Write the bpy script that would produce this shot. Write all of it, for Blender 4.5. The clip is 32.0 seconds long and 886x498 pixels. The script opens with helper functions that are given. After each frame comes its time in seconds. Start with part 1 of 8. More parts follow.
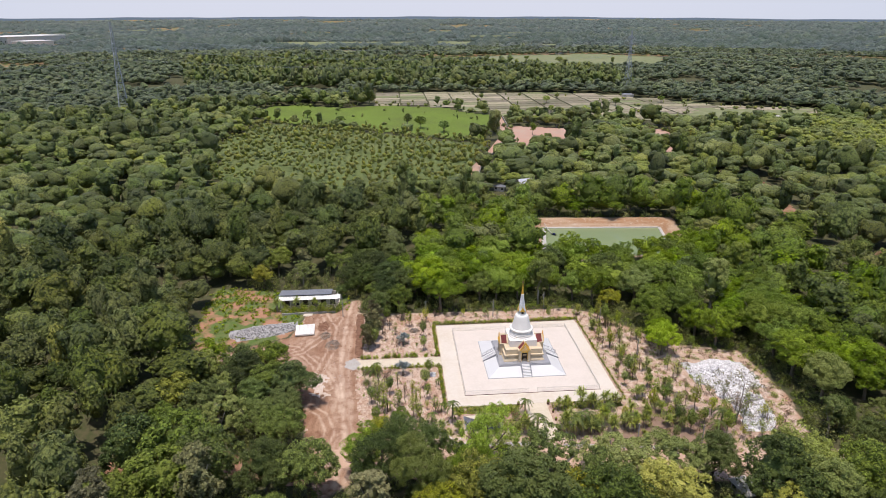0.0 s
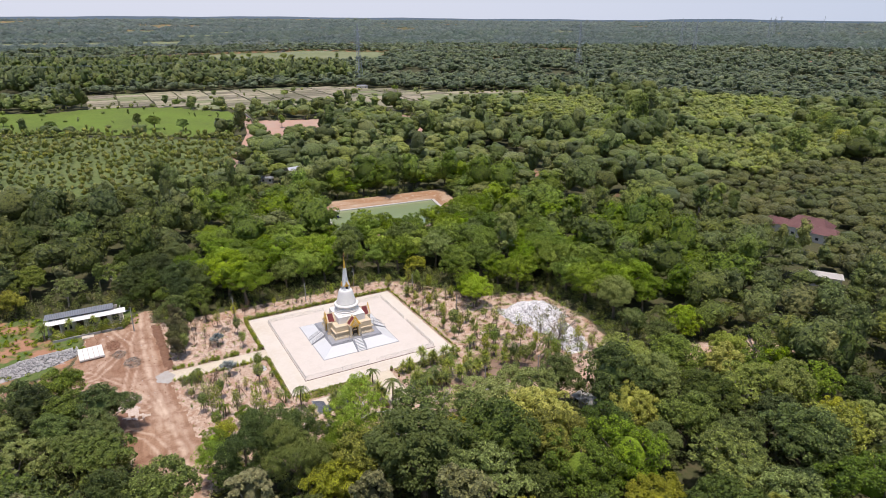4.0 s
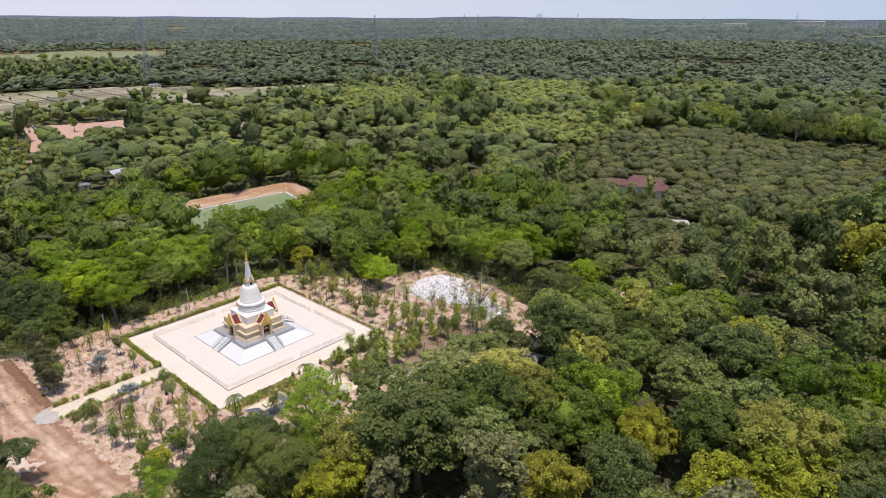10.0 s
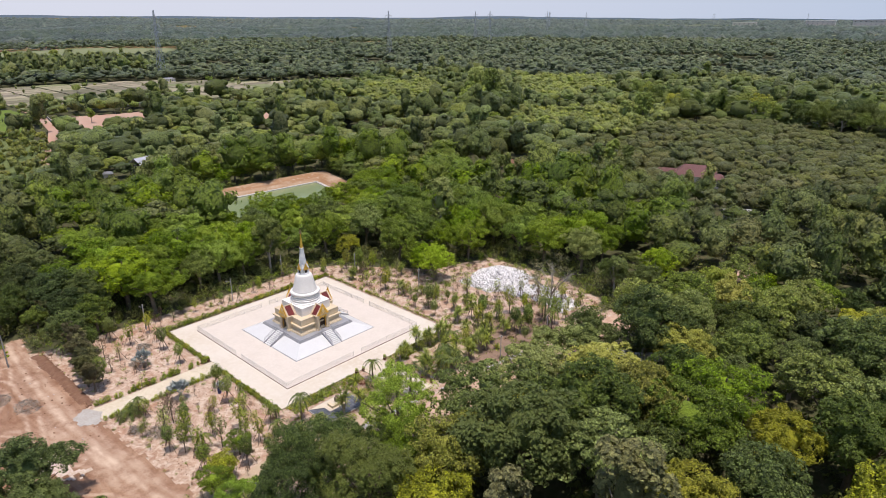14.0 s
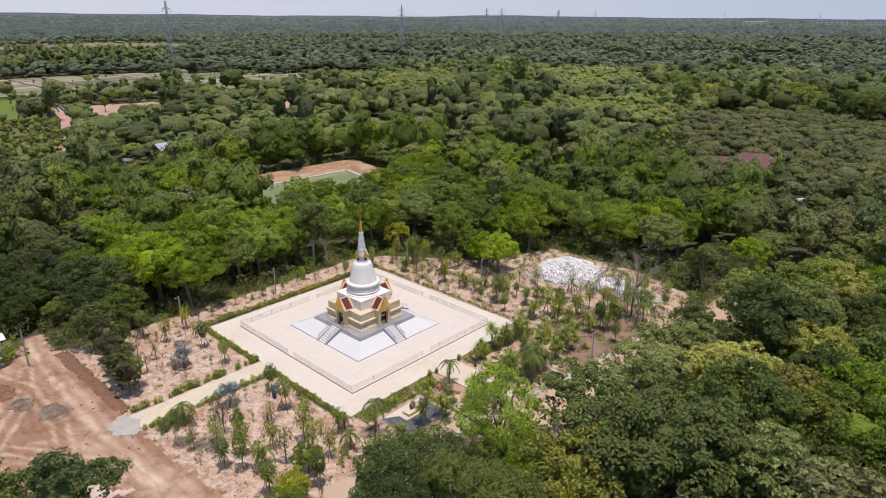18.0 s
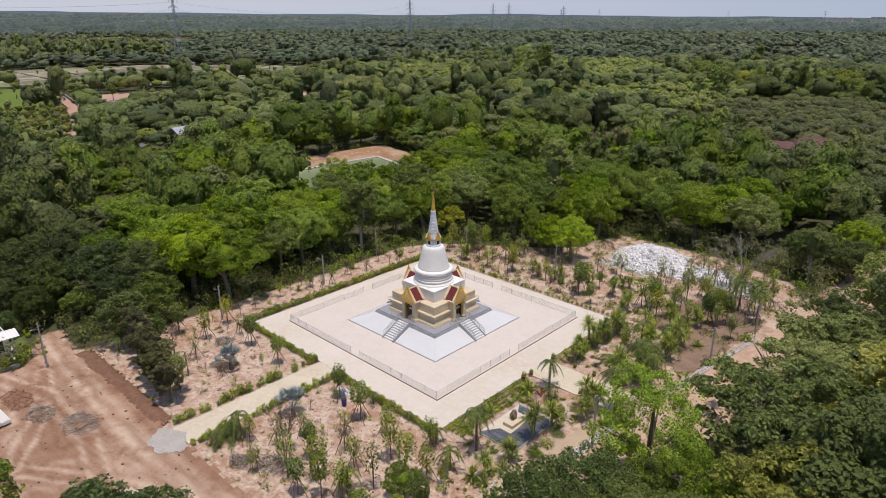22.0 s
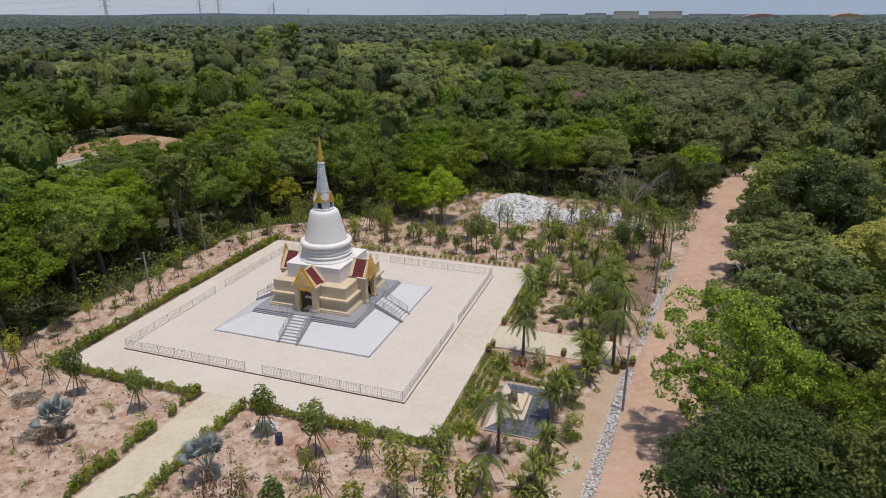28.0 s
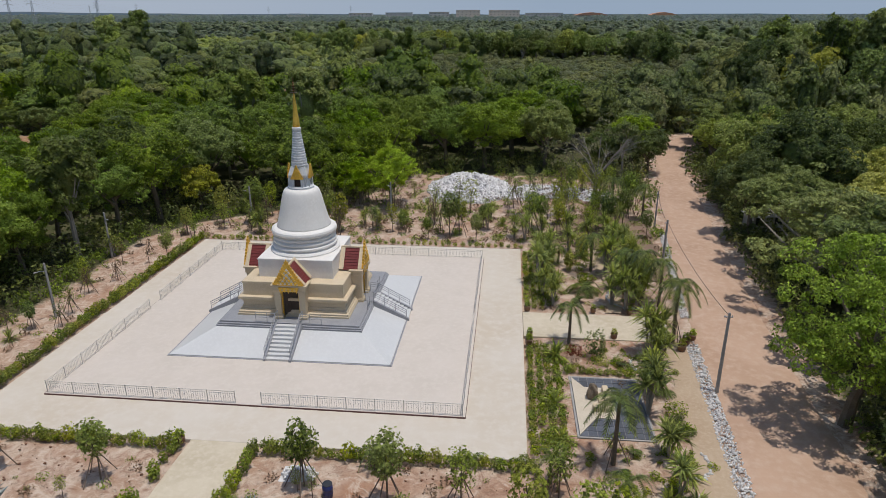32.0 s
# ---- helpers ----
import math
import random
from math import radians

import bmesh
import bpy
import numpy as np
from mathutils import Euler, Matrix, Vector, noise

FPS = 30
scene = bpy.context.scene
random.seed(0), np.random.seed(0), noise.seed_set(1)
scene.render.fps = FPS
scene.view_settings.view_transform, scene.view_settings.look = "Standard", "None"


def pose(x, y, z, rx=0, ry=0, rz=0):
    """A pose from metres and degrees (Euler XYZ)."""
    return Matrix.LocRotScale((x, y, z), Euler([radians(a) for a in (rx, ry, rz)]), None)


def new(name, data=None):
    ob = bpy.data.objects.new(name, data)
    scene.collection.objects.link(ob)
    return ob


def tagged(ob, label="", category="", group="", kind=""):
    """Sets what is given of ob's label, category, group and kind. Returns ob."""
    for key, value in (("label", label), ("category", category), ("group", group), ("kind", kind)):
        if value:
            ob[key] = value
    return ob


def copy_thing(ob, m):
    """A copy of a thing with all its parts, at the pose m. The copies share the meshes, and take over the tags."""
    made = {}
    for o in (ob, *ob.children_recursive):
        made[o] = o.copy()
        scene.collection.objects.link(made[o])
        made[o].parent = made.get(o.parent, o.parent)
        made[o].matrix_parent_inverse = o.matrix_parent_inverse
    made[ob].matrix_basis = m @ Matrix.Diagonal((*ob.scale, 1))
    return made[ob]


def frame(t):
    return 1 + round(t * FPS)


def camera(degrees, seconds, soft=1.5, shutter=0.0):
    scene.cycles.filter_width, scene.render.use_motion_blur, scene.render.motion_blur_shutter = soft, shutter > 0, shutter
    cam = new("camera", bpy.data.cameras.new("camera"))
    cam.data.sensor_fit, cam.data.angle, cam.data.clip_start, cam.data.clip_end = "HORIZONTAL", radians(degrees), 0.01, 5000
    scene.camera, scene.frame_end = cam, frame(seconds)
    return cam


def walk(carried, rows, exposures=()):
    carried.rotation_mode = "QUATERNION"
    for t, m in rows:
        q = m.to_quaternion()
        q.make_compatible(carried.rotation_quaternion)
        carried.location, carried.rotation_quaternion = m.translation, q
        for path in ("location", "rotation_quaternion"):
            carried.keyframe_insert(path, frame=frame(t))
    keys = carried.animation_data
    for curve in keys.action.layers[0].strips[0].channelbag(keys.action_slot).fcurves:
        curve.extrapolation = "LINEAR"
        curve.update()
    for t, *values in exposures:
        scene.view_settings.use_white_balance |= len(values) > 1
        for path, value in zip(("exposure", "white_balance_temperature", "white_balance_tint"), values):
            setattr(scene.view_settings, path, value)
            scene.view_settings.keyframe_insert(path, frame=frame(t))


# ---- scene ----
cam = camera(69.19, 32.0, soft=0.55)
# seconds, eye in metres, then the turn in degrees
ROWS = [
    (0.0, 141.93, -30.98, 82.50, 69.83, 0.21, 85.31),
    (0.5, 141.49, -33.05, 81.51, 69.83, 0.18, 81.86),
    (1.0, 141.04, -35.21, 80.53, 69.83, 0.15, 77.51),
    (1.5, 140.53, -37.43, 79.53, 69.82, 0.14, 72.84),
    (2.0, 139.87, -39.64, 78.52, 69.82, 0.12, 68.19),
    (2.5, 139.15, -41.82, 77.48, 69.84, 0.10, 63.54),
    (3.0, 138.22, -44.12, 76.47, 69.85, 0.06, 61.44),
    (3.5, 137.28, -46.09, 75.74, 69.85, 0.06, 61.42),
    (5.5, 132.76, -53.69, 72.35, 69.92, 0.00, 58.52),
    (6.0, 131.48, -55.44, 71.79, 69.93, 0.03, 56.73),
    (6.5, 130.15, -57.16, 71.14, 69.93, 0.04, 52.93),
    (7.0, 128.76, -58.83, 70.25, 69.94, 0.06, 47.43),
    (7.5, 127.14, -60.66, 69.37, 69.93, 0.06, 42.92),
    (8.0, 125.50, -62.21, 68.50, 69.90, 0.06, 42.41),
    (8.5, 123.81, -63.49, 68.28, 69.86, 0.08, 42.42),
    (9.0, 122.02, -64.54, 68.33, 69.82, 0.09, 42.45),
    (9.5, 120.11, -65.37, 68.35, 69.78, 0.11, 42.47),
    (10.0, 118.12, -66.01, 68.00, 69.77, 0.12, 42.58),
    (10.5, 116.11, -66.51, 67.10, 69.77, 0.13, 42.64),
    (11.0, 114.02, -66.87, 66.19, 69.78, 0.13, 42.68),
    (11.5, 111.88, -67.12, 65.28, 69.78, 0.13, 42.71),
    (12.0, 109.69, -67.26, 64.35, 69.81, 0.14, 42.77),
    (12.5, 107.46, -67.36, 63.44, 69.82, 0.13, 42.83),
    (13.0, 105.21, -67.39, 62.52, 69.81, 0.14, 42.88),
    (13.5, 103.04, -67.38, 61.66, 69.81, 0.14, 42.95),
    (14.0, 100.78, -67.32, 60.74, 69.83, 0.14, 43.00),
    (14.5, 98.46, -67.17, 59.77, 69.82, 0.14, 43.07),
    (16.5, 89.17, -66.81, 55.98, 69.85, 0.02, 43.27),
    (17.0, 86.81, -66.64, 55.01, 69.85, -0.00, 43.32),
    (17.5, 84.47, -66.47, 54.03, 69.85, -0.02, 43.37),
    (18.0, 82.13, -66.28, 53.07, 69.84, -0.02, 43.42),
    (18.5, 79.82, -66.08, 52.08, 69.85, -0.03, 43.48),
    (19.0, 77.46, -65.91, 51.12, 69.83, -0.02, 43.52),
    (19.5, 75.08, -65.71, 50.09, 69.83, -0.02, 43.56),
    (20.0, 72.75, -65.55, 49.08, 69.83, -0.03, 43.60),
    (20.5, 70.39, -65.38, 48.08, 69.83, -0.03, 43.63),
    (21.0, 68.05, -65.20, 47.06, 69.82, -0.03, 43.66),
    (21.5, 65.70, -65.05, 46.06, 69.82, -0.02, 43.66),
    (22.0, 63.35, -64.87, 45.07, 69.82, -0.01, 43.42),
    (22.5, 61.01, -64.72, 44.06, 69.83, -0.01, 42.91),
    (23.0, 58.69, -64.57, 43.07, 69.83, 0.00, 42.18),
    (23.5, 56.37, -64.43, 42.06, 69.83, 0.01, 40.92),
    (24.0, 54.02, -64.32, 41.09, 69.82, 0.01, 38.69),
    (24.5, 51.70, -64.16, 40.06, 69.83, 0.01, 36.23),
    (25.0, 49.35, -64.00, 39.09, 69.81, 0.01, 33.77),
    (25.5, 47.02, -63.76, 38.10, 69.81, 0.05, 31.32),
    (27.5, 37.77, -62.22, 34.12, 69.84, 0.17, 21.49),
    (28.0, 35.55, -61.69, 33.15, 69.85, 0.23, 18.97),
    (28.5, 33.30, -61.09, 32.20, 69.84, 0.24, 16.42),
    (29.0, 31.10, -60.39, 31.24, 69.85, 0.25, 13.89),
    (29.5, 28.90, -59.62, 30.27, 69.86, 0.24, 11.72),
    (30.0, 26.73, -58.74, 29.33, 69.87, 0.25, 10.00),
    (30.5, 24.60, -57.80, 28.39, 69.87, 0.27, 7.96),
    (31.0, 22.46, -56.79, 27.48, 69.85, 0.25, 6.07),
    (31.5, 20.36, -55.68, 27.03, 69.84, 0.19, 5.83),
    (32.0, 18.34, -54.47, 27.06, 69.82, 0.14, 5.78),
]
walk(cam, [(t, pose(x, y, z, rx, ry, rz)) for t, x, y, z, rx, ry, rz in ROWS],
     ((0.0, 0.02, 6500, 16), (6.0, 0.06, 6500, 16), (10.0, 0.08, 6500, 16), (14.0, 0.02, 6550, 16), (20.0, -0.17, 6550, 16), (24.0, -0.34, 6500, 15), (28.0, -0.46, 6450, 13), (32.0, -0.55, 6350, 10)))

# ---- sky, sun, exposure ----
world = bpy.data.worlds.new("sky")
scene.world = world
world.use_nodes = True
wn = world.node_tree
for n in list(wn.nodes):
    wn.nodes.remove(n)
sky = wn.nodes.new("ShaderNodeTexSky")
sky.sky_type = "NISHITA"
sky.sun_disc = False
SUN_DIR = Vector((0.16, -0.06, 1.0)).normalized()
sky.sun_elevation = math.asin(SUN_DIR.z)
sky.sun_rotation = math.atan2(SUN_DIR.x, SUN_DIR.y)
sky.air_density, sky.dust_density, sky.ozone_density = 1.0, 1.0, 1.0
bg = wn.nodes.new("ShaderNodeBackground")
bg.inputs["Strength"].default_value = 0.15
wout = wn.nodes.new("ShaderNodeOutputWorld")
wn.links.new(sky.outputs[0], bg.inputs["Color"])
wn.links.new(bg.outputs[0], wout.inputs["Surface"])
sun_data = bpy.data.lights.new("sun", "SUN")
sun_data.energy, sun_data.angle, sun_data.color = 4.0, radians(0.6), (1.0, 0.95, 0.88)
sun_ob = new("sun", sun_data)
sun_ob.rotation_mode = "QUATERNION"
sun_ob.rotation_quaternion = SUN_DIR.to_track_quat("Z", "Y")
sun_ob.location = SUN_DIR * 200

# backdrop at the end of the land, glowing in set tones: pale sky, and below it the last line of woods in haze blue
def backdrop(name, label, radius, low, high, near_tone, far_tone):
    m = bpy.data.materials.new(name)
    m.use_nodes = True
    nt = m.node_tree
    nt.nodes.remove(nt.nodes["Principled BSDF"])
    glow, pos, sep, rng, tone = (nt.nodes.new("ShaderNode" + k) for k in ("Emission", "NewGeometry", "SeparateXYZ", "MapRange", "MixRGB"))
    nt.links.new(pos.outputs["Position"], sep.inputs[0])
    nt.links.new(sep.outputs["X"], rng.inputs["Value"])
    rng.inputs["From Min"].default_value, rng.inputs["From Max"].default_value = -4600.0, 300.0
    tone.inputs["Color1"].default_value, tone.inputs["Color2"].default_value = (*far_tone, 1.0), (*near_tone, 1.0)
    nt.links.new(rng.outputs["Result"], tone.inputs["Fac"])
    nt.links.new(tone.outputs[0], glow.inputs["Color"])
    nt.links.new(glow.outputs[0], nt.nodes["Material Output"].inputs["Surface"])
    bm = bmesh.new()
    n = 240
    ang = [2 * math.pi * k / n for k in range(n)]
    lo = [bm.verts.new((radius * math.cos(a), radius * math.sin(a), low)) for a in ang]
    hi = [bm.verts.new((radius * math.cos(a), radius * math.sin(a), high(a))) for a in ang]
    for k in range(n):
        bm.faces.new((lo[k], hi[k], hi[(k + 1) % n], lo[(k + 1) % n]))
    me = bpy.data.meshes.new(name)
    bm.to_mesh(me)
    bm.free()
    me.materials.append(m)
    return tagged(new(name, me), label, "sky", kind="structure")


def land_rise(a):
    """How far the distant country stands above the plain, by its bearing in degrees from east."""
    return np.interp(np.asarray(a) % 360, (0, 90, 115, 135, 150, 168, 190, 270, 330, 360), (0, 0, 8, 14, 24, 40, 45, 45, 0, 0))


backdrop("backdrop", "pale hazy sky low over the horizon", 4750, 0.0, lambda a: 420.0, (0.44, 0.55, 0.70), (0.66, 0.71, 0.80))
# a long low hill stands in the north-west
backdrop("backdrop_land", "glowing backdrop of far woods and a low hill, haze in its blue tone", 4700, -2.0, lambda a: 17.0 + float(land_rise(math.degrees(a))) + 2.0 * math.sin(a * 31) + 1.2 * math.sin(a * 77 + 1) + 11.0 * math.exp(-((a - radians(127)) / 0.085) ** 2), (0.10, 0.15, 0.19), (0.15, 0.20, 0.26))

# ---- materials ----
def nodes_of(name):
    m = bpy.data.materials.new(name)
    m.use_nodes = True
    nt = m.node_tree
    return m, nt, nt.nodes["Principled BSDF"]


def noise_node(nt, scale, detail=4.0, rough=0.55, coord=None):
    n = nt.nodes.new("ShaderNodeTexNoise")
    n.inputs["Scale"].default_value, n.inputs["Detail"].default_value, n.inputs["Roughness"].default_value = scale, detail, rough
    nt.links.new(coord, n.inputs["Vector"])
    return n.outputs["Fac"]


def mix(nt, fac, a, b):
    n = nt.nodes.new("ShaderNodeMix")
    n.data_type = "RGBA"
    for sock, v in ((n.inputs[0], fac), (n.inputs[6], a), (n.inputs[7], b)):
        if hasattr(v, "is_linked"):
            nt.links.new(v, sock)
        else:
            sock.default_value = v
    return n.outputs[2]


def ramp(nt, fac, lo, hi):
    n = nt.nodes.new("ShaderNodeMapRange")
    n.inputs[1].default_value, n.inputs[2].default_value = lo, hi
    nt.links.new(fac, n.inputs[0])
    return n.outputs[0]


def math_node(nt, op, a, b):
    n = nt.nodes.new("ShaderNodeMath")
    n.operation = op
    for sock, v in zip(n.inputs, (a, b)):
        if hasattr(v, "is_linked"):
            nt.links.new(v, sock)
        else:
            sock.default_value = v
    return n.outputs[0]


def position(nt):
    return nt.nodes.new("ShaderNodeNewGeometry").outputs["Position"]


def add_bump(nt, bsdf, fac, strength, distance):
    b = nt.nodes.new("ShaderNodeBump")
    b.inputs["Strength"].default_value, b.inputs["Distance"].default_value = strength, distance
    nt.links.new(fac, b.inputs["Height"])
    nt.links.new(b.outputs[0], bsdf.inputs["Normal"])


def surface(name, a, b, c=None, big=0.25, small=6.0, rough=0.8, metal=0.0, bump=0.3, dist=0.02, island=0.0, spec=0.4):
    """Two-scale mottled surface: a with stains of b, fine grain towards c."""
    m, nt, p = nodes_of(name)
    pos = position(nt)
    n1, n2 = noise_node(nt, big, 5.0, 0.6, pos), noise_node(nt, small, 6.0, 0.65, pos)
    col = mix(nt, ramp(nt, n1, 0.36, 0.66), a, b)
    col = mix(nt, ramp(nt, n2, 0.45, 0.75), col, c or tuple(0.82 * v for v in a[:3]) + (1,))
    if island:
        geo = nt.nodes.new("ShaderNodeNewGeometry")
        inf = nt.nodes.new("ShaderNodeObjectInfo")
        r = math_node(nt, "FRACT", math_node(nt, "ADD", geo.outputs["Random Per Island"], inf.outputs["Random"]), 0.0)
        hs = nt.nodes.new("ShaderNodeHueSaturation")
        nt.links.new(col, hs.inputs["Color"])
        nt.links.new(math_node(nt, "ADD", math_node(nt, "MULTIPLY", r, 2 * island), 1 - island), hs.inputs["Value"])
        col = hs.outputs[0]
    nt.links.new(col, p.inputs["Base Color"])
    nt.links.new(math_node(nt, "ADD", math_node(nt, "MULTIPLY", n2, 0.25), rough - 0.12), p.inputs["Roughness"])
    p.inputs["Metallic"].default_value = metal
    p.inputs["Specular IOR Level"].default_value = spec
    if bump:
        add_bump(nt, p, n2, bump, dist)
    return m


def leafy(name, dark, light, odd, translucent=0.28, tint=False, grain=3.0):
    """Foliage: per-leaf and per-tree variation between dark and light, a few odd ones, shaded gaps painted in as dark
    blotches.
    """
    kd, kl = ((1.18, 1.14, 1.06), (1.52, 1.45, 1.28)) if tint else ((1.04, 1.0, 0.98), (2.02, 1.90, 1.72))
    dark, light, odd = (tuple(a * b for a, b in zip(c, k)) + (1.0,) for c, k in ((dark, kd), (light, kl), (odd, kl)))
    m, nt, p = nodes_of(name)
    geo, inf = nt.nodes.new("ShaderNodeNewGeometry"), nt.nodes.new("ShaderNodeObjectInfo")
    pos = geo.outputs["Position"]
    if tint:
        at = nt.nodes.new("ShaderNodeAttribute")
        at.attribute_name = "tint"
        tree = at.outputs["Fac"]
    else:
        tree = inf.outputs["Random"]
    isl = geo.outputs["Random Per Island"]
    if tint:
        isl = math_node(nt, "ADD", math_node(nt, "MULTIPLY", isl, 0.45), 0.28)
    col = mix(nt, isl, dark, light)
    col = mix(nt, ramp(nt, tree, 0.45, 1.15), col, odd)
    hs = nt.nodes.new("ShaderNodeHueSaturation")
    nt.links.new(col, hs.inputs["Color"])
    wob = math_node(nt, "FRACT", math_node(nt, "MULTIPLY", tree, 7.31), 0.0)
    nt.links.new(math_node(nt, "ADD", math_node(nt, "MULTIPLY", wob, 0.55), 0.72), hs.inputs["Value"])
    turn = math_node(nt, "FRACT", math_node(nt, "MULTIPLY", tree, 23.7), 0.0)
    nt.links.new(math_node(nt, "ADD", math_node(nt, "MULTIPLY", turn, 0.022), 0.484), hs.inputs["Hue"])
    nt.links.new(math_node(nt, "ADD", math_node(nt, "MULTIPLY", math_node(nt, "FRACT", math_node(nt, "MULTIPLY", tree, 41.3), 0.0), 0.22), 0.96), hs.inputs["Saturation"])
    # dark noise blotches put leaf grain and shaded gaps into the colour
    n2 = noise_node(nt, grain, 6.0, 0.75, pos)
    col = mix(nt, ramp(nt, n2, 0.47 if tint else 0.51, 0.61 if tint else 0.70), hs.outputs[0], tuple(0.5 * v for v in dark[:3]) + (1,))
    nt.links.new(col, p.inputs["Base Color"])
    p.inputs["Roughness"].default_value = 0.46
    p.inputs["Specular IOR Level"].default_value = 0.45
    add_bump(nt, p, noise_node(nt, grain * 1.2, 4.0, 0.7, pos), 1.0, 1.6 / grain)
    tr = nt.nodes.new("ShaderNodeBsdfTranslucent")
    bright = mix(nt, 0.35, col, light)
    nt.links.new(bright, tr.inputs["Color"])
    mx = nt.nodes.new("ShaderNodeMixShader")
    mx.inputs[0].default_value = translucent
    nt.links.new(p.outputs[0], mx.inputs[1])
    nt.links.new(tr.outputs[0], mx.inputs[2])
    nt.links.new(mx.outputs[0], nt.nodes["Material Output"].inputs["Surface"])
    return m


C = lambda r, g, b: (r, g, b, 1.0)


def rutted_soil(name, a, b, c, big, small, rough, bump=0.35, dist=0.05):
    """Trampled soil with faint wheel streaks along the lane."""
    m, nt, p = nodes_of(name)
    pos = position(nt)
    mp = nt.nodes.new("ShaderNodeMapping")
    mp.inputs["Scale"].default_value = (0.07, 0.9, 1.0)
    wob = nt.nodes.new("ShaderNodeVectorMath")
    wob.operation = "ADD"
    nz = nt.nodes.new("ShaderNodeTexNoise")
    nz.inputs["Scale"].default_value = 0.06
    nt.links.new(pos, nz.inputs["Vector"])
    sc = nt.nodes.new("ShaderNodeVectorMath")
    sc.operation = "SCALE"
    sc.inputs["Scale"].default_value = 5.0
    nt.links.new(nz.outputs["Color"], sc.inputs[0])
    nt.links.new(pos, wob.inputs[0])
    nt.links.new(sc.outputs[0], wob.inputs[1])
    nt.links.new(wob.outputs[0], mp.inputs["Vector"])
    streak = noise_node(nt, 1.0, 5.0, 0.6, mp.outputs[0])
    n1, n2 = noise_node(nt, big, 5.0, 0.6, pos), noise_node(nt, small, 6.0, 0.65, pos)
    col = mix(nt, ramp(nt, n1, 0.38, 0.64), a, b)
    col = mix(nt, math_node(nt, "MULTIPLY", ramp(nt, streak, 0.48, 0.72), 0.55), col, c)
    col = mix(nt, math_node(nt, "MULTIPLY", ramp(nt, streak, 0.46, 0.30), 0.5), col, tuple(0.75 * v for v in b[:3]) + (1,))
    col = mix(nt, ramp(nt, n2, 0.5, 0.68), col, tuple(0.9 * v for v in b[:3]) + (1,))
    col = mix(nt, ramp(nt, noise_node(nt, 2.5, 6, 0.75, pos), 0.52, 0.74), col, tuple(0.7 * v for v in b[:3]) + (1,))
    col = mix(nt, ramp(nt, noise_node(nt, 7.0, 4, 0.7, pos), 0.58, 0.74), col, c)
    wa = nt.nodes.new("ShaderNodeAttribute")
    wa.attribute_name = "worn"
    col = mix(nt, math_node(nt, "MULTIPLY", wa.outputs["Fac"], ramp(nt, n2, 0.75, 0.35)), col, (0.56, 0.42, 0.31, 1.0))
    nt.links.new(col, p.inputs["Base Color"])
    p.inputs["Roughness"].default_value = rough
    p.inputs["Specular IOR Level"].default_value = 0.2
    add_bump(nt, p, math_node(nt, "ADD", streak, n2), bump, dist)
    return m


M = {}
M["concrete"] = surface("pale_concrete", C(0.60, 0.535, 0.45), C(0.54, 0.455, 0.35), C(0.62, 0.56, 0.48), 0.09, 1.2, 0.75, bump=0.06)
M["path"] = surface("yellowish_path_concrete", C(0.58, 0.50, 0.37), C(0.49, 0.41, 0.29), C(0.62, 0.54, 0.42), 0.3, 2.0, 0.8, bump=0.15)
M["terrace"] = surface("terrace_screed", C(0.60, 0.525, 0.45), C(0.56, 0.49, 0.415), C(0.63, 0.56, 0.485), 0.3, 2.2, 0.7, bump=0.1)
M["kerb"] = surface("maroon_kerb", C(0.11, 0.045, 0.04), C(0.16, 0.08, 0.07), None, 1.0, 12.0, 0.6)
M["white"] = surface("white_plaster", C(0.76, 0.725, 0.67), C(0.69, 0.655, 0.60), C(0.78, 0.745, 0.695), 0.5, 5.0, 0.55, bump=0.08)
M["apron"] = surface("white_apron_tile", C(0.60, 0.595, 0.58), C(0.57, 0.565, 0.55), C(0.63, 0.625, 0.61), 0.4, 4.0, 0.35, bump=0.05)
M["grey"] = surface("grey_granite", C(0.30, 0.30, 0.31), C(0.25, 0.25, 0.26), C(0.36, 0.36, 0.37), 0.8, 14.0, 0.45, bump=0.1)
M["tan"] = surface("tan_sandstone_paint", C(0.61, 0.495, 0.335), C(0.54, 0.43, 0.285), C(0.65, 0.535, 0.375), 0.7, 9.0, 0.65, bump=0.15)
M["gold"] = surface("gold_leaf", C(0.80, 0.50, 0.08), C(0.62, 0.36, 0.05), C(0.90, 0.62, 0.14), 2.0, 14.0, 0.4, metal=0.55, bump=0.4)
M["maroon"] = surface("maroon_roof_tile", C(0.20, 0.035, 0.03), C(0.15, 0.03, 0.028), None, 1.0, 16.0, 0.5)
M["door"] = surface("dark_door_wood", C(0.03, 0.017, 0.011), C(0.055, 0.03, 0.018), None, 2.0, 20.0, 0.4)
M["mosaic"] = surface("white_mirror_mosaic", C(0.66, 0.66, 0.65), C(0.58, 0.59, 0.59), None, 3.0, 30.0, 0.35, metal=0.0)
M["finial"] = surface("bronze_finial", C(0.22, 0.10, 0.03), C(0.14, 0.06, 0.03), None, 2.0, 20.0, 0.4, metal=0.6)
M["steel"] = surface("stainless_rail", C(0.36, 0.36, 0.37), C(0.30, 0.30, 0.31), None, 2.0, 30.0, 0.6, metal=0.15, bump=0.0)
M["iron"] = surface("white_painted_iron", C(0.70, 0.66, 0.61), C(0.60, 0.54, 0.48), None, 2.0, 30.0, 0.55, bump=0.0)
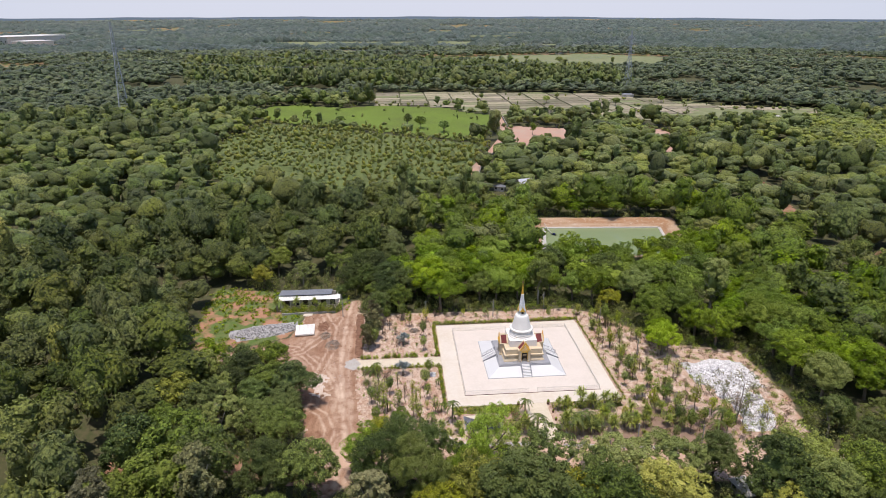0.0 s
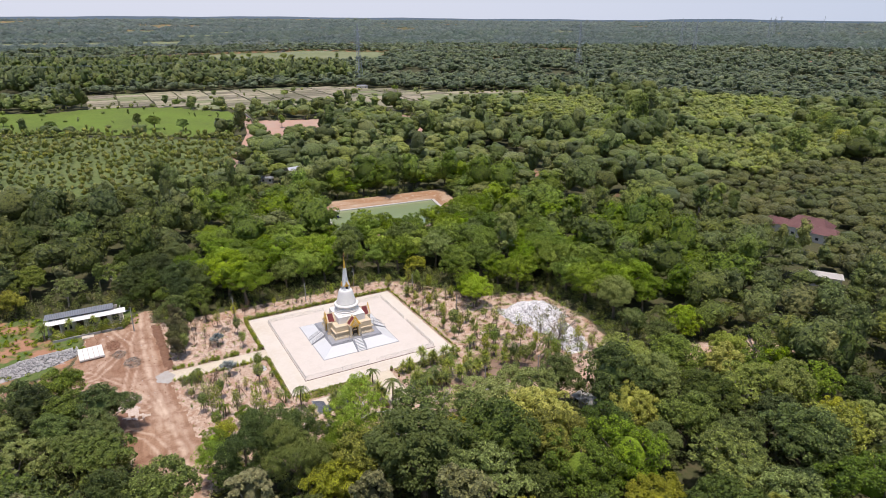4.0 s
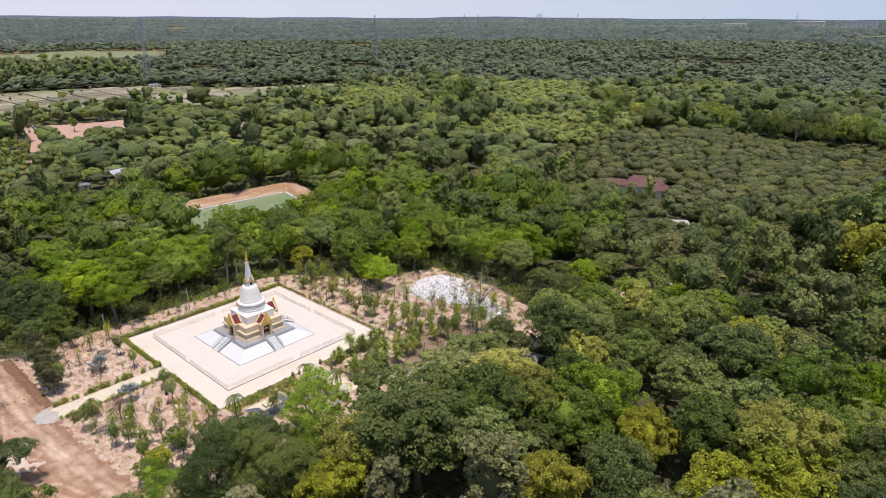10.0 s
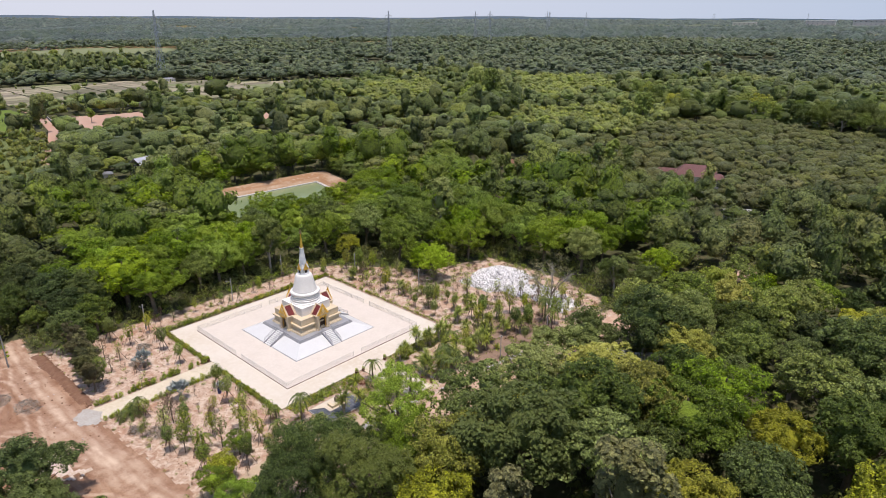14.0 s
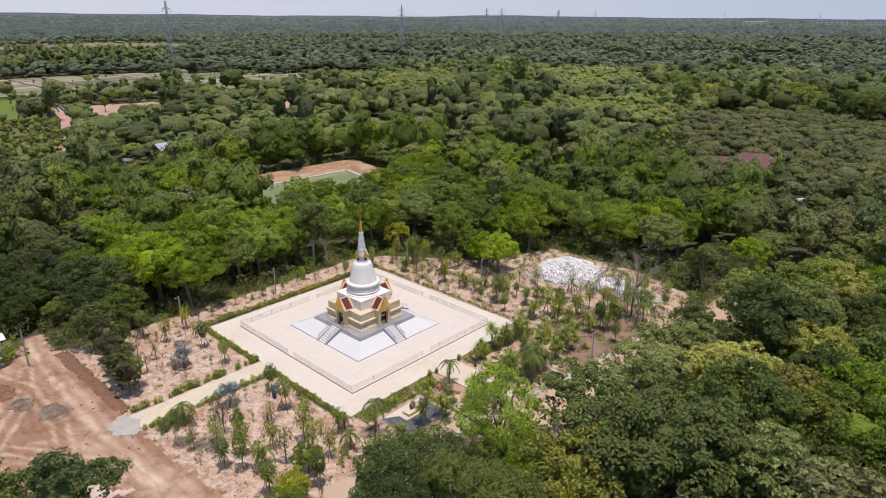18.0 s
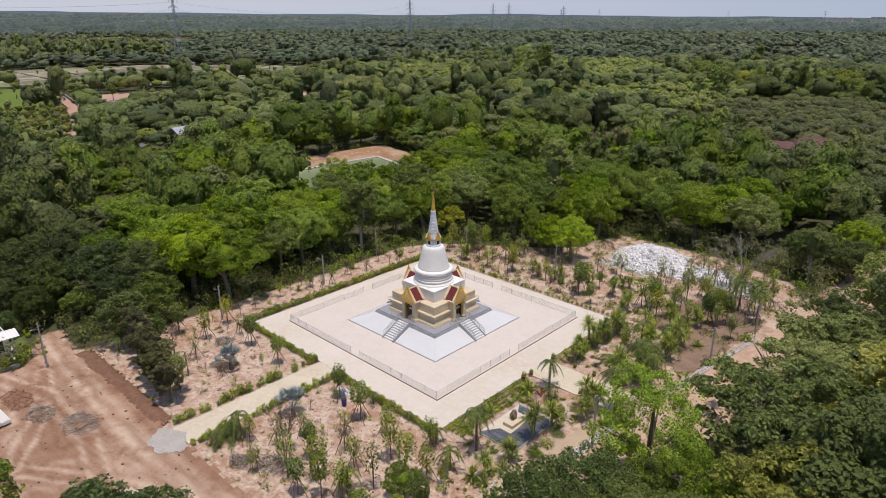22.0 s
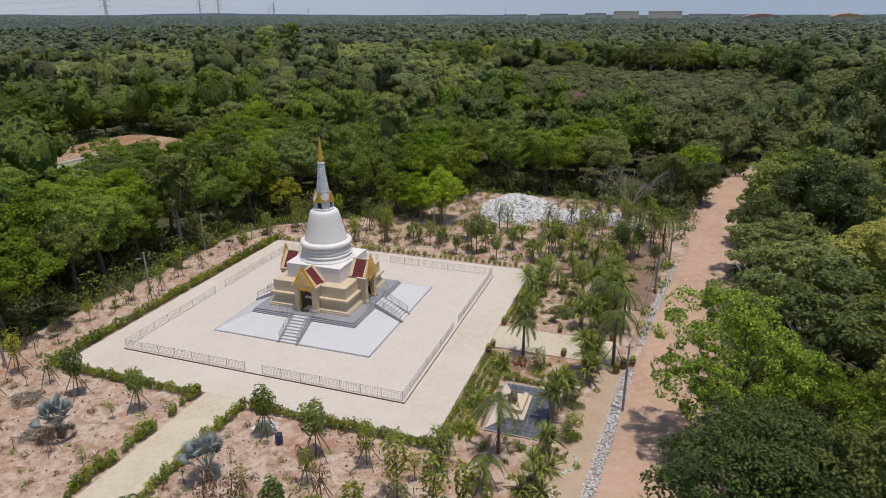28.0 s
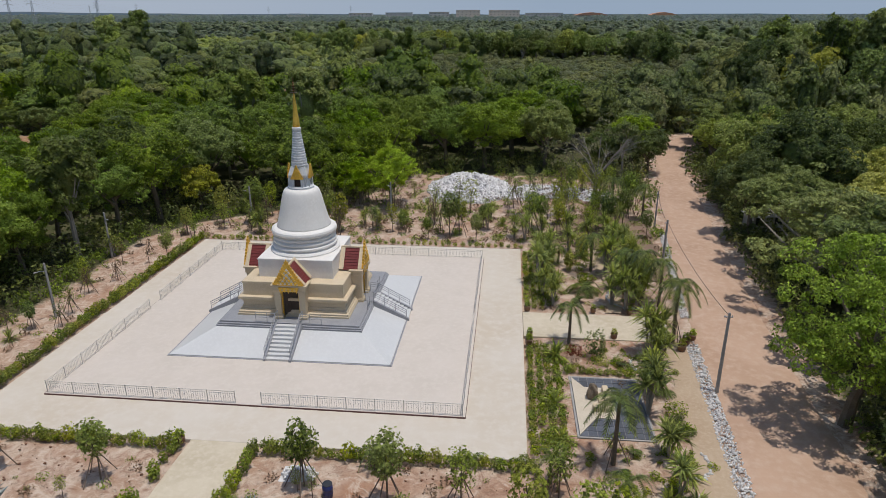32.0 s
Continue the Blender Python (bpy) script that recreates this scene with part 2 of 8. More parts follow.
M["road"] = surface("laterite_road", C(0.50, 0.335, 0.235), C(0.42, 0.27, 0.18), C(0.54, 0.39, 0.29), 0.12, 1.3, 0.95, bump=0.5, dist=0.05)
M["yard"] = rutted_soil("trampled_yard_soil", C(0.325, 0.190, 0.118), C(0.225, 0.112, 0.064), C(0.42, 0.29, 0.20), 0.10, 0.35, 0.95, bump=0.35, dist=0.05)
M["sand"] = surface("sandy_footpath", C(0.46, 0.35, 0.24), C(0.40, 0.29, 0.19), C(0.50, 0.39, 0.28), 0.3, 4.0, 0.95, bump=0.4)
M["redsoil"] = surface("red_bare_soil", C(0.42, 0.24, 0.17), C(0.40, 0.29, 0.22), C(0.46, 0.27, 0.19), 0.05, 0.6, 0.95, bump=0.3)
M["bank"] = surface("eroded_bank_clay", C(0.40, 0.24, 0.14), C(0.46, 0.32, 0.21), C(0.33, 0.17, 0.09), 0.12, 1.2, 0.95, bump=0.6, dist=0.15)
M["liner"] = surface("grey_pond_liner", C(0.42, 0.40, 0.37), C(0.50, 0.47, 0.43), None, 0.3, 3.0, 0.6)
M["rice"] = surface("rice_field_green", C(0.125, 0.185, 0.030), C(0.10, 0.135, 0.030), C(0.16, 0.20, 0.045), 0.03, 0.5, 0.95, bump=0.6, dist=0.3, spec=0.1)
M["meadow"] = surface("rough_meadow", C(0.115, 0.15, 0.038), C(0.14, 0.16, 0.05), C(0.07, 0.10, 0.022), 0.03, 0.5, 0.9, bump=0.8, dist=0.4)
M["farmland"] = surface("fallow_paddy", C(0.22, 0.195, 0.115), C(0.30, 0.245, 0.175), C(0.12, 0.14, 0.055), 0.02, 0.2, 0.9, bump=0.3, island=0.35)
M["palefield"] = surface("pale_far_field", C(0.165, 0.185, 0.075), C(0.215, 0.215, 0.105), C(0.11, 0.135, 0.05), 0.012, 0.08, 0.9, bump=0.0)
M["rubble"] = surface("white_rubble_stone", C(0.62, 0.60, 0.58), C(0.50, 0.47, 0.45), C(0.68, 0.67, 0.66), 1.2, 12.0, 0.9, bump=0.5, island=0.22)
M["patch"] = surface("rough_cement_patch", C(0.40, 0.375, 0.335), C(0.33, 0.29, 0.25), C(0.45, 0.41, 0.36), 0.6, 4.0, 0.9, bump=0.3)
M["gravel"] = surface("grey_gravel", C(0.30, 0.29, 0.28), C(0.40, 0.38, 0.36), C(0.22, 0.21, 0.20), 1.2, 12.0, 0.9, bump=0.5, island=0.25)
M["laterite"] = surface("laterite_clod", C(0.20, 0.10, 0.06), C(0.27, 0.15, 0.09), None, 1.2, 10.0, 0.95, bump=0.6, island=0.2)
M["bark"] = surface("grey_brown_bark", C(0.17, 0.13, 0.09), C(0.22, 0.18, 0.13), C(0.11, 0.08, 0.055), 1.5, 14.0, 0.9, bump=0.8, dist=0.03)
M["palebark"] = surface("pale_bark", C(0.36, 0.32, 0.27), C(0.28, 0.24, 0.20), None, 1.5, 14.0, 0.9, bump=0.6, dist=0.03)
M["stake"] = surface("weathered_wood_stake", C(0.24, 0.18, 0.13), C(0.17, 0.12, 0.09), None, 3.0, 30.0, 0.9)
M["polecon"] = surface("grey_concrete_pole", C(0.36, 0.34, 0.32), C(0.29, 0.28, 0.26), None, 1.0, 12.0, 0.85)
M["oldtin"] = surface("weathered_grey_roof_sheet", C(0.24, 0.25, 0.27), C(0.19, 0.20, 0.22), C(0.29, 0.30, 0.32), 0.5, 3.0, 0.5, metal=0.2, bump=0.05)
M["tin"] = surface("zinc_roof_sheet", C(0.50, 0.50, 0.52), C(0.40, 0.40, 0.42), C(0.56, 0.56, 0.58), 0.5, 3.0, 0.4, metal=0.35, bump=0.05)
M["whitewall"] = surface("cream_house_wall", C(0.62, 0.58, 0.52), C(0.55, 0.50, 0.44), None, 0.6, 7.0, 0.8)
M["shade"] = surface("dark_window_glass", C(0.03, 0.035, 0.04), C(0.05, 0.05, 0.055), None, 1.0, 8.0, 0.15, bump=0.0)
M["brownroof"] = surface("faded_maroon_roof", C(0.27, 0.125, 0.115), C(0.32, 0.16, 0.145), C(0.22, 0.095, 0.09), 0.3, 3.0, 0.6)
M["orange"] = surface("orange_tile_roof", C(0.46, 0.24, 0.15), C(0.40, 0.21, 0.14), None, 0.05, 0.4, 0.7, bump=0.0)
M["pot"] = surface("brown_glazed_pot", C(0.16, 0.08, 0.045), C(0.22, 0.12, 0.07), None, 4.0, 25.0, 0.35)
M["blue"] = surface("blue_plastic", C(0.02, 0.03, 0.12), C(0.03, 0.045, 0.16), None, 2.0, 20.0, 0.35, bump=0.0)
M["slate"] = surface("dark_slate_paving", C(0.09, 0.095, 0.11), C(0.13, 0.135, 0.15), None, 0.8, 8.0, 0.4, island=0.2)
M["cream"] = surface("cream_stone_slab", C(0.62, 0.54, 0.42), C(0.56, 0.47, 0.35), None, 0.8, 8.0, 0.6)
M["soil"] = surface("planting_bed_soil", C(0.20, 0.115, 0.07), C(0.15, 0.09, 0.055), None, 0.6, 6.0, 0.95, bump=0.6)
M["lattice"] = surface("galvanised_lattice_steel", C(0.34, 0.36, 0.38), C(0.40, 0.42, 0.44), None, 0.2, 3.0, 0.5, metal=0.3, bump=0.0)

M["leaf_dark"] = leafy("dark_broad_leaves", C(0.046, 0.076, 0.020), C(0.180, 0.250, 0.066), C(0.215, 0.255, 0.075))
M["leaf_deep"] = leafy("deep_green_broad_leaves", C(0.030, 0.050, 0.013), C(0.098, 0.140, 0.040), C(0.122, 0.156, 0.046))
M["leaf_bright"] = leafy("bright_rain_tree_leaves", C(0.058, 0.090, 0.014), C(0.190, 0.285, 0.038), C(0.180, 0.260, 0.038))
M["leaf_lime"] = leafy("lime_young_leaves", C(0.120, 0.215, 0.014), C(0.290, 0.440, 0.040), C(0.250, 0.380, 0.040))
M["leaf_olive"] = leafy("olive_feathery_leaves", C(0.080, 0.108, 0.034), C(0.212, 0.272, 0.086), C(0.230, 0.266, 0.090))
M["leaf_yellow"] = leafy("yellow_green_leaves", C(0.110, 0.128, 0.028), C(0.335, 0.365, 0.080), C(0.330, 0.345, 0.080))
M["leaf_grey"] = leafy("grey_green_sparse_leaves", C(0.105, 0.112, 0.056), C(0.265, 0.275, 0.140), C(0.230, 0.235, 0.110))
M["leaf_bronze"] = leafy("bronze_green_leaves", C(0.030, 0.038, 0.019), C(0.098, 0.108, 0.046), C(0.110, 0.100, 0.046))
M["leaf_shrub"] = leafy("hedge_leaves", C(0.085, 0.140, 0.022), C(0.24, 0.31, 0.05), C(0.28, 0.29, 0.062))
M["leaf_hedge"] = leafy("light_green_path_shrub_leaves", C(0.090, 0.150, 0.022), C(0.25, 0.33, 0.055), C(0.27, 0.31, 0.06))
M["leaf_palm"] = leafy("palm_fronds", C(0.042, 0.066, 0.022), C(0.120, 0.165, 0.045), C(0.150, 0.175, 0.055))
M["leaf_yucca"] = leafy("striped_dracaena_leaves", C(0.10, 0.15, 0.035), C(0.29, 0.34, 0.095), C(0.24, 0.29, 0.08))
M["leaf_silver"] = surface("silver_blue_palm_leaves", C(0.37, 0.41, 0.385), C(0.29, 0.33, 0.31), C(0.43, 0.46, 0.43), 0.8, 8.0, 0.6, bump=0.1)
M["leaf_red"] = leafy("red_shrub_leaves", C(0.10, 0.025, 0.02), C(0.20, 0.05, 0.03), C(0.16, 0.05, 0.03))
M["leaf_dry"] = leafy("dry_brown_twigs", C(0.10, 0.07, 0.045), C(0.19, 0.14, 0.09), C(0.15, 0.11, 0.07))
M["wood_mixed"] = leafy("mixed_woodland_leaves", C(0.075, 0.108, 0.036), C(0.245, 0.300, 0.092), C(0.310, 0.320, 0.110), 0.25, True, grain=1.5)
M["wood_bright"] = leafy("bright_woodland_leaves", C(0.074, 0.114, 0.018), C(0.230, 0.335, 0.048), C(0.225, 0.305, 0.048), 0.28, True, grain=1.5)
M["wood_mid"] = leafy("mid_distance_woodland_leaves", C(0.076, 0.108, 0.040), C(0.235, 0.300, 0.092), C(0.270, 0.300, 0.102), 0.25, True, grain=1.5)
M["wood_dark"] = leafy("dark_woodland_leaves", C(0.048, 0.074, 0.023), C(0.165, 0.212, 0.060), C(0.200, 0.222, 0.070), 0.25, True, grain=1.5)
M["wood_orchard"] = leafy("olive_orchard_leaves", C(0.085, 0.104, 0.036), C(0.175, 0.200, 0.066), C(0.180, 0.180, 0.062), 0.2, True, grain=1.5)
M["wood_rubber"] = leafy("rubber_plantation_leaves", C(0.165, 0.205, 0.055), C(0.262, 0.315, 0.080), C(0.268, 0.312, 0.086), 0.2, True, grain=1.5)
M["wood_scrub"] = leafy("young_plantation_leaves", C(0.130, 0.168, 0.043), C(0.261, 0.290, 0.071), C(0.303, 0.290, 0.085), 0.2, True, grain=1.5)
# the three far leaf tones below carry the blue of aerial haze
M["wood_far"] = leafy("far_leaves_haze_tinted", C(0.060, 0.086, 0.046), C(0.164, 0.208, 0.102), C(0.195, 0.224, 0.112), 0.15, True, grain=0.55)
M["wood_belt"] = leafy("far_belt_leaves_haze_tinted", C(0.050, 0.078, 0.062), C(0.100, 0.135, 0.102), C(0.130, 0.158, 0.116), 0.1, True, grain=0.3)
M["wood_distant"] = leafy("distant_leaves_haze_tinted", C(0.066, 0.096, 0.088), C(0.116, 0.152, 0.130), C(0.165, 0.188, 0.150), 0.1, True, grain=0.16)

# ---- mesh tools ----
def finish(bm, name, material, smooth=False):
    me = bpy.data.meshes.new(name)
    bmesh.ops.recalc_face_normals(bm, faces=bm.faces)
    bm.to_mesh(me)
    bm.free()
    me.materials.append(material)
    if smooth:
        me.polygons.foreach_set("use_smooth", [True] * len(me.polygons))
    return me


def part(name, bm, material, parent, label="", smooth=False, at=None):
    """One mesh object under a thing or a part. bm: a bmesh or ready mesh data."""
    me = finish(bm, name, material, smooth) if isinstance(bm, bmesh.types.BMesh) else bm
    ob = new(name, me)
    ob.parent = parent
    if at is not None:
        ob.matrix_basis = at
    if label:
        ob["label"] = label
    return ob


def thing(name, label, category, at=None, group="", kind=""):
    ob = new(name)
    ob.empty_display_size = 0.2
    if at is not None:
        ob.matrix_basis = at
    return tagged(ob, label, category, group, kind)


def solid(name, bm, material, label, category="", kind="", at=None, smooth=False, group=""):
    me = finish(bm, name, material, smooth) if isinstance(bm, bmesh.types.BMesh) else bm
    ob = new(name, me)
    if at is not None:
        ob.matrix_basis = at
    return tagged(ob, label, category, group, kind)


def box(bm, x0, x1, y0, y1, z0, z1, bevel=0.0, m=None):
    r = bmesh.ops.create_cube(bm, size=1.0)
    vs = r["verts"]
    for v in vs:
        v.co = Vector((x0 + (v.co.x + 0.5) * (x1 - x0), y0 + (v.co.y + 0.5) * (y1 - y0), z0 + (v.co.z + 0.5) * (z1 - z0)))
    if m is not None:
        for v in vs:
            v.co = m @ v.co
    if bevel:
        es = list({e for v in vs for e in v.link_edges})
        bmesh.ops.bevel(bm, geom=es, offset=bevel, segments=1, affect="EDGES")
    return bm


def boxes(*dims, bevel=0.0):
    bm = bmesh.new()
    for d in dims:
        box(bm, *d, bevel=bevel)
    return bm


def lathe(profile, n=32, close=True):
    bm = bmesh.new()
    rings = []
    for r, z in profile:
        rings.append([bm.verts.new((r * math.cos(2 * math.pi * i / n), r * math.sin(2 * math.pi * i / n), z)) for i in range(n)])
    for a, b in zip(rings, rings[1:]):
        for i in range(n):
            bm.faces.new((a[i], a[(i + 1) % n], b[(i + 1) % n], b[i]))
    if close:
        bm.faces.new(rings[0][::-1])
        bm.faces.new(rings[-1])
    return bm


def square_tier(profile):
    """A square moulded body: (half width, height) pairs from below to the top."""
    bm = bmesh.new()
    rings = [[bm.verts.new((sx * h, sy * h, z)) for sx, sy in ((-1, -1), (1, -1), (1, 1), (-1, 1))] for h, z in profile]
    for a, b in zip(rings, rings[1:]):
        for i in range(4):
            bm.faces.new((a[i], a[(i + 1) % 4], b[(i + 1) % 4], b[i]))
    bm.faces.new(rings[0][::-1])
    bm.faces.new(rings[-1])
    return bm


def tube(bm, pts, radii, n=6):
    pts = [Vector(p) for p in pts]
    rings = []
    for i, p in enumerate(pts):
        d = (pts[min(i + 1, len(pts) - 1)] - pts[max(i - 1, 0)]).normalized()
        u = d.orthogonal().normalized()
        w = d.cross(u)
        r = radii[i] if not isinstance(radii, (int, float)) else radii
        rings.append([bm.verts.new(p + r * (math.cos(2 * math.pi * k / n) * u + math.sin(2 * math.pi * k / n) * w)) for k in range(n)])
    for a, b in zip(rings, rings[1:]):
        for i in range(n):
            bm.faces.new((a[i], a[(i + 1) % n], b[(i + 1) % n], b[i]))
    bm.faces.new(rings[0][::-1])
    bm.faces.new(rings[-1])
    return bm


def prism(bm, outline, y0, y1):
    """An outline in x, z pushed from y0 to y1."""
    a = [bm.verts.new((x, y0, z)) for x, z in outline]
    b = [bm.verts.new((x, y1, z)) for x, z in outline]
    bm.faces.new(a)
    bm.faces.new(b[::-1])
    for i in range(len(a)):
        j = (i + 1) % len(a)
        bm.faces.new((a[j], a[i], b[i], b[j]))
    return bm


def np_mesh(name, V, quads, tris, material, smooth=False, tint=None):
    """Mesh data from arrays: V (n, 3), quads (k, 4), tris (k, 3)."""
    V = np.asarray(V, dtype=np.float32)
    nq, nt3 = len(quads), len(tris)
    loops = np.concatenate([np.asarray(quads, dtype=np.int32).ravel(), np.asarray(tris, dtype=np.int32).ravel()])
    starts = np.concatenate([np.arange(nq) * 4, nq * 4 + np.arange(nt3) * 3]).astype(np.int32)
    me = bpy.data.meshes.new(name)
    me.vertices.add(len(V))
    me.vertices.foreach_set("co", V.ravel())
    me.loops.add(len(loops))
    me.loops.foreach_set("vertex_index", loops)
    me.polygons.add(nq + nt3)
    me.polygons.foreach_set("loop_start", starts)
    if smooth == "tris":
        me.polygons.foreach_set("use_smooth", np.arange(nq + nt3) >= nq)
    elif smooth:
        me.polygons.foreach_set("use_smooth", np.ones(nq + nt3, dtype=bool))
    me.update(calc_edges=True)
    if tint is not None:
        at = me.attributes.new("tint", "FLOAT", "POINT")
        at.data.foreach_set("value", np.asarray(tint, dtype=np.float32))
    me.materials.append(material)
    return me


def inside(px, py, poly):
    px, py = np.asarray(px, float), np.asarray(py, float)
    hit = np.zeros(px.shape, bool)
    n = len(poly)
    for i in range(n):
        (x0, y0), (x1, y1) = poly[i], poly[(i + 1) % n]
        if y0 == y1:
            continue
        hit ^= ((y0 > py) != (y1 > py)) & (px < (x1 - x0) * (py - y0) / (y1 - y0) + x0)
    return hit


def edge_distance(px, py, poly):
    """Signed distance to a polygon's outline, positive inside."""
    px, py = np.asarray(px, float), np.asarray(py, float)
    d = np.full(px.shape, 1e9)
    n = len(poly)
    for i in range(n):
        (x0, y0), (x1, y1) = poly[i], poly[(i + 1) % n]
        ex, ey = x1 - x0, y1 - y0
        t = np.clip(((px - x0) * ex + (py - y0) * ey) / (ex * ex + ey * ey + 1e-9), 0, 1)
        d = np.minimum(d, np.hypot(px - x0 - t * ex, py - y0 - t * ey))
    return np.where(inside(px, py, poly), d, -d)


def wave(x, y, s, seed=0.0):
    """Cheap smooth pseudo-noise in -1..1."""
    return (np.sin(x / s + seed) * np.cos(y / s * 1.13 - seed * 2) + np.sin(x / s * 2.3 - y / s * 1.7 + seed * 3) * 0.6 + np.sin(y / s * 3.9 + x / s * 1.1 + seed) * 0.35) / 1.95


def ico(sub):
    bm = bmesh.new()
    bmesh.ops.create_icosphere(bm, subdivisions=sub, radius=1.0)
    v = np.array([q.co[:] for q in bm.verts])
    f = np.array([[q.index for q in fc.verts] for fc in bm.faces])
    bm.free()
    return v, f


ICO1, ICO2 = ico(1), ico(2)

# ---- plan of the clearings ----
GARDEN = [(-29.5, -41.5), (-28.5, -20), (-27.6, 0), (-27.8, 20), (-24, 26.5), (-15, 33), (-4, 41), (1, 57), (22, 58), (36, 54), (40, 46), (35.5, 0), (33, -24), (33.5, -41)]
YARD = [(-38.5, -41.2), (-31, -42.2), (-10, -41.5), (14, -40.5), (33, -38.5), (44, -41), (47, -46), (40, -49), (33, -50), (22, -52), (12, -54), (2, -63), (-2, -72), (-3, -84), (-9, -84), (-10, -76), (-13, -66), (-16, -60), (-24, -58), (-30.5, -57), (-30.5, -48.6), (-36, -46.0), (-39, -43.8)]
SHED_LAWN = [(-52, -88), (-10, -86), (-11, -76), (-14, -66), (-17, -60.5), (-24, -58.6), (-32, -57.5), (-33, -46), (-44, -46), (-46, -62)]
POND_TOP = [(-115, 25), (-110, 87), (-78, 80), (-66, 72), (-63, 20), (-70, 17)]
ROAD_LINE = [(35.6, -46), (37.0, -22), (38.8, -1), (41, 17), (43.6, 35), (46.6, 55), (49.3, 72), (54.5, 88), (60, 100)]
RICE = [(-444, -156), (-488, -143), (-490, -112), (-472, -76), (-480, -30), (-462, 16), (-408, 58), (-374, 57), (-323, 42), (-292, 30), (-300, 8), (-330, -30), (-356, -75), (-392, -128)]
SCRUB = [(-385, -132), (-350, -75), (-326, -30), (-298, 8), (-288, 30), (-280, 36), (-222, 20), (-160, -2), (-148, -60), (-160, -115), (-230, -135), (-300, -150)]
RED_A = [(-352, 58), (-335, 112), (-266, 98), (-252, 52), (-270, 46)]
RED_B = [(-348, 158), (-320, 172), (-232, 164), (-236, 138)]
FARM = [(-400, 64), (-366, 150), (-348, 200), (-350, 318), (-424, 360), (-440, 290), (-510, 232), (-560, 190), (-580, 37), (-590, -61), (-525, -62), (-478, -40), (-464, 20)]
PALE_A = [(-1020, 40), (-925, 146), (-865, 286), (-895, 398), (-1108, 527), (-1240, 411), (-1230, 217), (-1140, 20)]
PALE_B = [(-362, 202), (-430, 240), (-412, 352), (-335, 300)]
PALE_D = [(-1760, 330), (-1540, 660), (-1400, 560), (-1560, 300)]
PALE_E = [(-1480, -300), (-1290, -80), (-1400, -60), (-1560, -260)]
PALE_F = [(-960, -330), (-890, -190), (-845, -205), (-905, -340)]
# far belt where a cloud's shadow is drawn with darker leaves
CLOUD_SHADE = [(-650, -268), (-1117, -400), (-1075, -100), (-1010, 10), (-880, 160), (-800, 282), (-600, 250), (-600, 60), (-612, -62)]
PALE_C = [(-1700, -420), (-1650, 200), (-1900, 260), (-1980, -380)]
SOIL_N = [(-172, 160), (-160, 161), (-138, 151), (-112, 147), (-106, 140), (-120, 136), (-145, 142), (-166, 151)]
SOIL_H = [(-43, 151), (-34, 148), (-8, 129), (-7, 120), (-17, 120), (-39, 138)]
SOIL_S = [(36, -44), (44, -44), (43, -52), (40, -60), (36.5, -70), (37.5, -80), (41, -88), (33, -90), (30, -80), (27, -73), (31, -66), (34.5, -58)]
YARD_E = [(28, -74), (34, -79), (38, -73), (31, -67)]


def road_x(y):
    return np.interp(y, [p[1] for p in ROAD_LINE], [p[0] for p in ROAD_LINE])


def road_half(y):
    return np.interp(y, [-46, -20, 0, 40, 100], [3.2, 3.5, 3.5, 3.1, 2.0])


def on_road(x, y, extra=0.0):
    return (np.abs(x - road_x(y)) < road_half(y) + extra) & (y > -46) & (y < 100)


# ---- ground: one sheet to the horizon ----
def steps(fine0, fine1, d, far):
    mid = list(np.arange(fine0, fine1 + 0.01, d))
    lo, hi, s = [fine0], [fine1], d
    while hi[-1] < far:
        s *= 1.16
        hi.append(hi[-1] + s)
        lo.append(lo[-1] - s)
    return np.array(sorted(set(lo[1:] + mid + hi[1:])))


def ground_height(x, y):
    z = -0.12 + 0.05 * wave(x, y, 3.1, 1.0) + 0.03 * wave(x, y, 1.3, 2.0)
    d = edge_distance(x, y, POND_TOP)
    pit = np.clip((d - 2.5) / 9.0, 0, 1)
    z = z - 4.6 * pit * pit * (3 - 2 * pit)
    rim = np.exp(-((d - 0.5) / 3.0) ** 2) * 0.9 * (x < -60)
    z = z + rim
    r = np.hypot(x, y)
    far = np.clip((r - 1800) / 3000, 0, 1)
    z = z + far * far * (6 + land_rise(np.degrees(np.arctan2(y, x))) + 2.5 * wave(x, y, 620, 0.7) + 1.5 * wave(x, y, 240, 2.2))
    flat = (np.abs(x) < 21) & (np.abs(y) < 21)
    return np.where(flat, -0.30, z)


gx, gy = steps(-130, 62, 1.6, 4300), steps(-92, 100, 1.6, 4300)
GX, GY = np.meshgrid(gx, gy)
gv = np.stack([GX.ravel(), GY.ravel(), ground_height(GX, GY).ravel()], 1)
nx, ny = len(gx), len(gy)
ii = (np.arange(ny - 1)[:, None] * nx + np.arange(nx - 1)[None, :]).ravel()
ground_me = np_mesh("ground", gv, np.stack([ii, ii + 1, ii + nx + 1, ii + nx], 1), np.zeros((0, 3), int), M["soil"], smooth=True)
soil = np.zeros(GX.shape)
for poly, soft in ((GARDEN, 1.5), (YARD, 2.0), (POND_TOP, 2.5), (YARD_E, 2.0)):
    soil = np.maximum(soil, np.clip(edge_distance(GX, GY, poly) / soft + 0.5, 0, 1))
side = np.clip((np.abs(GX - road_x(GY)) - road_half(GY) - 4.0) / -2.5, 0, 1) * ((GY > -50) & (GY < 105)) * 0.75
soil = np.maximum(soil, side)
lawn = np.clip(edge_distance(GX, GY, SHED_LAWN) / 2.0 + 0.5, 0, 1) * (1 - 0.6 * soil)
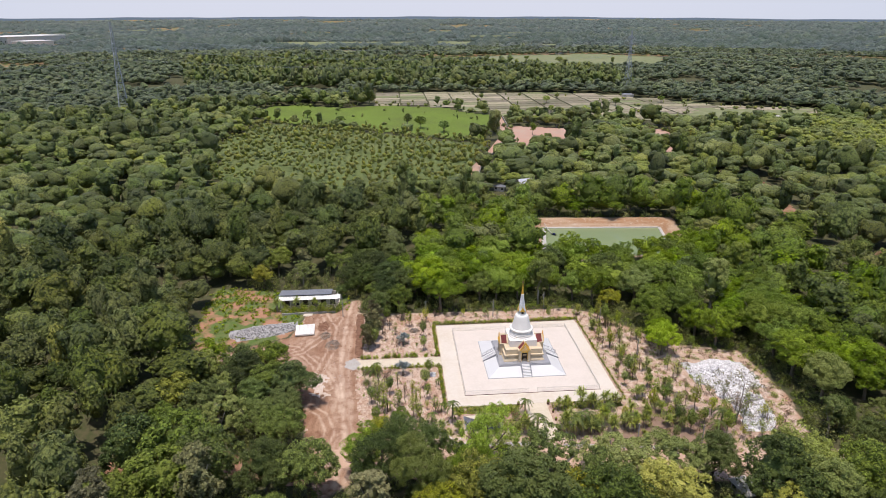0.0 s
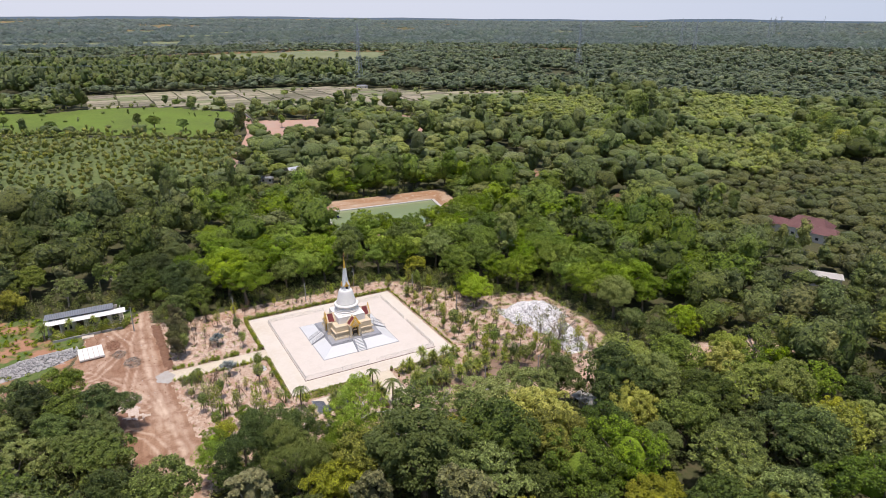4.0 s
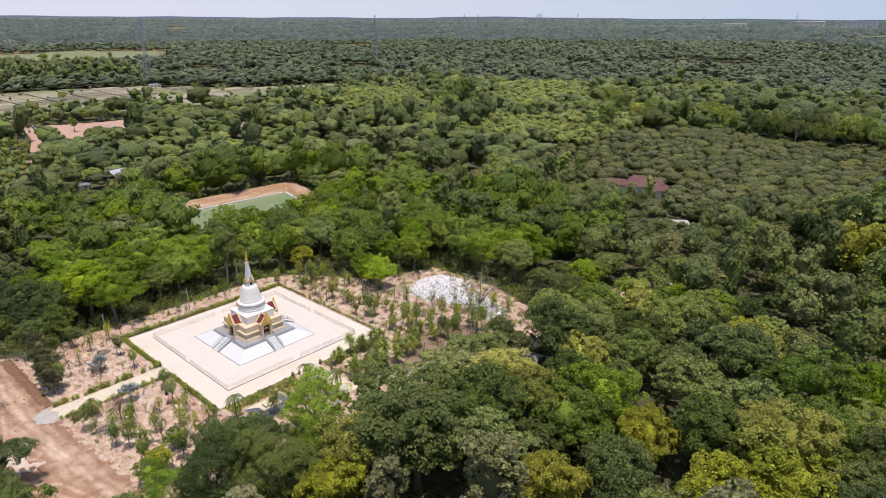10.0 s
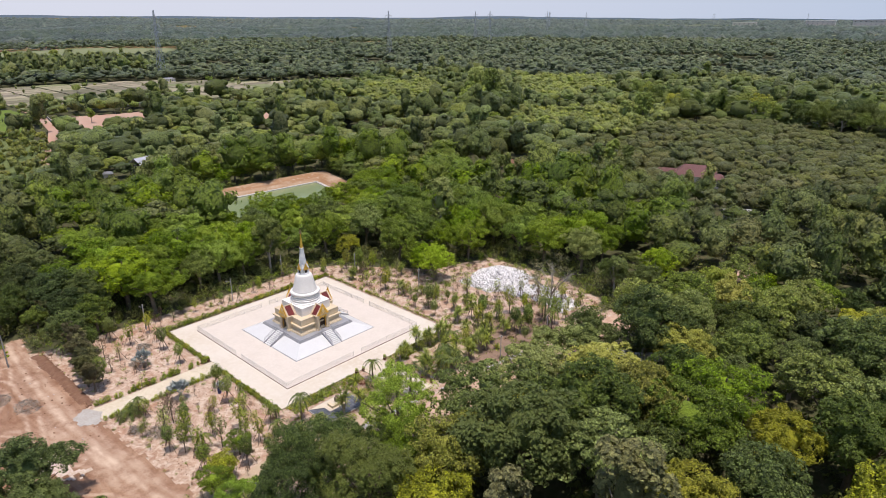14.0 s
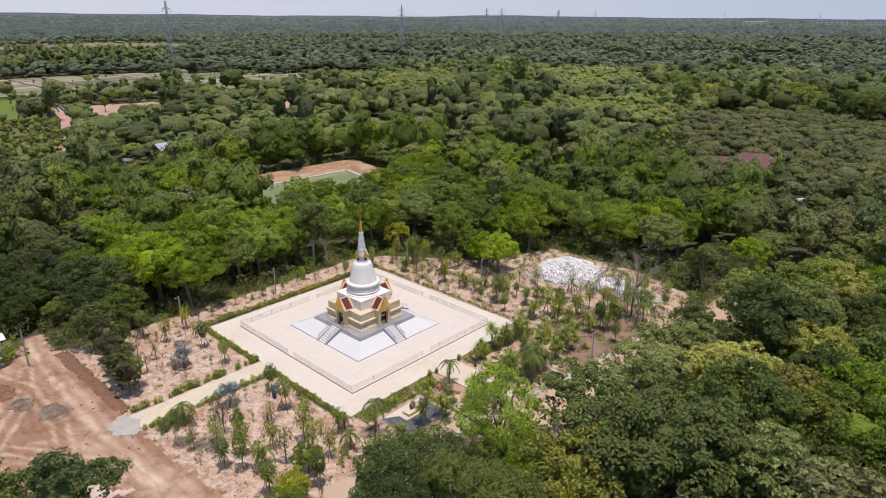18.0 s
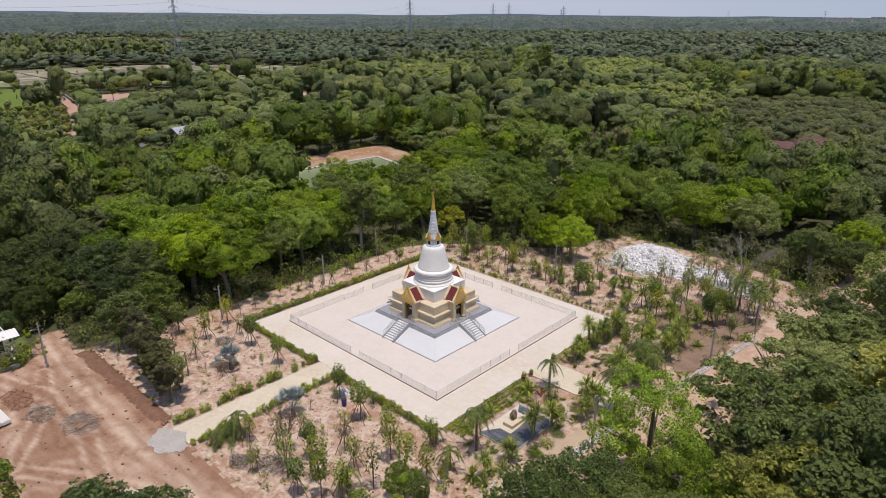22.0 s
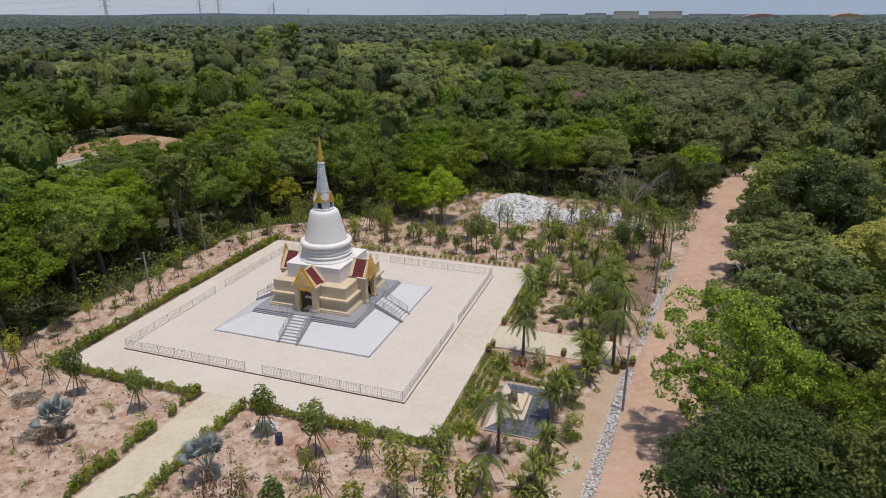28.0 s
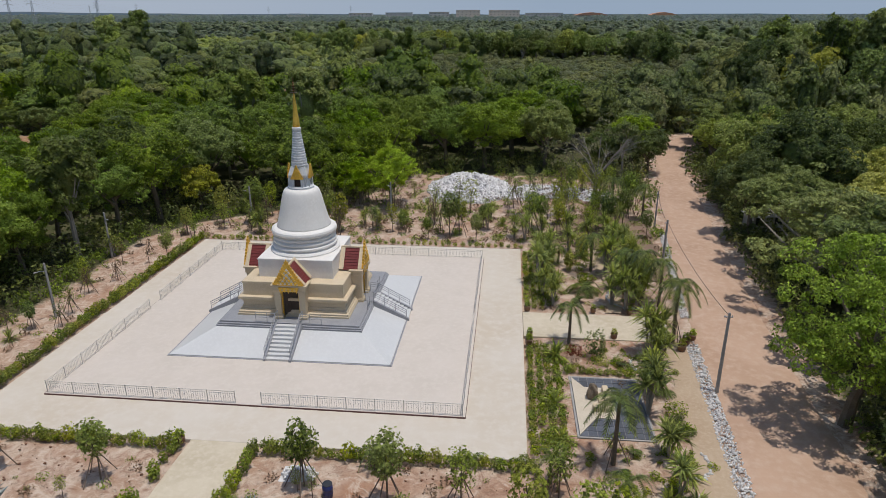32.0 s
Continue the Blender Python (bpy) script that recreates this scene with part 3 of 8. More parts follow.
lawn = np.maximum(lawn, np.clip((np.hypot(GX, GY) - 900) / 300, 0, 1))
bank = np.clip(edge_distance(GX, GY, POND_TOP) / 1.5 + 0.4, 0, 1)
for nm, arr in (("bare", soil), ("lawn", lawn), ("bank", bank)):
    at = ground_me.attributes.new(nm, "FLOAT", "POINT")
    at.data.foreach_set("value", arr.ravel().astype(np.float32))


def ground_material():
    m, nt, p = nodes_of("garden_and_forest_ground")
    pos = position(nt)
    big, mid, fine = noise_node(nt, 0.11, 5, 0.6, pos), noise_node(nt, 0.55, 6, 0.65, pos), noise_node(nt, 3.2, 6, 0.7, pos)
    pink = mix(nt, ramp(nt, mid, 0.4, 0.62), C(0.53, 0.405, 0.310), C(0.39, 0.245, 0.165))
    pink = mix(nt, ramp(nt, big, 0.54, 0.70), pink, C(0.38, 0.205, 0.125))
    pink = mix(nt, ramp(nt, fine, 0.54, 0.74), pink, C(0.20, 0.145, 0.10))
    swirl = noise_node(nt, 0.9, 7, 0.68, pos)
    swirl.node.inputs["Distortion"].default_value = 1.6
    pink = mix(nt, math_node(nt, "MULTIPLY", ramp(nt, swirl, 0.52, 0.64), 0.75), pink, C(0.60, 0.49, 0.39))
    pink = mix(nt, math_node(nt, "MULTIPLY", ramp(nt, swirl, 0.47, 0.36), 0.7), pink, C(0.27, 0.15, 0.10))
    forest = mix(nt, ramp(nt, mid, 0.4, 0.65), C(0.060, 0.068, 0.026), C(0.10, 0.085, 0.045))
    grass = mix(nt, ramp(nt, mid, 0.38, 0.6), C(0.085, 0.14, 0.03), C(0.13, 0.15, 0.05))
    grass = mix(nt, ramp(nt, big, 0.47, 0.56), grass, C(0.36, 0.19, 0.115))
    masks = []
    for nm in ("bare", "lawn", "bank"):
        a = nt.nodes.new("ShaderNodeAttribute")
        a.attribute_name = nm
        w = math_node(nt, "ADD", a.outputs["Fac"], math_node(nt, "MULTIPLY", math_node(nt, "SUBTRACT", fine, 0.5), 0.9))
        masks.append(ramp(nt, w, 0.35, 0.65))
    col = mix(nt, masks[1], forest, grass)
    col = mix(nt, masks[0], col, pink)
    layer = nt.nodes.new("ShaderNodeMapping")
    layer.inputs["Scale"].default_value = (0.08, 0.08, 1.1)
    nt.links.new(pos, layer.inputs["Vector"])
    clay = mix(nt, ramp(nt, noise_node(nt, 1.0, 5, 0.6, layer.outputs[0]), 0.4, 0.62), C(0.43, 0.30, 0.20), C(0.33, 0.185, 0.10))
    clay = mix(nt, ramp(nt, mid, 0.55, 0.7), clay, C(0.50, 0.40, 0.31))
    clay = mix(nt, ramp(nt, fine, 0.56, 0.7), clay, C(0.20, 0.15, 0.08))
    col = mix(nt, masks[2], col, clay)
    nt.links.new(col, p.inputs["Base Color"])
    p.inputs["Roughness"].default_value = 0.95
    p.inputs["Specular IOR Level"].default_value = 0.2
    add_bump(nt, p, math_node(nt, "ADD", mid, fine), 0.7, 0.12)
    return m


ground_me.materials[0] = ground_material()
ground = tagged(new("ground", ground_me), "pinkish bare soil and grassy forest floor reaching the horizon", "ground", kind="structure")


# ---- flat sheets on the ground ----
def sheet(name, poly, z, material, label, cell, ragged=0.5, category="ground"):
    """A sheet that fills an outline with a slightly ragged edge, following the ground a little above it."""
    xs, ys = [p[0] for p in poly], [p[1] for p in poly]
    ax, ay = np.arange(min(xs) - cell, max(xs) + 2 * cell, cell), np.arange(min(ys) - cell, max(ys) + 2 * cell, cell)
    X, Y = np.meshgrid(ax, ay)
    d = edge_distance(X, Y, poly) + ragged * wave(X, Y, cell * 2.2, 3.0)
    keep = d > -cell * 0.2
    k = len(ax)
    cells = (keep[:-1, :-1] & keep[1:, :-1] & keep[:-1, 1:] & keep[1:, 1:])
    jj, kk = np.nonzero(cells)
    q = jj * k + kk
    quads = np.stack([q, q + 1, q + k + 1, q + k], 1)
    used, inv = np.unique(quads, return_inverse=True)
    V = np.stack([X.ravel(), Y.ravel(), np.full(X.size, z) + 0.03 * wave(X, Y, 1.7, 5.0).ravel()], 1)[used]
    me = np_mesh(name, V, inv.reshape(-1, 4), np.zeros((0, 3), int), material, smooth=True)
    return tagged(new(name, me), label, category, kind="structure")


yard_ob = sheet("yard", YARD, 0.0, M["yard"], "trampled reddish dirt yard and lane with wheel ruts", 0.4, 0.9)
LANES = [[(-58, -41), (-33, -44.6), (-18, -45.2), (-4, -45.4), (12, -44.2), (29, -42.5), (44, -43.5)], [(-9, -84), (-7, -77), (-8.6, -67), (-7, -57), (-1, -50), (8, -46), (20, -43.6)], [(-36, -50), (-20, -52.5), (-8, -56), (0, -60)]]
yc = np.zeros(len(yard_ob.data.vertices) * 3, dtype=np.float32)
yard_ob.data.vertices.foreach_get("co", yc)
yc = yc.reshape(-1, 3)
worn = np.zeros(len(yc))
for lane in LANES:
    best = np.full(len(yc), 1e9)
    for (x0, y0), (x1, y1) in zip(lane, lane[1:]):
        t = np.clip(((yc[:, 0] - x0) * (x1 - x0) + (yc[:, 1] - y0) * (y1 - y0)) / ((x1 - x0) ** 2 + (y1 - y0) ** 2), 0, 1)
        best = np.minimum(best, np.hypot(yc[:, 0] - x0 - t * (x1 - x0), yc[:, 1] - y0 - t * (y1 - y0)))
    best = best + 0.5 * wave(yc[:, 0], yc[:, 1], 2.3, 1.0)
    worn = np.maximum(worn, np.exp(-(best / 2.6) ** 2) * (0.62 + 0.38 * np.cos(best * 3.3)))
# turning tracks of trucks
TURNS = [[(-8.9, -69.3), (-12.0, -64.1), (-10.2, -57.5), (-1.6, -51.9), (10, -47.4)], [(17.3, -50.9), (20.7, -47.7), (26.7, -45.7), (31.6, -46.5), (34.2, -49.4)], [(-27, -47.2), (-17, -50.2), (-8, -55.6), (-5.5, -62), (-6.5, -70)], [(-30, -52), (-20, -48.6), (-8, -48.4), (4, -50.4), (9, -53)]]
for turn in TURNS:
    best = np.full(len(yc), 1e9)
    for (x0, y0), (x1, y1) in zip(turn, turn[1:]):
        t = np.clip(((yc[:, 0] - x0) * (x1 - x0) + (yc[:, 1] - y0) * (y1 - y0)) / ((x1 - x0) ** 2 + (y1 - y0) ** 2), 0, 1)
        best = np.minimum(best, np.hypot(yc[:, 0] - x0 - t * (x1 - x0), yc[:, 1] - y0 - t * (y1 - y0)))
    best = np.abs(best + 0.25 * wave(yc[:, 0], yc[:, 1], 2.6, 4.0))
    worn = np.maximum(worn, 0.95 * np.exp(-((best - 0.85) / 0.32) ** 2))
    worn = worn * (1 - 0.8 * np.exp(-((best - 0.2) / 0.3) ** 2)) * (1 - 0.6 * np.exp(-((best - 1.5) / 0.3) ** 2))
at = yard_ob.data.attributes.new("worn", "FLOAT", "POINT")
at.data.foreach_set("value", worn.astype(np.float32))
M["palepatch"] = surface("pale_spread_gravel", C(0.56, 0.46, 0.38), C(0.44, 0.32, 0.23), C(0.62, 0.55, 0.48), 0.35, 3.0, 0.95, bump=0.5)
sheet("gravel_patch", [(3.0, -51.4), (5.2, -47.4), (10.0, -48.6), (14.4, -46.8), (13.4, -50.2), (8.0, -52.6)], 0.05, M["palepatch"], "pale gravel spread thinly over the yard", 0.4, 1.3)
# one dark tone for the mulch and the shade lying on this bed
M["mulch"] = surface("mulched_soil_with_shade", C(0.250, 0.165, 0.115), C(0.170, 0.108, 0.074), C(0.32, 0.22, 0.155), 0.5, 4.0, 0.95, bump=0.5, dist=0.04)
sheet("mulched_bed", [(23.2, 21.2), (30.5, 20.6), (33.5, 12.0), (36.0, 10.0), (38.4, 33.0), (33.0, 36.5), (25.0, 34.0)], 0.03, M["mulch"], "dark brown mulched soil under young trees, shade in its tone", 0.5, 0.9)
sheet("rice_field", RICE, 0.35, M["rice"], "bright green flat rice field", 6.0, 3.0, "field")
sheet("scrub_meadow", SCRUB, 0.3, M["meadow"], "rough green grassland between young planted trees", 6.0, 5.0, "field")
sheet("red_soil_plot", RED_A, 0.4, M["redsoil"], "bare pinkish red soil plot", 3.0, 2.0, "field")
sheet("red_soil_plot", RED_B, 0.4, M["redsoil"], "bare pinkish red soil plot", 3.0, 2.0, "field")
fr = random.Random(8)
for i in range(14):
    for j in range(17):
        cx, cy = -376 - 15.5 * i, -60 + 26.5 * j
        if not inside(np.array([cx]), np.array([cy]), FARM)[0]:
            continue
        fb = bmesh.new()
        w, h = 7.2 + fr.uniform(-0.5, 0.3), 12.6 + fr.uniform(-0.8, 0.4)
        box(fb, cx - w, cx + w, cy - h, cy + h, 0.0, 0.45 + fr.uniform(-0.05, 0.05))
        solid("paddy_plot", fb, M["farmland"] if fr.random() < 0.86 else M["palefield"], "fallow paddy plot between low bunds", "field", "structure")
sheet("dirt_lane", SOIL_N, 0.12, M["yard"], "pinkish dirt lane through the woods", 1.6, 1.2, "road")
sheet("dirt_lane", SOIL_S, 0.06, M["yard"], "reddish dirt lane under overhanging trees", 0.8, 0.8, "road")
sheet("dirt_lane", SOIL_H, 0.12, M["yard"], "pinkish dirt lane beside a tiled house", 1.6, 1.2, "road")
sheet("pale_field", PALE_A, 0.8, M["palefield"], "pale green open fields far away", 25.0, 12.0, "field")
for far_poly in (PALE_D, PALE_E, PALE_F):
    sheet("pale_field", far_poly, 0.8, M["palefield"], "pale green open fields far away", 12.0, 6.0, "field")
sheet("pale_field", PALE_B, 0.6, M["palefield"], "pale green open field behind trees", 10.0, 6.0, "field")
sheet("pale_field", PALE_C, 1.2, M["palefield"], "pale green open fields far away", 30.0, 15.0, "field")

# road along the east side, with worn wheel tracks
ry = np.arange(-46, 100.1, 1.0)
off = np.linspace(-1, 1, 13)
RX = road_x(ry)[:, None] + off[None, :] * road_half(ry)[:, None] + 0.25 * wave(ry[:, None] * 1.0, off[None, :] * 9, 2.7, 1.0) * (np.abs(off) > 0.9)[None, :]
RY = np.repeat(ry[:, None], 13, 1)
RZ = 0.03 + 0.06 * (1 - off[None, :] ** 2) - 0.035 * np.exp(-((np.abs(off[None, :]) - 0.42) / 0.14) ** 2) + 0.015 * wave(RX, RY, 1.1, 4.0) - 0.14 * (np.abs(off) > 0.95)[None, :]
q = (np.arange(len(ry) - 1)[:, None] * 13 + np.arange(12)[None, :]).ravel()
road_me = np_mesh("road", np.stack([RX.ravel(), RY.ravel(), RZ.ravel()], 1), np.stack([q, q + 1, q + 14, q + 13], 1), np.zeros((0, 3), int), M["road"], smooth=True)
tagged(new("road", road_me), "reddish laterite dirt road with faint wheel tracks", "road", kind="structure")

# narrow red track with a low wall towards the fields
track = [(-170, 8), (-215, 17), (-262, 34), (-300, 46), (-352, 56), (-400, 60)]
bm = bmesh.new()
prev = None
for (x, y) in track:
    a, b = bm.verts.new((x, y - 2.4, 0.42)), bm.verts.new((x, y + 2.4, 0.42))
    if prev:
        bm.faces.new((prev[0], prev[1], b, a))
    prev = (a, b)
solid("dirt_track", bm, M["redsoil"], "narrow red dirt track beside a low wall", "road", "structure")
bm = bmesh.new()
for (x0, y0), (x1, y1) in zip(track, track[1:]):
    L = math.hypot(x1 - x0, y1 - y0)
    box(bm, 0, L, -0.15, 0.15, 0, 1.7, m=pose(x0, y0 + 3.0, 0, 0, 0, math.degrees(math.atan2(y1 - y0, x1 - x0))))
solid("boundary_wall", bm, M["polecon"], "low grey wall along the red track", "wall", "structure")

# pond
water_m, nt, p = nodes_of("green_pond_water")
pos = position(nt)
nt.links.new(mix(nt, ramp(nt, noise_node(nt, 0.05, 4, 0.5, pos), 0.35, 0.7), C(0.205, 0.26, 0.135), C(0.235, 0.285, 0.155)), p.inputs["Base Color"])
p.inputs["Roughness"].default_value = 0.12
add_bump(nt, p, noise_node(nt, 2.0, 4, 0.5, pos), 0.08, 0.02)
sheet_w = boxes((-112, -66, 22, 82, -1.9, -1.75))
solid("pond_water", sheet_w, water_m, "still milky green pond water", "water", "structure")
bm = bmesh.new()
for (x0, y0), (x1, y1) in (((-108.4, 31.2), (-104.8, 79.6)), ((-104.8, 79.6), (-79.5, 74.4)), ((-108.4, 31.2), (-73, 23.6))):
    L = math.hypot(x1 - x0, y1 - y0)
    box(bm, 0, L, -0.9, 0.9, -2.1, -1.45, 0.08, pose(x0, y0, 0, 0, 0, math.degrees(math.atan2(y1 - y0, x1 - x0))))
solid("pond_edge", bm, M["liner"], "pale grey sandbag edging round the pond", "kerb", "structure")

# ---- platform ----
PLAT = (-19.75, 20.25, -20.0, 19.6)
solid("platform", boxes((*PLAT, -0.45, 0.0), bevel=0.03), M["concrete"], "pale concrete platform round the stupa", "platform", "structure")
bm = boxes((-15.95, 15.95, -15.85, 15.95, -0.02, 0.14), bevel=0.02)
solid("terrace", bm, M["terrace"], "slightly raised pinkish cream terrace", "terrace", "structure")
bm = bmesh.new()
for a, b in ((-15.98, -15.955), (15.955, 15.98)):
    box(bm, a, b, -15.88, 15.98, -0.02, 0.12)
for a, b in ((-15.88, -15.855), (15.955, 15.98)):
    box(bm, -15.953, 15.953, a, b, -0.02, 0.12)
solid("terrace_kerb", bm, M["kerb"], "dark maroon kerb strip round the terrace", "kerb", "structure")
bm = bmesh.new()
box(bm, -2.35, 1.75, -41.0, -20.02, -0.4, 0.02, 0.02)
solid("path_south", bm, M["path"], "cream concrete path between hedges", "path", "structure")
bm = bmesh.new()
box(bm, 20.28, 33.4, -2.9, 2.0, -0.4, 0.015, 0.02)
solid("path_east", bm, M["path"], "cream concrete path to the road", "path", "structure")
bm = bmesh.new()
bmesh.ops.create_circle(bm, cap_ends=True, segments=64, radius=1.0)
for v in bm.verts:
    a = math.atan2(v.co.y, v.co.x)
    v.co = Vector((-0.4 + v.co.x * (2.7 + 0.35 * math.sin(3 * a) + 0.16 * math.sin(11 * a) + 0.1 * math.sin(23 * a + 1)), -42.4 + v.co.y * (1.9 + 0.25 * math.sin(5 * a) + 0.12 * math.sin(13 * a)), 0.05))
solid("concrete_patch", bm, M["patch"], "light grey concrete patch at the lane", "path", "structure")


# ---- railings on the terrace ----
seg_len = 14.75
PL = seg_len / 7 - 0.05
rail_me = {z: finish(boxes((0, PL, -0.016, 0.016, z, z + h)), "rail", M["iron"]) for z, h in ((0.10, 0.025), (0.79, 0.02), (0.965, 0.035))}
baluster_me = finish(boxes((-0.008, 0.008, -0.008, 0.008, 0.125, 0.965)), "baluster", M["iron"])
scroll_bm = bmesh.new()
tube(scroll_bm, [(0.055 * math.cos(a), 0, 0.5 + 0.10 * math.sin(a)) for a in [k * 0.7 for k in range(10)]], 0.008, 4)
scroll_me = finish(scroll_bm, "scroll", M["iron"])
post_me = finish(boxes((-0.03, 0.03, -0.03, 0.03, 0, 1.06), (-0.06, 0.06, -0.06, 0.06, 0, 0.03)), "post", M["iron"])
rail_proto = thing("railing", "thin pale painted iron railing on the terrace edge", "railing", group="terrace railings")
for i in range(8):
    part("post", post_me, None, rail_proto, at=pose(i * seg_len / 7, 0, 0))
    if i < 7:
        x0 = i * seg_len / 7 + 0.025
        for z in rail_me:
            part("rail", rail_me[z], None, rail_proto, at=pose(x0, 0, 0))
        for k in range(1, 12):
            part("baluster", baluster_me, None, rail_proto, at=pose(x0 + PL * k / 12, 0, 0))
        for k in range(6):
            part("scroll", scroll_me, None, rail_proto, at=pose(x0 + PL * (2 * k + 1) / 12 + PL / 24, 0, 0))
corner = 15.75
spots = []
for k in range(4):
    turn = pose(0, 0, 0.14, 0, 0, 90 * k)
    spots += [turn @ pose(-corner, -corner + 0.02, 0), turn @ pose(1.0, -corner + 0.02, 0)]
rail_proto.matrix_basis = spots[0]
for m in spots[1:]:
    copy_thing(rail_proto, m)

# ---- stupa ----
stupa = thing("stupa", "white bell-shaped stupa on a tan base with gold gables", "stupa")
part("apron", square_tier([(9.4, 0.10), (9.4, 0.22), (6.35, 1.52), (6.30, 1.56)]), M["apron"], stupa, "sloping white tiled apron")
bm = bmesh.new()
for k in range(4):
    box(bm, -9.55, 9.42, -9.55, -9.42, 0.10, 0.175, m=pose(0, 0, 0, 0, 0, 90 * k))
part("apron_edging", bm, M["grey"], stupa, "thin grey edging strip")
part("plinth", square_tier([(6.45, 1.40), (6.45, 1.62), (6.36, 1.64), (6.36, 1.78), (6.22, 1.80), (6.22, 1.93), (6.16, 1.96)]), M["grey"], stupa, "stepped grey granite plinth")
part("base", square_tier([(5.02, 1.90), (5.02, 2.12), (4.96, 2.16), (4.96, 2.30), (4.82, 2.40), (4.82, 2.52), (4.70, 2.56), (4.64, 2.62), (4.64, 2.80), (4.58, 2.84), (4.58, 3.20), (4.66, 3.24), (4.72, 3.38), (4.90, 3.44), (4.90, 3.66), (4.84, 3.70)]), M["tan"], stupa, "tan moulded base")
part("upper_base", square_tier([(4.50, 3.68), (4.50, 4.78), (4.54, 4.80), (4.54, 4.98), (4.50, 5.02)]), M["tan"], stupa, "plain tan upper tier")
part("drum_block", square_tier([(3.36, 5.0), (3.36, 6.62), (3.40, 6.64), (3.40, 6.72), (3.36, 6.76)]), M["white"], stupa)
prof = [(3.12, 6.70), (3.14, 6.88), (3.02, 7.02), (2.90, 7.06), (2.86, 7.14)]
for z, r, h in ((7.16, 2.92, 0.34), (7.56, 2.84, 0.34), (7.98, 2.80, 0.30)):
    prof += [(r - 0.12, z), (r, z + 0.07), (r + 0.02, z + h * 0.5), (r, z + h - 0.07), (r - 0.12, z + h)]
prof += [(2.74, 8.34), (2.90, 8.42), (2.95, 8.62), (2.90, 8.80), (2.74, 8.90), (2.46, 8.98)]
part("ring_base", lathe(prof, 64), M["white"], stupa, "ringed white mouldings", smooth=False)
part("bell", lathe([(2.44, 8.96), (2.40, 9.10), (2.30, 9.45), (2.16, 9.95), (2.02, 10.5), (1.89, 11.1), (1.76, 11.65), (1.64, 12.05), (1.54, 12.25), (1.40, 12.36), (1.18, 12.42)], 64), M["white"], stupa, smooth=True)
part("neck", lathe([(1.16, 12.40), (1.16, 12.58), (1.06, 12.62), (0.98, 12.66)], 48), M["mosaic"], stupa)
bm = square_tier([(0.74, 12.64), (0.74, 13.5), (0.84, 13.56), (0.84, 13.7), (0.70, 14.1), (0.62, 14.4)])
part("throne", bm, M["mosaic"], stupa, "small white mosaic throne storey")
cone = []
for i in range(15):
    a = i / 14
    r, z = 0.72 - 0.36 * a, 14.42 + 3.0 * a
    cone += [(r - 0.05, z), (r, z + 0.03), (r, z + 0.15), (r - 0.05, z + 0.18)]
part("spire", lathe(cone, 40), M["mosaic"], stupa, "ringed silvery white spire")
part("collar", lathe([(0.26, 17.55), (0.40, 17.62), (0.40, 17.74), (0.28, 17.82)], 32), M["white"], stupa)
part("gold_spire", lathe([(0.28, 17.8), (0.33, 17.88), (0.30, 18.1), (0.25, 18.6), (0.20, 19.2), (0.14, 19.9), (0.08, 20.5), (0.05, 20.7)], 24), M["gold"], stupa, "gilded needle spire", smooth=True)
fin = []
for i in range(5):
    z = 20.66 + i * 0.20
    fin += [(0.05, z), (0.29 - 0.045 * i, z + 0.05), (0.04, z + 0.10)]
part("finial", lathe(fin + [(0.03, 21.7), (0.008, 22.0)], 14), M["finial"], stupa, "dark tiered umbrella finial")


def flame_gable(w, z0, z1, t):
    """A pointed gable outline with flame teeth on both slopes."""
    out = [(-w, z0)]
    n = 9
    for i in range(n):
        a0, a1 = i / n, (i + 0.55) / n
        x0, zz0 = -w * (1 - a0), z0 + (z1 - z0) * a0 ** 1.15
        x1, zz1 = -w * (1 - a1), z0 + (z1 - z0) * a1 ** 1.15
        out += [(x0 - 0.03, zz0 + 0.02), (x1 - t, zz1 + t * 1.1)]
    left = out + [(-0.05, z1)]
    return left + [(0.0, z1 + 0.55 * t * 4)] + [(-x, z) for x, z in reversed(left)]


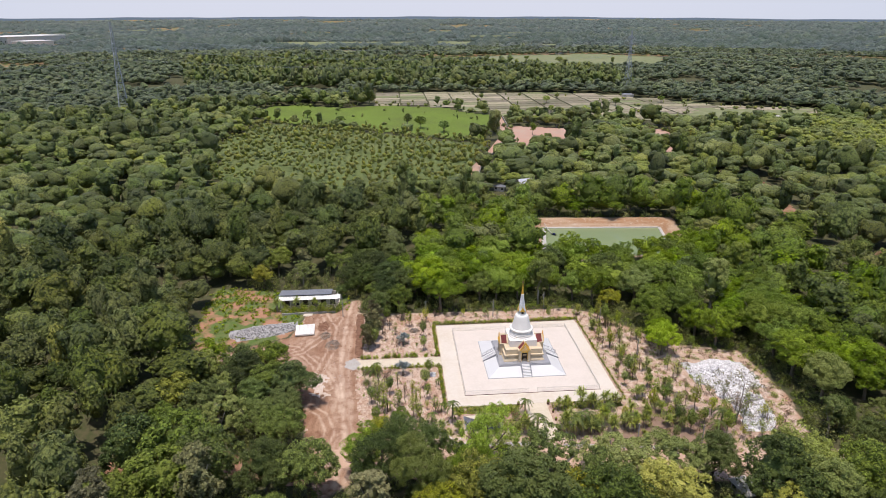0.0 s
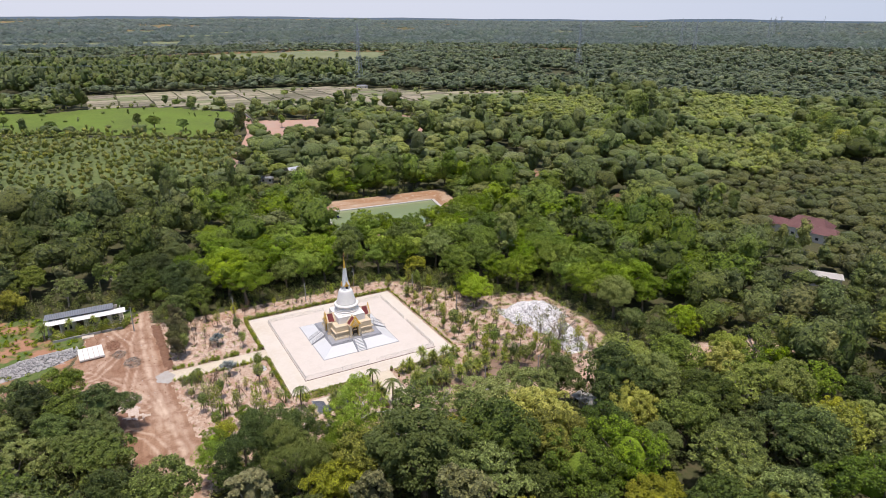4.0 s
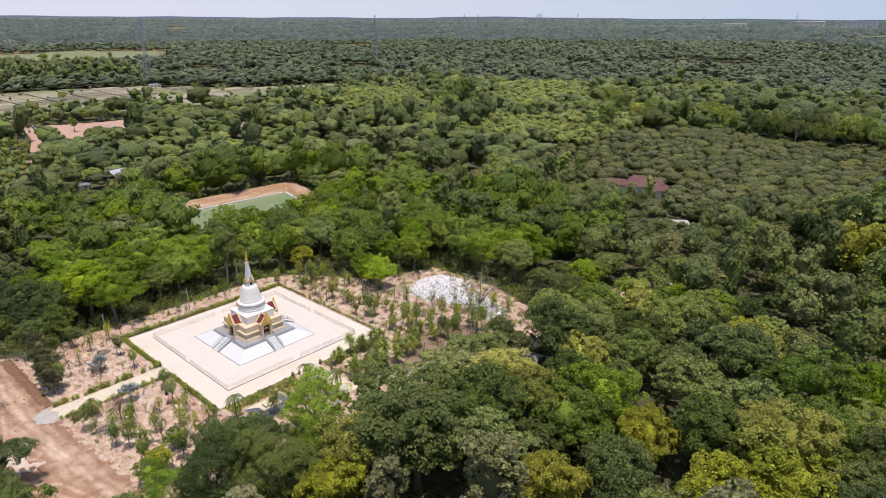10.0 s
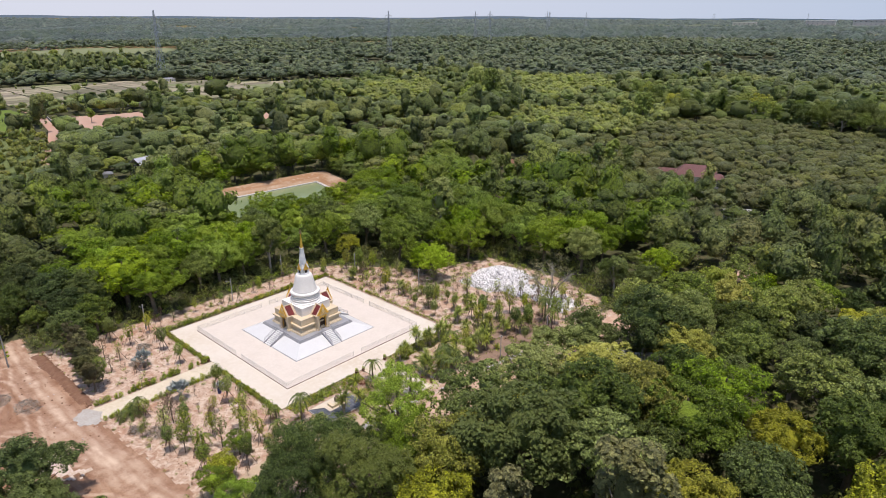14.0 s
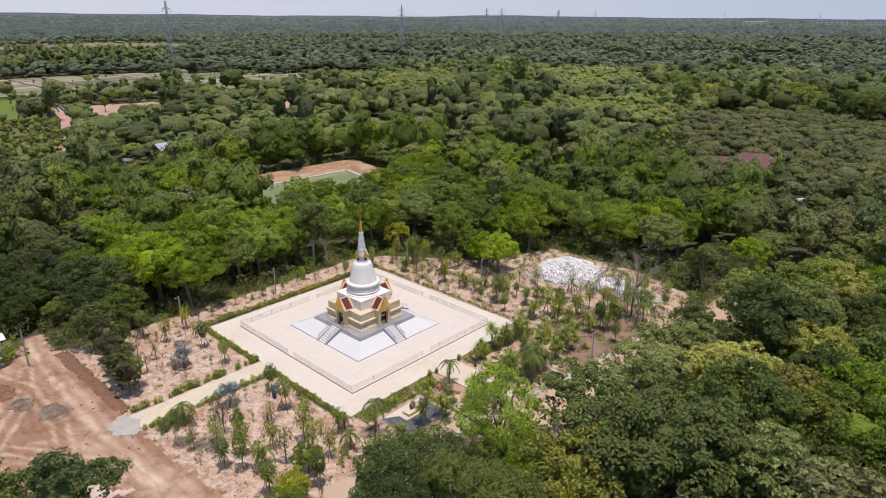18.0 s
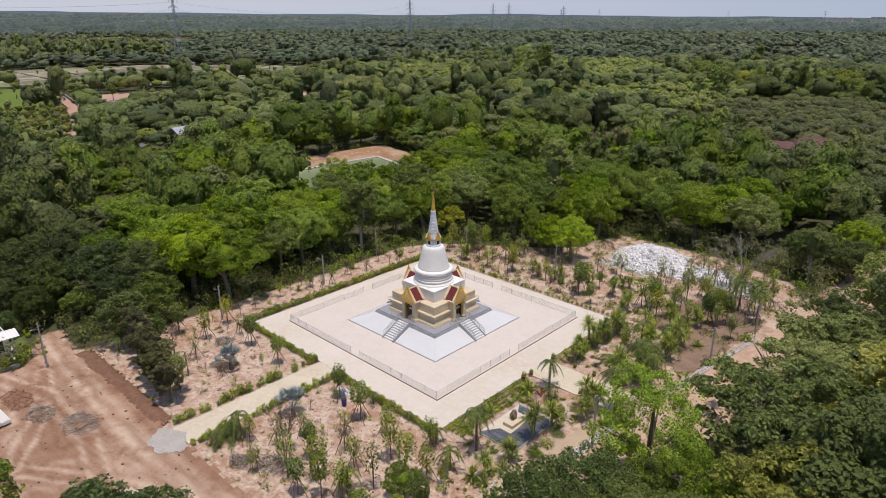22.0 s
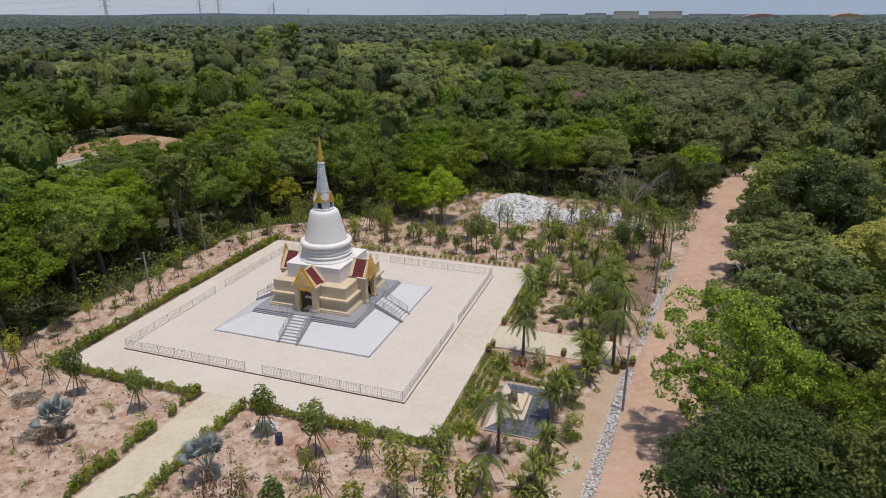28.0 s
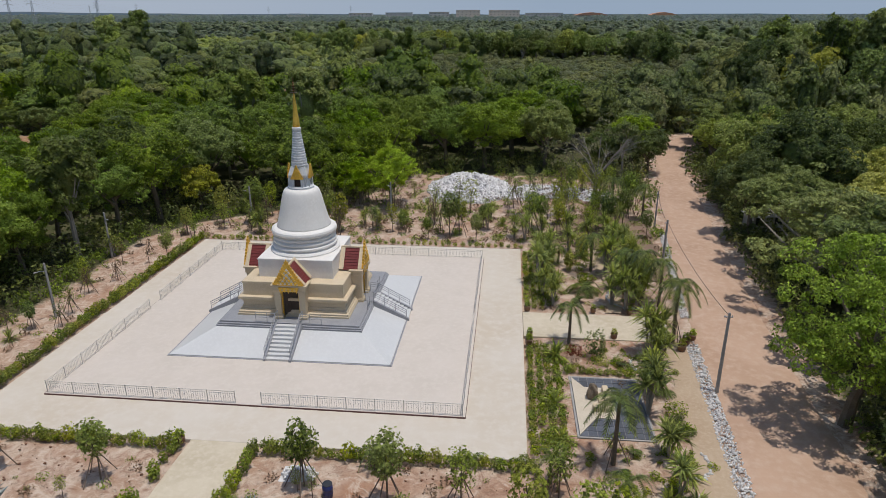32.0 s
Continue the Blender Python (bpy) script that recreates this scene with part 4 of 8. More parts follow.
def build_porch(k):
    turn = pose(0, 0, 0, 0, 0, 90 * k)
    porch = new("porch")
    porch.parent = stupa
    porch.matrix_basis = turn
    porch["label"] = "tan porch with gilded gable and maroon roof"

    def piece(name, bm, mt, label=""):
        return part(name, bm, mt, porch, label)
    for s in (-1, 1):
        bm = bmesh.new()
        x0, x1 = sorted((s * 0.80, s * 1.36))
        box(bm, x0, x1, -5.45, -4.3, 1.96, 4.62, 0.03)
        box(bm, x0 - 0.1, x1 + 0.1, -5.55, -4.3, 1.95, 2.22, 0.03)
        box(bm, x0 - 0.06, x1 + 0.06, -5.51, -4.3, 2.22, 2.36, 0.03)
        box(bm, x0 - 0.08, x1 + 0.08, -5.53, -4.3, 4.50, 4.64, 0.03)
        piece("pillar", bm, M["tan"])
    piece("lintel", boxes((-1.48, 1.48, -5.5, -4.3, 4.62, 5.02), (-1.60, 1.60, -5.6, -4.3, 5.02, 5.18), bevel=0.03), M["tan"])
    piece("door_frame", boxes((-0.86, -0.70, -5.2, -5.0, 1.96, 4.62), (0.70, 0.86, -5.2, -5.0, 1.96, 4.62), (-0.70, 0.70, -5.2, -5.0, 4.42, 4.62)), M["gold"])
    # dark panel before the base wall stands for the unlit interior
    piece("porch_back", boxes((-0.9, 0.9, -4.75, -4.62, 1.96, 4.62)), M["door"])
    for s in (-1, 1):
        leaf = boxes((0, 0.66, -0.03, 0.03, 1.98, 4.40), (0.08, 0.58, -0.05, 0.05, 2.2, 3.1), (0.08, 0.58, -0.05, 0.05, 3.3, 4.25))
        part("door_leaf", leaf, M["door"], porch, "dark carved door leaf", at=pose(-0.69 * s, -5.0, 0, 0, 0, (25 if s > 0 else 180 - 70)))
    # gable: gold flame frame, white filigree field, gold pendants
    bm = bmesh.new()
    prism(bm, flame_gable(1.30, 5.2, 7.36, 0.12), -5.62, -5.46)
    bmesh.ops.triangulate(bm, faces=[f for f in bm.faces if len(f.verts) > 4])
    piece("gable_frame", bm, M["gold"], "gilded flame gable")
    bm = bmesh.new()
    prism(bm, [(-0.9, 5.28), (0.9, 5.28), (0.0, 6.8)], -5.66, -5.60)
    piece("gable_field", bm, M["white"], "white filigree field")
    bm = bmesh.new()
    rnd = random.Random(3)
    for row, (z, w) in enumerate(((5.42, 0.74), (5.68, 0.60), (5.94, 0.44), (6.2, 0.29), (6.46, 0.13))):
        n = 5 - row
        for i in range(n):
            x = 0 if n == 1 else -w + 2 * w * i / (n - 1)
            bmesh.ops.create_cone(bm, cap_ends=True, segments=8, radius1=0.15, radius2=0.05, depth=0.08, matrix=Matrix.Translation((x, -5.69, z)) @ pose(0, 0, 0, 90, 0, rnd.uniform(0, 40)))
            box(bm, -0.02, 0.02, -0.03, 0.03, -0.2, 0.2, m=pose(x + 0.12, -5.68, z + 0.05, 0, 35, 0))
            box(bm, -0.02, 0.02, -0.03, 0.03, -0.2, 0.2, m=pose(x - 0.12, -5.68, z + 0.05, 0, -35, 0))
    piece("gable_ornament", bm, M["gold"], "gold scrollwork")
    bm = bmesh.new()
    for i in range(5):
        x = -0.72 + 0.36 * i
        prism(bm, [(x - 0.18, 5.0), (x + 0.18, 5.0), (x + 0.09, 4.72), (x, 4.42 if i % 2 == 0 else 4.55), (x - 0.09, 4.72)], -5.6, -5.52)
    piece("pendant_fringe", bm, M["gold"], "gold fringe over the door")
    # pitched roof running back to the white block
    for s in (-1, 1):
        bm = bmesh.new()
        prism(bm, [(s * 1.26, 5.16), (s * 0.04, 6.72), (s * 0.04, 6.86), (s * 1.38, 5.14)], -5.48, -3.34)
        piece("roof_slope", bm, M["maroon"], "maroon tiled slope")
        bm = bmesh.new()
        for i in range(8):
            a = (i + 0.5) / 8
            x, z = s * (1.36 - 1.30 * a), 5.17 + 1.68 * a
            box(bm, x - 0.02, x + 0.02, -5.30, -3.5, z + 0.0, z + 0.035)
        piece("tile_course", bm, M["maroon"])
        for ya, yb in ((-5.47, -5.12), (-3.78, -3.37)):
            bm = bmesh.new()
            prism(bm, [(s * 1.38, 5.18), (s * 0.03, 6.87), (s * 0.03, 6.94), (s * 1.46, 5.20)], ya, yb)
            piece("roof_edge", bm, M["tan"], "cream roof border")
    bm = bmesh.new()
    prism(bm, [(-1.24, 5.1), (1.24, 5.1), (0, 6.70)], -5.44, -3.37)
    piece("roof_core", bm, M["tan"])
    bm = bmesh.new()
    box(bm, -0.09, 0.09, -5.5, -3.37, 6.78, 6.94)
    piece("ridge", bm, M["tan"])
    # stair down the apron
    n, y0, y1, z0, z1 = 9, -9.55, -6.36, 0.14, 1.93
    rise, run = (z1 - z0) / n, (y1 - y0) / n
    for i in range(n):
        part("tread", boxes((-0.98, 0.98, y0 + i * run - 0.03, y0 + (i + 1) * run, z0 + i * rise + (0.0 if i == 0 else -0.12), z0 + (i + 1) * rise), bevel=0.012), M["apron"], porch)
    for s in (-1, 1):
        bm = bmesh.new()
        a, b = sorted((s * 0.98, s * 1.20))
        for (yy0, zz0, yy1, zz1) in ((y0 - 0.15, z0, y1, z1),):
            vs = [(x, y, z) for x in (a, b) for y, z in ((yy0, z0 - 0.02), (yy1, z0 - 0.02), (yy1, zz1 + 0.12), (yy0 + 0.1, zz0 + 0.26), (yy0, zz0 + 0.2))]
            vv = [bm.verts.new(v) for v in vs]
            bm.faces.new(vv[:5])
            bm.faces.new(vv[5:][::-1])
            for i in range(5):
                j = (i + 1) % 5
                bm.faces.new((vv[j], vv[i], vv[5 + i], vv[5 + j]))
        piece("stair_cheek", bm, M["grey"])
        bm = bmesh.new()
        x = s * 1.09
        for i in range(4):
            a = i / 3
            y, z = y0 + 0.1 + (y1 - y0 - 0.15) * a, z0 + 0.25 + (z1 - z0 - 0.15) * a
            tube(bm, [(x, y, z), (x, y, z + 0.85)], 0.025)
        for h in (0.45, 0.66, 0.86):
            tube(bm, [(x, y0 + 0.1, z0 + 0.22 + h), (x, y1 - 0.05, z1 + 0.08 + h), (x, y1 + 0.7, z1 + 0.08 + h)], 0.022 if h < 0.8 else 0.032)
        tube(bm, [(x, y1 + 0.7, z1), (x, y1 + 0.7, z1 + 0.94)], 0.025)
        piece("handrail", bm, M["steel"], "stainless steel handrail")
        bm = bmesh.new()
        for h in (0.45, 0.66, 0.86):
            tube(bm, [(s * 1.09, y1 + 0.15, z1 + 0.03 + h), (s * 2.9, y1 + 0.15, z1 + 0.03 + h)], 0.02)
        for xx in (1.9, 2.9):
            tube(bm, [(s * xx, y1 + 0.15, z1 - 0.05), (s * xx, y1 + 0.15, z1 + 0.92)], 0.025)
        piece("side_rail", bm, M["steel"])
    # small gable niche high on the spire
    bm = bmesh.new()
    prism(bm, flame_gable(0.54, 13.36, 14.50, 0.07), -1.04, -0.90)
    bmesh.ops.triangulate(bm, faces=[f for f in bm.faces if len(f.verts) > 4])
    piece("upper_gable", bm, M["gold"], "small gilded gable")
    for ux in (-0.52, 0.30):
        piece("upper_pillar", boxes((ux, ux + 0.22, -0.98, -0.6, 12.62, 13.45)), M["mosaic"])
    # dark panel in place of the niche's shaded opening
    piece("upper_niche", boxes((-0.3, 0.3, -0.80, -0.70, 12.66, 13.42)), M["door"])


for k in range(4):
    build_porch(k)

# ---- long white-roofed shed ----
def build_shed():
    shed = thing("long_shed", "long cream shed with grey and white metal roof", "building", pose(-37.5, -56.7, -0.05, 0, 0, 0))
    # local: x across (front = +x), y along
    part("floor_slab", boxes((-3.4, 4.6, -8.6, 8.6, -0.3, 0.25), bevel=0.02), M["concrete"], shed)
    wall = bmesh.new()
    box(wall, -3.0, -2.85, -8.2, 8.2, 0.25, 2.9)
    for y in (-8.2, 8.05):
        box(wall, -2.85, 1.2, y, y + 0.15, 0.25, 2.9)
    n = 6
    for i in range(n):
        y0 = -8.05 + i * 16.1 / n
        y1 = y0 + 16.1 / n
        box(wall, 1.05, 1.2, y0, y0 + 0.55, 0.25, 2.9)
        box(wall, 1.05, 1.2, y1 - 0.55, y1, 0.25, 2.9)
        box(wall, 1.05, 1.2, y0 + 0.55, y1 - 0.55, 2.2, 2.9)
    part("wall", wall, M["whitewall"], shed)
    for i in range(n):
        yc = -8.05 + (i + 0.5) * 16.1 / n
        door = part("door", boxes((1.0, 1.08, yc - 0.78, yc + 0.78, 0.25, 2.2)), M["door"] if i % 2 == 0 else M["shade"], shed)
    for i in range(7):
        y = -8.3 + i * 16.6 / 6
        part("post", boxes((3.35, 3.55, y - 0.1, y + 0.1, 0.2, 3.12), bevel=0.02), M["whitewall"], shed)
    for x0, x1, z0, z1, nm, mt, y0, y1 in ((-3.8, 2.1, 3.15, 4.05, "roof_back", M["oldtin"], -9.0, 6.6), (1.7, 3.7, 3.62, 3.12, "roof_front", M["white"], -9.0, 9.2)):
        bm = bmesh.new()
        k = 40
        for i in range(k):
            a, b = y0 + (y1 - y0) * i / k, y0 + (y1 - y0) * (i + 1) / k
            m_ = (a + b) / 2
            vs = [bm.verts.new(v) for v in ((x0, a, z0), (x1, a, z1), (x1, m_, z1 + 0.07), (x0, m_, z0 + 0.07), (x1, b, z1), (x0, b, z0))]
            bm.faces.new((vs[0], vs[1], vs[2], vs[3]))
            bm.faces.new((vs[3], vs[2], vs[4], vs[5]))
        bmesh.ops.remove_doubles(bm, verts=bm.verts, dist=0.001)
        r = bmesh.ops.solidify(bm, geom=bm.faces[:], thickness=0.05)
        part(nm, bm, mt, shed, "ribbed metal roof sheet")
    bm = bmesh.new()
    box(bm, 4.6, 8.2, -1.3, 1.3, -0.25, 0.12, 0.02)
    part("front_path", bm, M["concrete"], shed)


build_shed()


# ---- raised hut with tin roof ----
def build_hut(x, y, s, turn, name="raised_hut", label="raised dark hut with grey gabled tin roof"):
    hut = thing(name, label, "hut", pose(x, y, 0, 0, 0, turn) @ Matrix.Diagonal((1, 1, 1.5, 1)))
    for sx in (-1, 1):
        for sy in (-1, 1):
            part("stilt", boxes((sx * 2.2 * s - 0.12, sx * 2.2 * s + 0.12, sy * 2.0 * s - 0.12, sy * 2.0 * s + 0.12, -0.2, 5.2)), M["bark"], hut)
    part("floor_deck", boxes((-2.6 * s, 2.6 * s, -2.4 * s, 2.4 * s, 2.6, 2.8)), M["bark"], hut)
    part("wall", boxes((-2.2 * s, 2.2 * s, -2.0 * s, -1.85 * s, 2.8, 4.4), (-2.2 * s, -2.05 * s, -1.85 * s, 2.0 * s, 2.8, 4.4), (2.05 * s, 2.2 * s, -1.85 * s, 2.0 * s, 2.8, 4.0)), M["door"], hut)
    for sg in (-1, 1):
        bm = bmesh.new()
        prism(bm, [(sg * 3.1 * s, 4.9), (0, 6.3), (0, 6.38), (sg * 3.1 * s, 4.98)], -3.0 * s, 3.0 * s)
        part("roof_slope", bm, M["tin"], hut)


build_hut(-148, 31, 1.15, 12)


def low_roof(name, label, x, y, w, d, turn, mt, z=2.4, pitch=1.4):
    """A small house that shows little but its roof."""
    h = thing(name, label, "house", pose(x, y, -0.1, 0, 0, turn))
    part("wall", boxes((-w + 0.5, w - 0.5, -d + 0.5, d - 0.5, 0, z)), M["whitewall"], h)
    for sy in (-1, 1):
        for i in range(2):
            xx = -w * 0.5 + w * i
            part("window", boxes((xx - 0.5, xx + 0.5, sy * (d - 0.5) - 0.03, sy * (d - 0.5) + 0.03, 0.9, 1.9)), M["shade"], h)
    for sg in (-1, 1):
        bm = bmesh.new()
        a = [(-w, sg * d, z - 0.1), (w, sg * d, z - 0.1), (w * 0.55, 0, z + pitch), (-w * 0.55, 0, z + pitch)]
        v = [bm.verts.new(q) for q in a]
        bm.faces.new(v)
        bmesh.ops.solidify(bm, geom=bm.faces[:], thickness=0.12)
        part("roof_slope", bm, mt, h)
        bm = bmesh.new()
        v = [bm.verts.new(q) for q in ((sg * w, -d, z - 0.1), (sg * w, d, z - 0.1), (sg * w * 0.55, 0, z + pitch))]
        bm.faces.new(v)
        bmesh.ops.solidify(bm, geom=bm.faces[:], thickness=0.12)
        part("hip", bm, mt, h)
    return h


low_roof("house", "house with faded maroon hipped roof among orchard trees", 8.0, 172, 7.4, 5.8, 18, M["brownroof"], 3.8, 3.2)
low_roof("annex", "lower maroon-roofed wing beside the orchard house", -1.5, 168, 5.0, 3.8, 18, M["brownroof"], 3.4, 1.7)
low_roof("annex", "lower maroon-roofed wing beside the orchard house", 15.5, 170.5, 4.2, 3.6, 18, M["brownroof"], 3.4, 1.7)
low_roof("house", "small house with orange tiled roof among trees", -50, 139, 5.5, 3.4, 40, M["orange"], 3.6, 2.2)
low_roof("shed", "small white metal-roofed shed among trees", 38, 134, 4.5, 2.6, 35, M["white"], 3.2, 0.8)
low_roof("shed", "small white metal-roofed shed by the road", 52.5, 31, 2.6, 1.8, 10, M["white"], 2.2, 0.5)
low_roof("shed", "small white metal-roofed shed by the road", 58, 33, 2.2, 1.6, 40, M["white"], 2.4, 0.5)
low_roof("shed", "small pale shed near the raised hut", -163, 22, 3.2, 2.0, 60, M["tin"], 2.6, 0.6)
low_roof("shed", "white roofed shed behind the grove", -58, 1.5, 4.0, 2.2, 15, M["white"], 2.6, 0.6)
low_roof("shed", "white-roofed shed beside the fields", -365, 282, 5.0, 3.0, 10, M["white"], 3.0, 1.0)
low_roof("shed", "grey shed at the foot of the fields", -520, 215, 6.0, 3.0, 80, M["tin"], 3.0, 1.0)
for i, (x, y) in enumerate(((-601, -414), (-640, -425), (-660, -440), (-690, -400), (-625, -450), (-610, -385))):
    low_roof("house", "small village house with pale or rusty roof", x, y, 6.0, 4.0, 30 * i, M["white"] if i % 2 == 0 else M["brownroof"], 3.4, 1.8)
for i, (x, y) in enumerate(((-480, 936), (-440, 960), (-760, 620), (-900, 520), (-1250, 330))):
    low_roof("house", "far farmhouse with pale roof", x, y, 9.0, 6.0, 35 * i, M["white"] if i % 2 else M["orange"], 4.5, 2.2)


# ---- far works and campus buildings on the horizon ----
def far_block(name, label, x, y, w, d, h, turn, roof, floors=3):
    b = thing(name, label, "building", pose(x, y, float(ground_height(np.array(x), np.array(y))) - 1, 0, 0, turn))
    part("wall", boxes((-w, w, -d, d, 0, h)), M["whitewall"], b)
    part("roof", boxes((-w * 1.02, w * 1.02, -d * 1.05, d * 1.05, h, h + 1.6)), roof, b)
    for f in range(floors):
        z = h * (f + 0.35) / floors
        n = max(4, int(w / 9))
        for i in range(n):
            xx = -w + 2 * w * (i + 0.5) / n
            part("window", boxes((xx - w / n * 0.28, xx + w / n * 0.28, -d - 0.25, -d + 0.1, z, z + h * 0.2 / floors)), M["shade"], b)


for x, y, w, h, rf in ((-700, 3150, 70, 20, "white"), (-520, 3180, 80, 22, "tin"), (-330, 3200, 60, 24, "whitewall"), (-190, 3180, 70, 30, "whitewall"), (-20, 3200, 90, 30, "white"), (170, 3230, 110, 20, "tin"), (-960, 3000, 60, 14, "white")):
    far_block("campus_block", "pale multi-storey block on the horizon", x, y, w * 0.8, 14, h * 1.25, 6, M[rf])
far_block("factory", "white factory hall far across the woods", -1988, -1120, 60, 90, 22, 60, M["white"], 1)
far_block("factory", "white factory hall far across the woods", -1822, -1015, 30, 40, 14, 60, M["white"], 1)
for x, y, w in ((300, 2460, 60), (560, 2500, 48)):
    dome = thing("hall", "hall with broad orange roof on the horizon", "building", pose(x, y, 4, 0, 0, 8))
    part("wall", boxes((-w * 0.9, w * 0.9, -18, 18, 0, 15)), M["whitewall"], dome)
    bm = bmesh.new()
    prism(bm, [(-w, 14), (w, 14), (w * 0.55, 21), (0, 24), (-w * 0.55, 21)], -22, 22)
    part("roof", bm, M["orange"], dome)


# ---- lattice towers and conductors ----
def tower_mesh(h, w=7.0):
    bm = bmesh.new()

    def bar(a, b, r=0.16):
        tube(bm, [a, b], r, 4)
    levels = [0, 0.14, 0.27, 0.39, 0.50, 0.60, 0.69, 0.77, 0.84, 0.90, 0.95, 1.0]
    half = lambda f: max(w * (1 - f / 0.62) * 0.5 + 1.1 * min(1, f / 0.62), 1.1) if f < 0.62 else 1.1 - 0.6 * (f - 0.62) / 0.38
    cs = [(-1, -1), (1, -1), (1, 1), (-1, 1)]
    for f0, f1 in zip(levels, levels[1:]):
        a, b = half(f0), half(f1)
        for i in range(4):
            (x, y), (x2, y2) = cs[i], cs[(i + 1) % 4]
            bar((x * a, y * a, f0 * h), (x * b, y * b, f1 * h), 0.17)
            bar((x * a, y * a, f0 * h), (x2 * b, y2 * b, f1 * h), 0.085)
            bar((x2 * a, y2 * a, f0 * h), (x * b, y * b, f1 * h), 0.085)
            bar((x * b, y * b, f1 * h), (x2 * b, y2 * b, f1 * h), 0.08)
    return finish(bm, "mast", M["lattice"])


def arm_mesh(s, L):
    bm = bmesh.new()
    for y in (-0.7, 0.7):
        tube(bm, [(s * 0.7, y, 0), (s * L, 0, 0.1)], 0.14, 4)
        tube(bm, [(s * 0.7, y, 1.8), (s * L, 0, 0.1)], 0.12, 4)
        for i in range(3):
            a = (i + 1) / 4
            tube(bm, [(s * (0.7 + (L - 0.7) * a), y * (1 - a), 0.05), (s * (0.7 + (L - 0.7) * a), y * (1 - a), 1.8 * (1 - a))], 0.08, 4)
    tube(bm, [(s * L, 0, 0.1), (s * L, 0, -2.4)], 0.18, 6)
    return finish(bm, "cross_arm", M["lattice"])


mast_me = tower_mesh(64)
arm_me = {(s, L): arm_mesh(s, L) for s in (-1, 1) for L in (7.5, 6.4, 5.4)}


def tower(x, y, turn, s=1.0):
    t = thing("pylon", "grey lattice power pylon with three cross arms", "pylon", pose(x, y, 0, 0, 0, turn) @ Matrix.Diagonal((s, s, s, 1)), "pylons of the power line")
    part("mast", mast_me, None, t)
    for z, L in ((43, 7.5), (50, 6.4), (57, 5.4)):
        for sg in (-1, 1):
            part("cross_arm", arm_me[sg, L], None, t, at=pose(0, 0, z))


LINE = [(-330, -690), (-422, -252), (-570, 232), (-640, 610), (-790, 1030), (-1010, 1560), (-1420, 2450)]
for i, (x, y) in enumerate(LINE):
    a, b = LINE[max(i - 1, 0)], LINE[min(i + 1, len(LINE) - 1)]
    tower(x, y, math.degrees(math.atan2(b[1] - a[1], b[0] - a[0])) - 90, 1.2 if i == 1 else 1.0)
for x, y, s in ((-880, 1090, 1.0), (-1180, 1820, 1.0), (-1800, 2740, 1.0), (-1060, 2900, 0.9), (-700, 2950, 0.9)):
    tower(x, y, 20, s)
wires = thing("power_line", "thin sagging conductors between the pylons", "cable")
for (x0, y0), (x1, y1) in zip(LINE, LINE[1:]):
    d = Vector((x1 - x0, y1 - y0, 0)).normalized()
    side = Vector((d.y, -d.x, 0))
    s0, s1 = (1.2 if abs(x0 + 422) < 1 else 1.0), (1.2 if abs(x1 + 422) < 1 else 1.0)
    for z, L in ((40.6, 7.5), (47.6, 6.4), (54.6, 5.4)):
        for sg in (-1, 1):
            bm = bmesh.new()
            A, B = Vector((x0, y0, z * s0)) + side * sg * L, Vector((x1, y1, z * s1)) + side * sg * L
            P = [A.lerp(B, i / 12) - Vector((0, 0, 44 * (i / 12) * (1 - i / 12))) for i in range(13)]
            tube(bm, P, 0.06, 4)
            part("conductor", bm, M["lattice"], wires)

# ---- foliage ----
def lobes_for(kind, rng):
    """Ellipsoids (x, y, z, rx, ry, rz) of a crown of about 4 m radius; the trunk's foot is at the origin. The first one is the body of the crown."""
    def over(body, n, lo, hi, flat, low=-0.35, out=0.86):
        L = [body]
        for i in range(n):
            d = rng.normal(size=3)
            d /= np.linalg.norm(d)
            d[2] = max(d[2], low) if d[2] < low else d[2]
            s = rng.uniform(lo, hi)
            c = np.array(body[:3]) + d * np.array(body[3:]) * out * rng.uniform(0.9, 1.12)
            L.append((*c, s, s * rng.uniform(0.85, 1.15), s * flat))
        return L
    if kind == "round":
        e = rng.uniform(0.85, 1.15)
        L = over((0.0, 0.0, 5.0, 2.9 * e, 2.9 / e, 2.3), 17, 0.75, 1.4, 0.8)
    elif kind == "rain":
        e = rng.uniform(0.85, 1.15)
        L = over((0.0, 0.0, 5.0, 3.0 * e, 3.0 / e, 2.7), 26, 0.75, 1.4, 0.6, -0.6, 0.95)
    elif kind == "tall":
        L = over((0.0, 0.0, 6.6, 1.6, 1.6, 3.2), 13, 0.7, 1.15, 0.9, -0.7)
    elif kind == "feather":
        L = [(0.0, 0.0, 5.9, 2.3, 2.3, 0.9)]
        for i in range(20):
            a, r = rng.uniform(0, 6.28), 4.0 * math.sqrt(rng.uniform(0, 1))
            s = rng.uniform(0.9, 1.5)
            L.append((r * math.cos(a), r * math.sin(a), 6.9 - 0.12 * r * r + rng.uniform(-1.8, 0.6), s, s, s * 0.52))
    elif kind == "dome":
        L = over((0.0, 0.0, 2.5, 2.8, 2.8, 1.7), 11, 0.75, 1.25, 0.7, -0.2, 0.8)
    elif kind == "slim":
        L = []
        for i in range(5):
            a, r = rng.uniform(0, 6.28), rng.uniform(0, 0.8)
            s = rng.uniform(0.8, 1.2)
            L.append((r * math.cos(a), r * math.sin(a), 4.5 + 0.9 * i + rng.uniform(-0.3, 0.3), s, s, s * 0.9))
    return np.array(L)


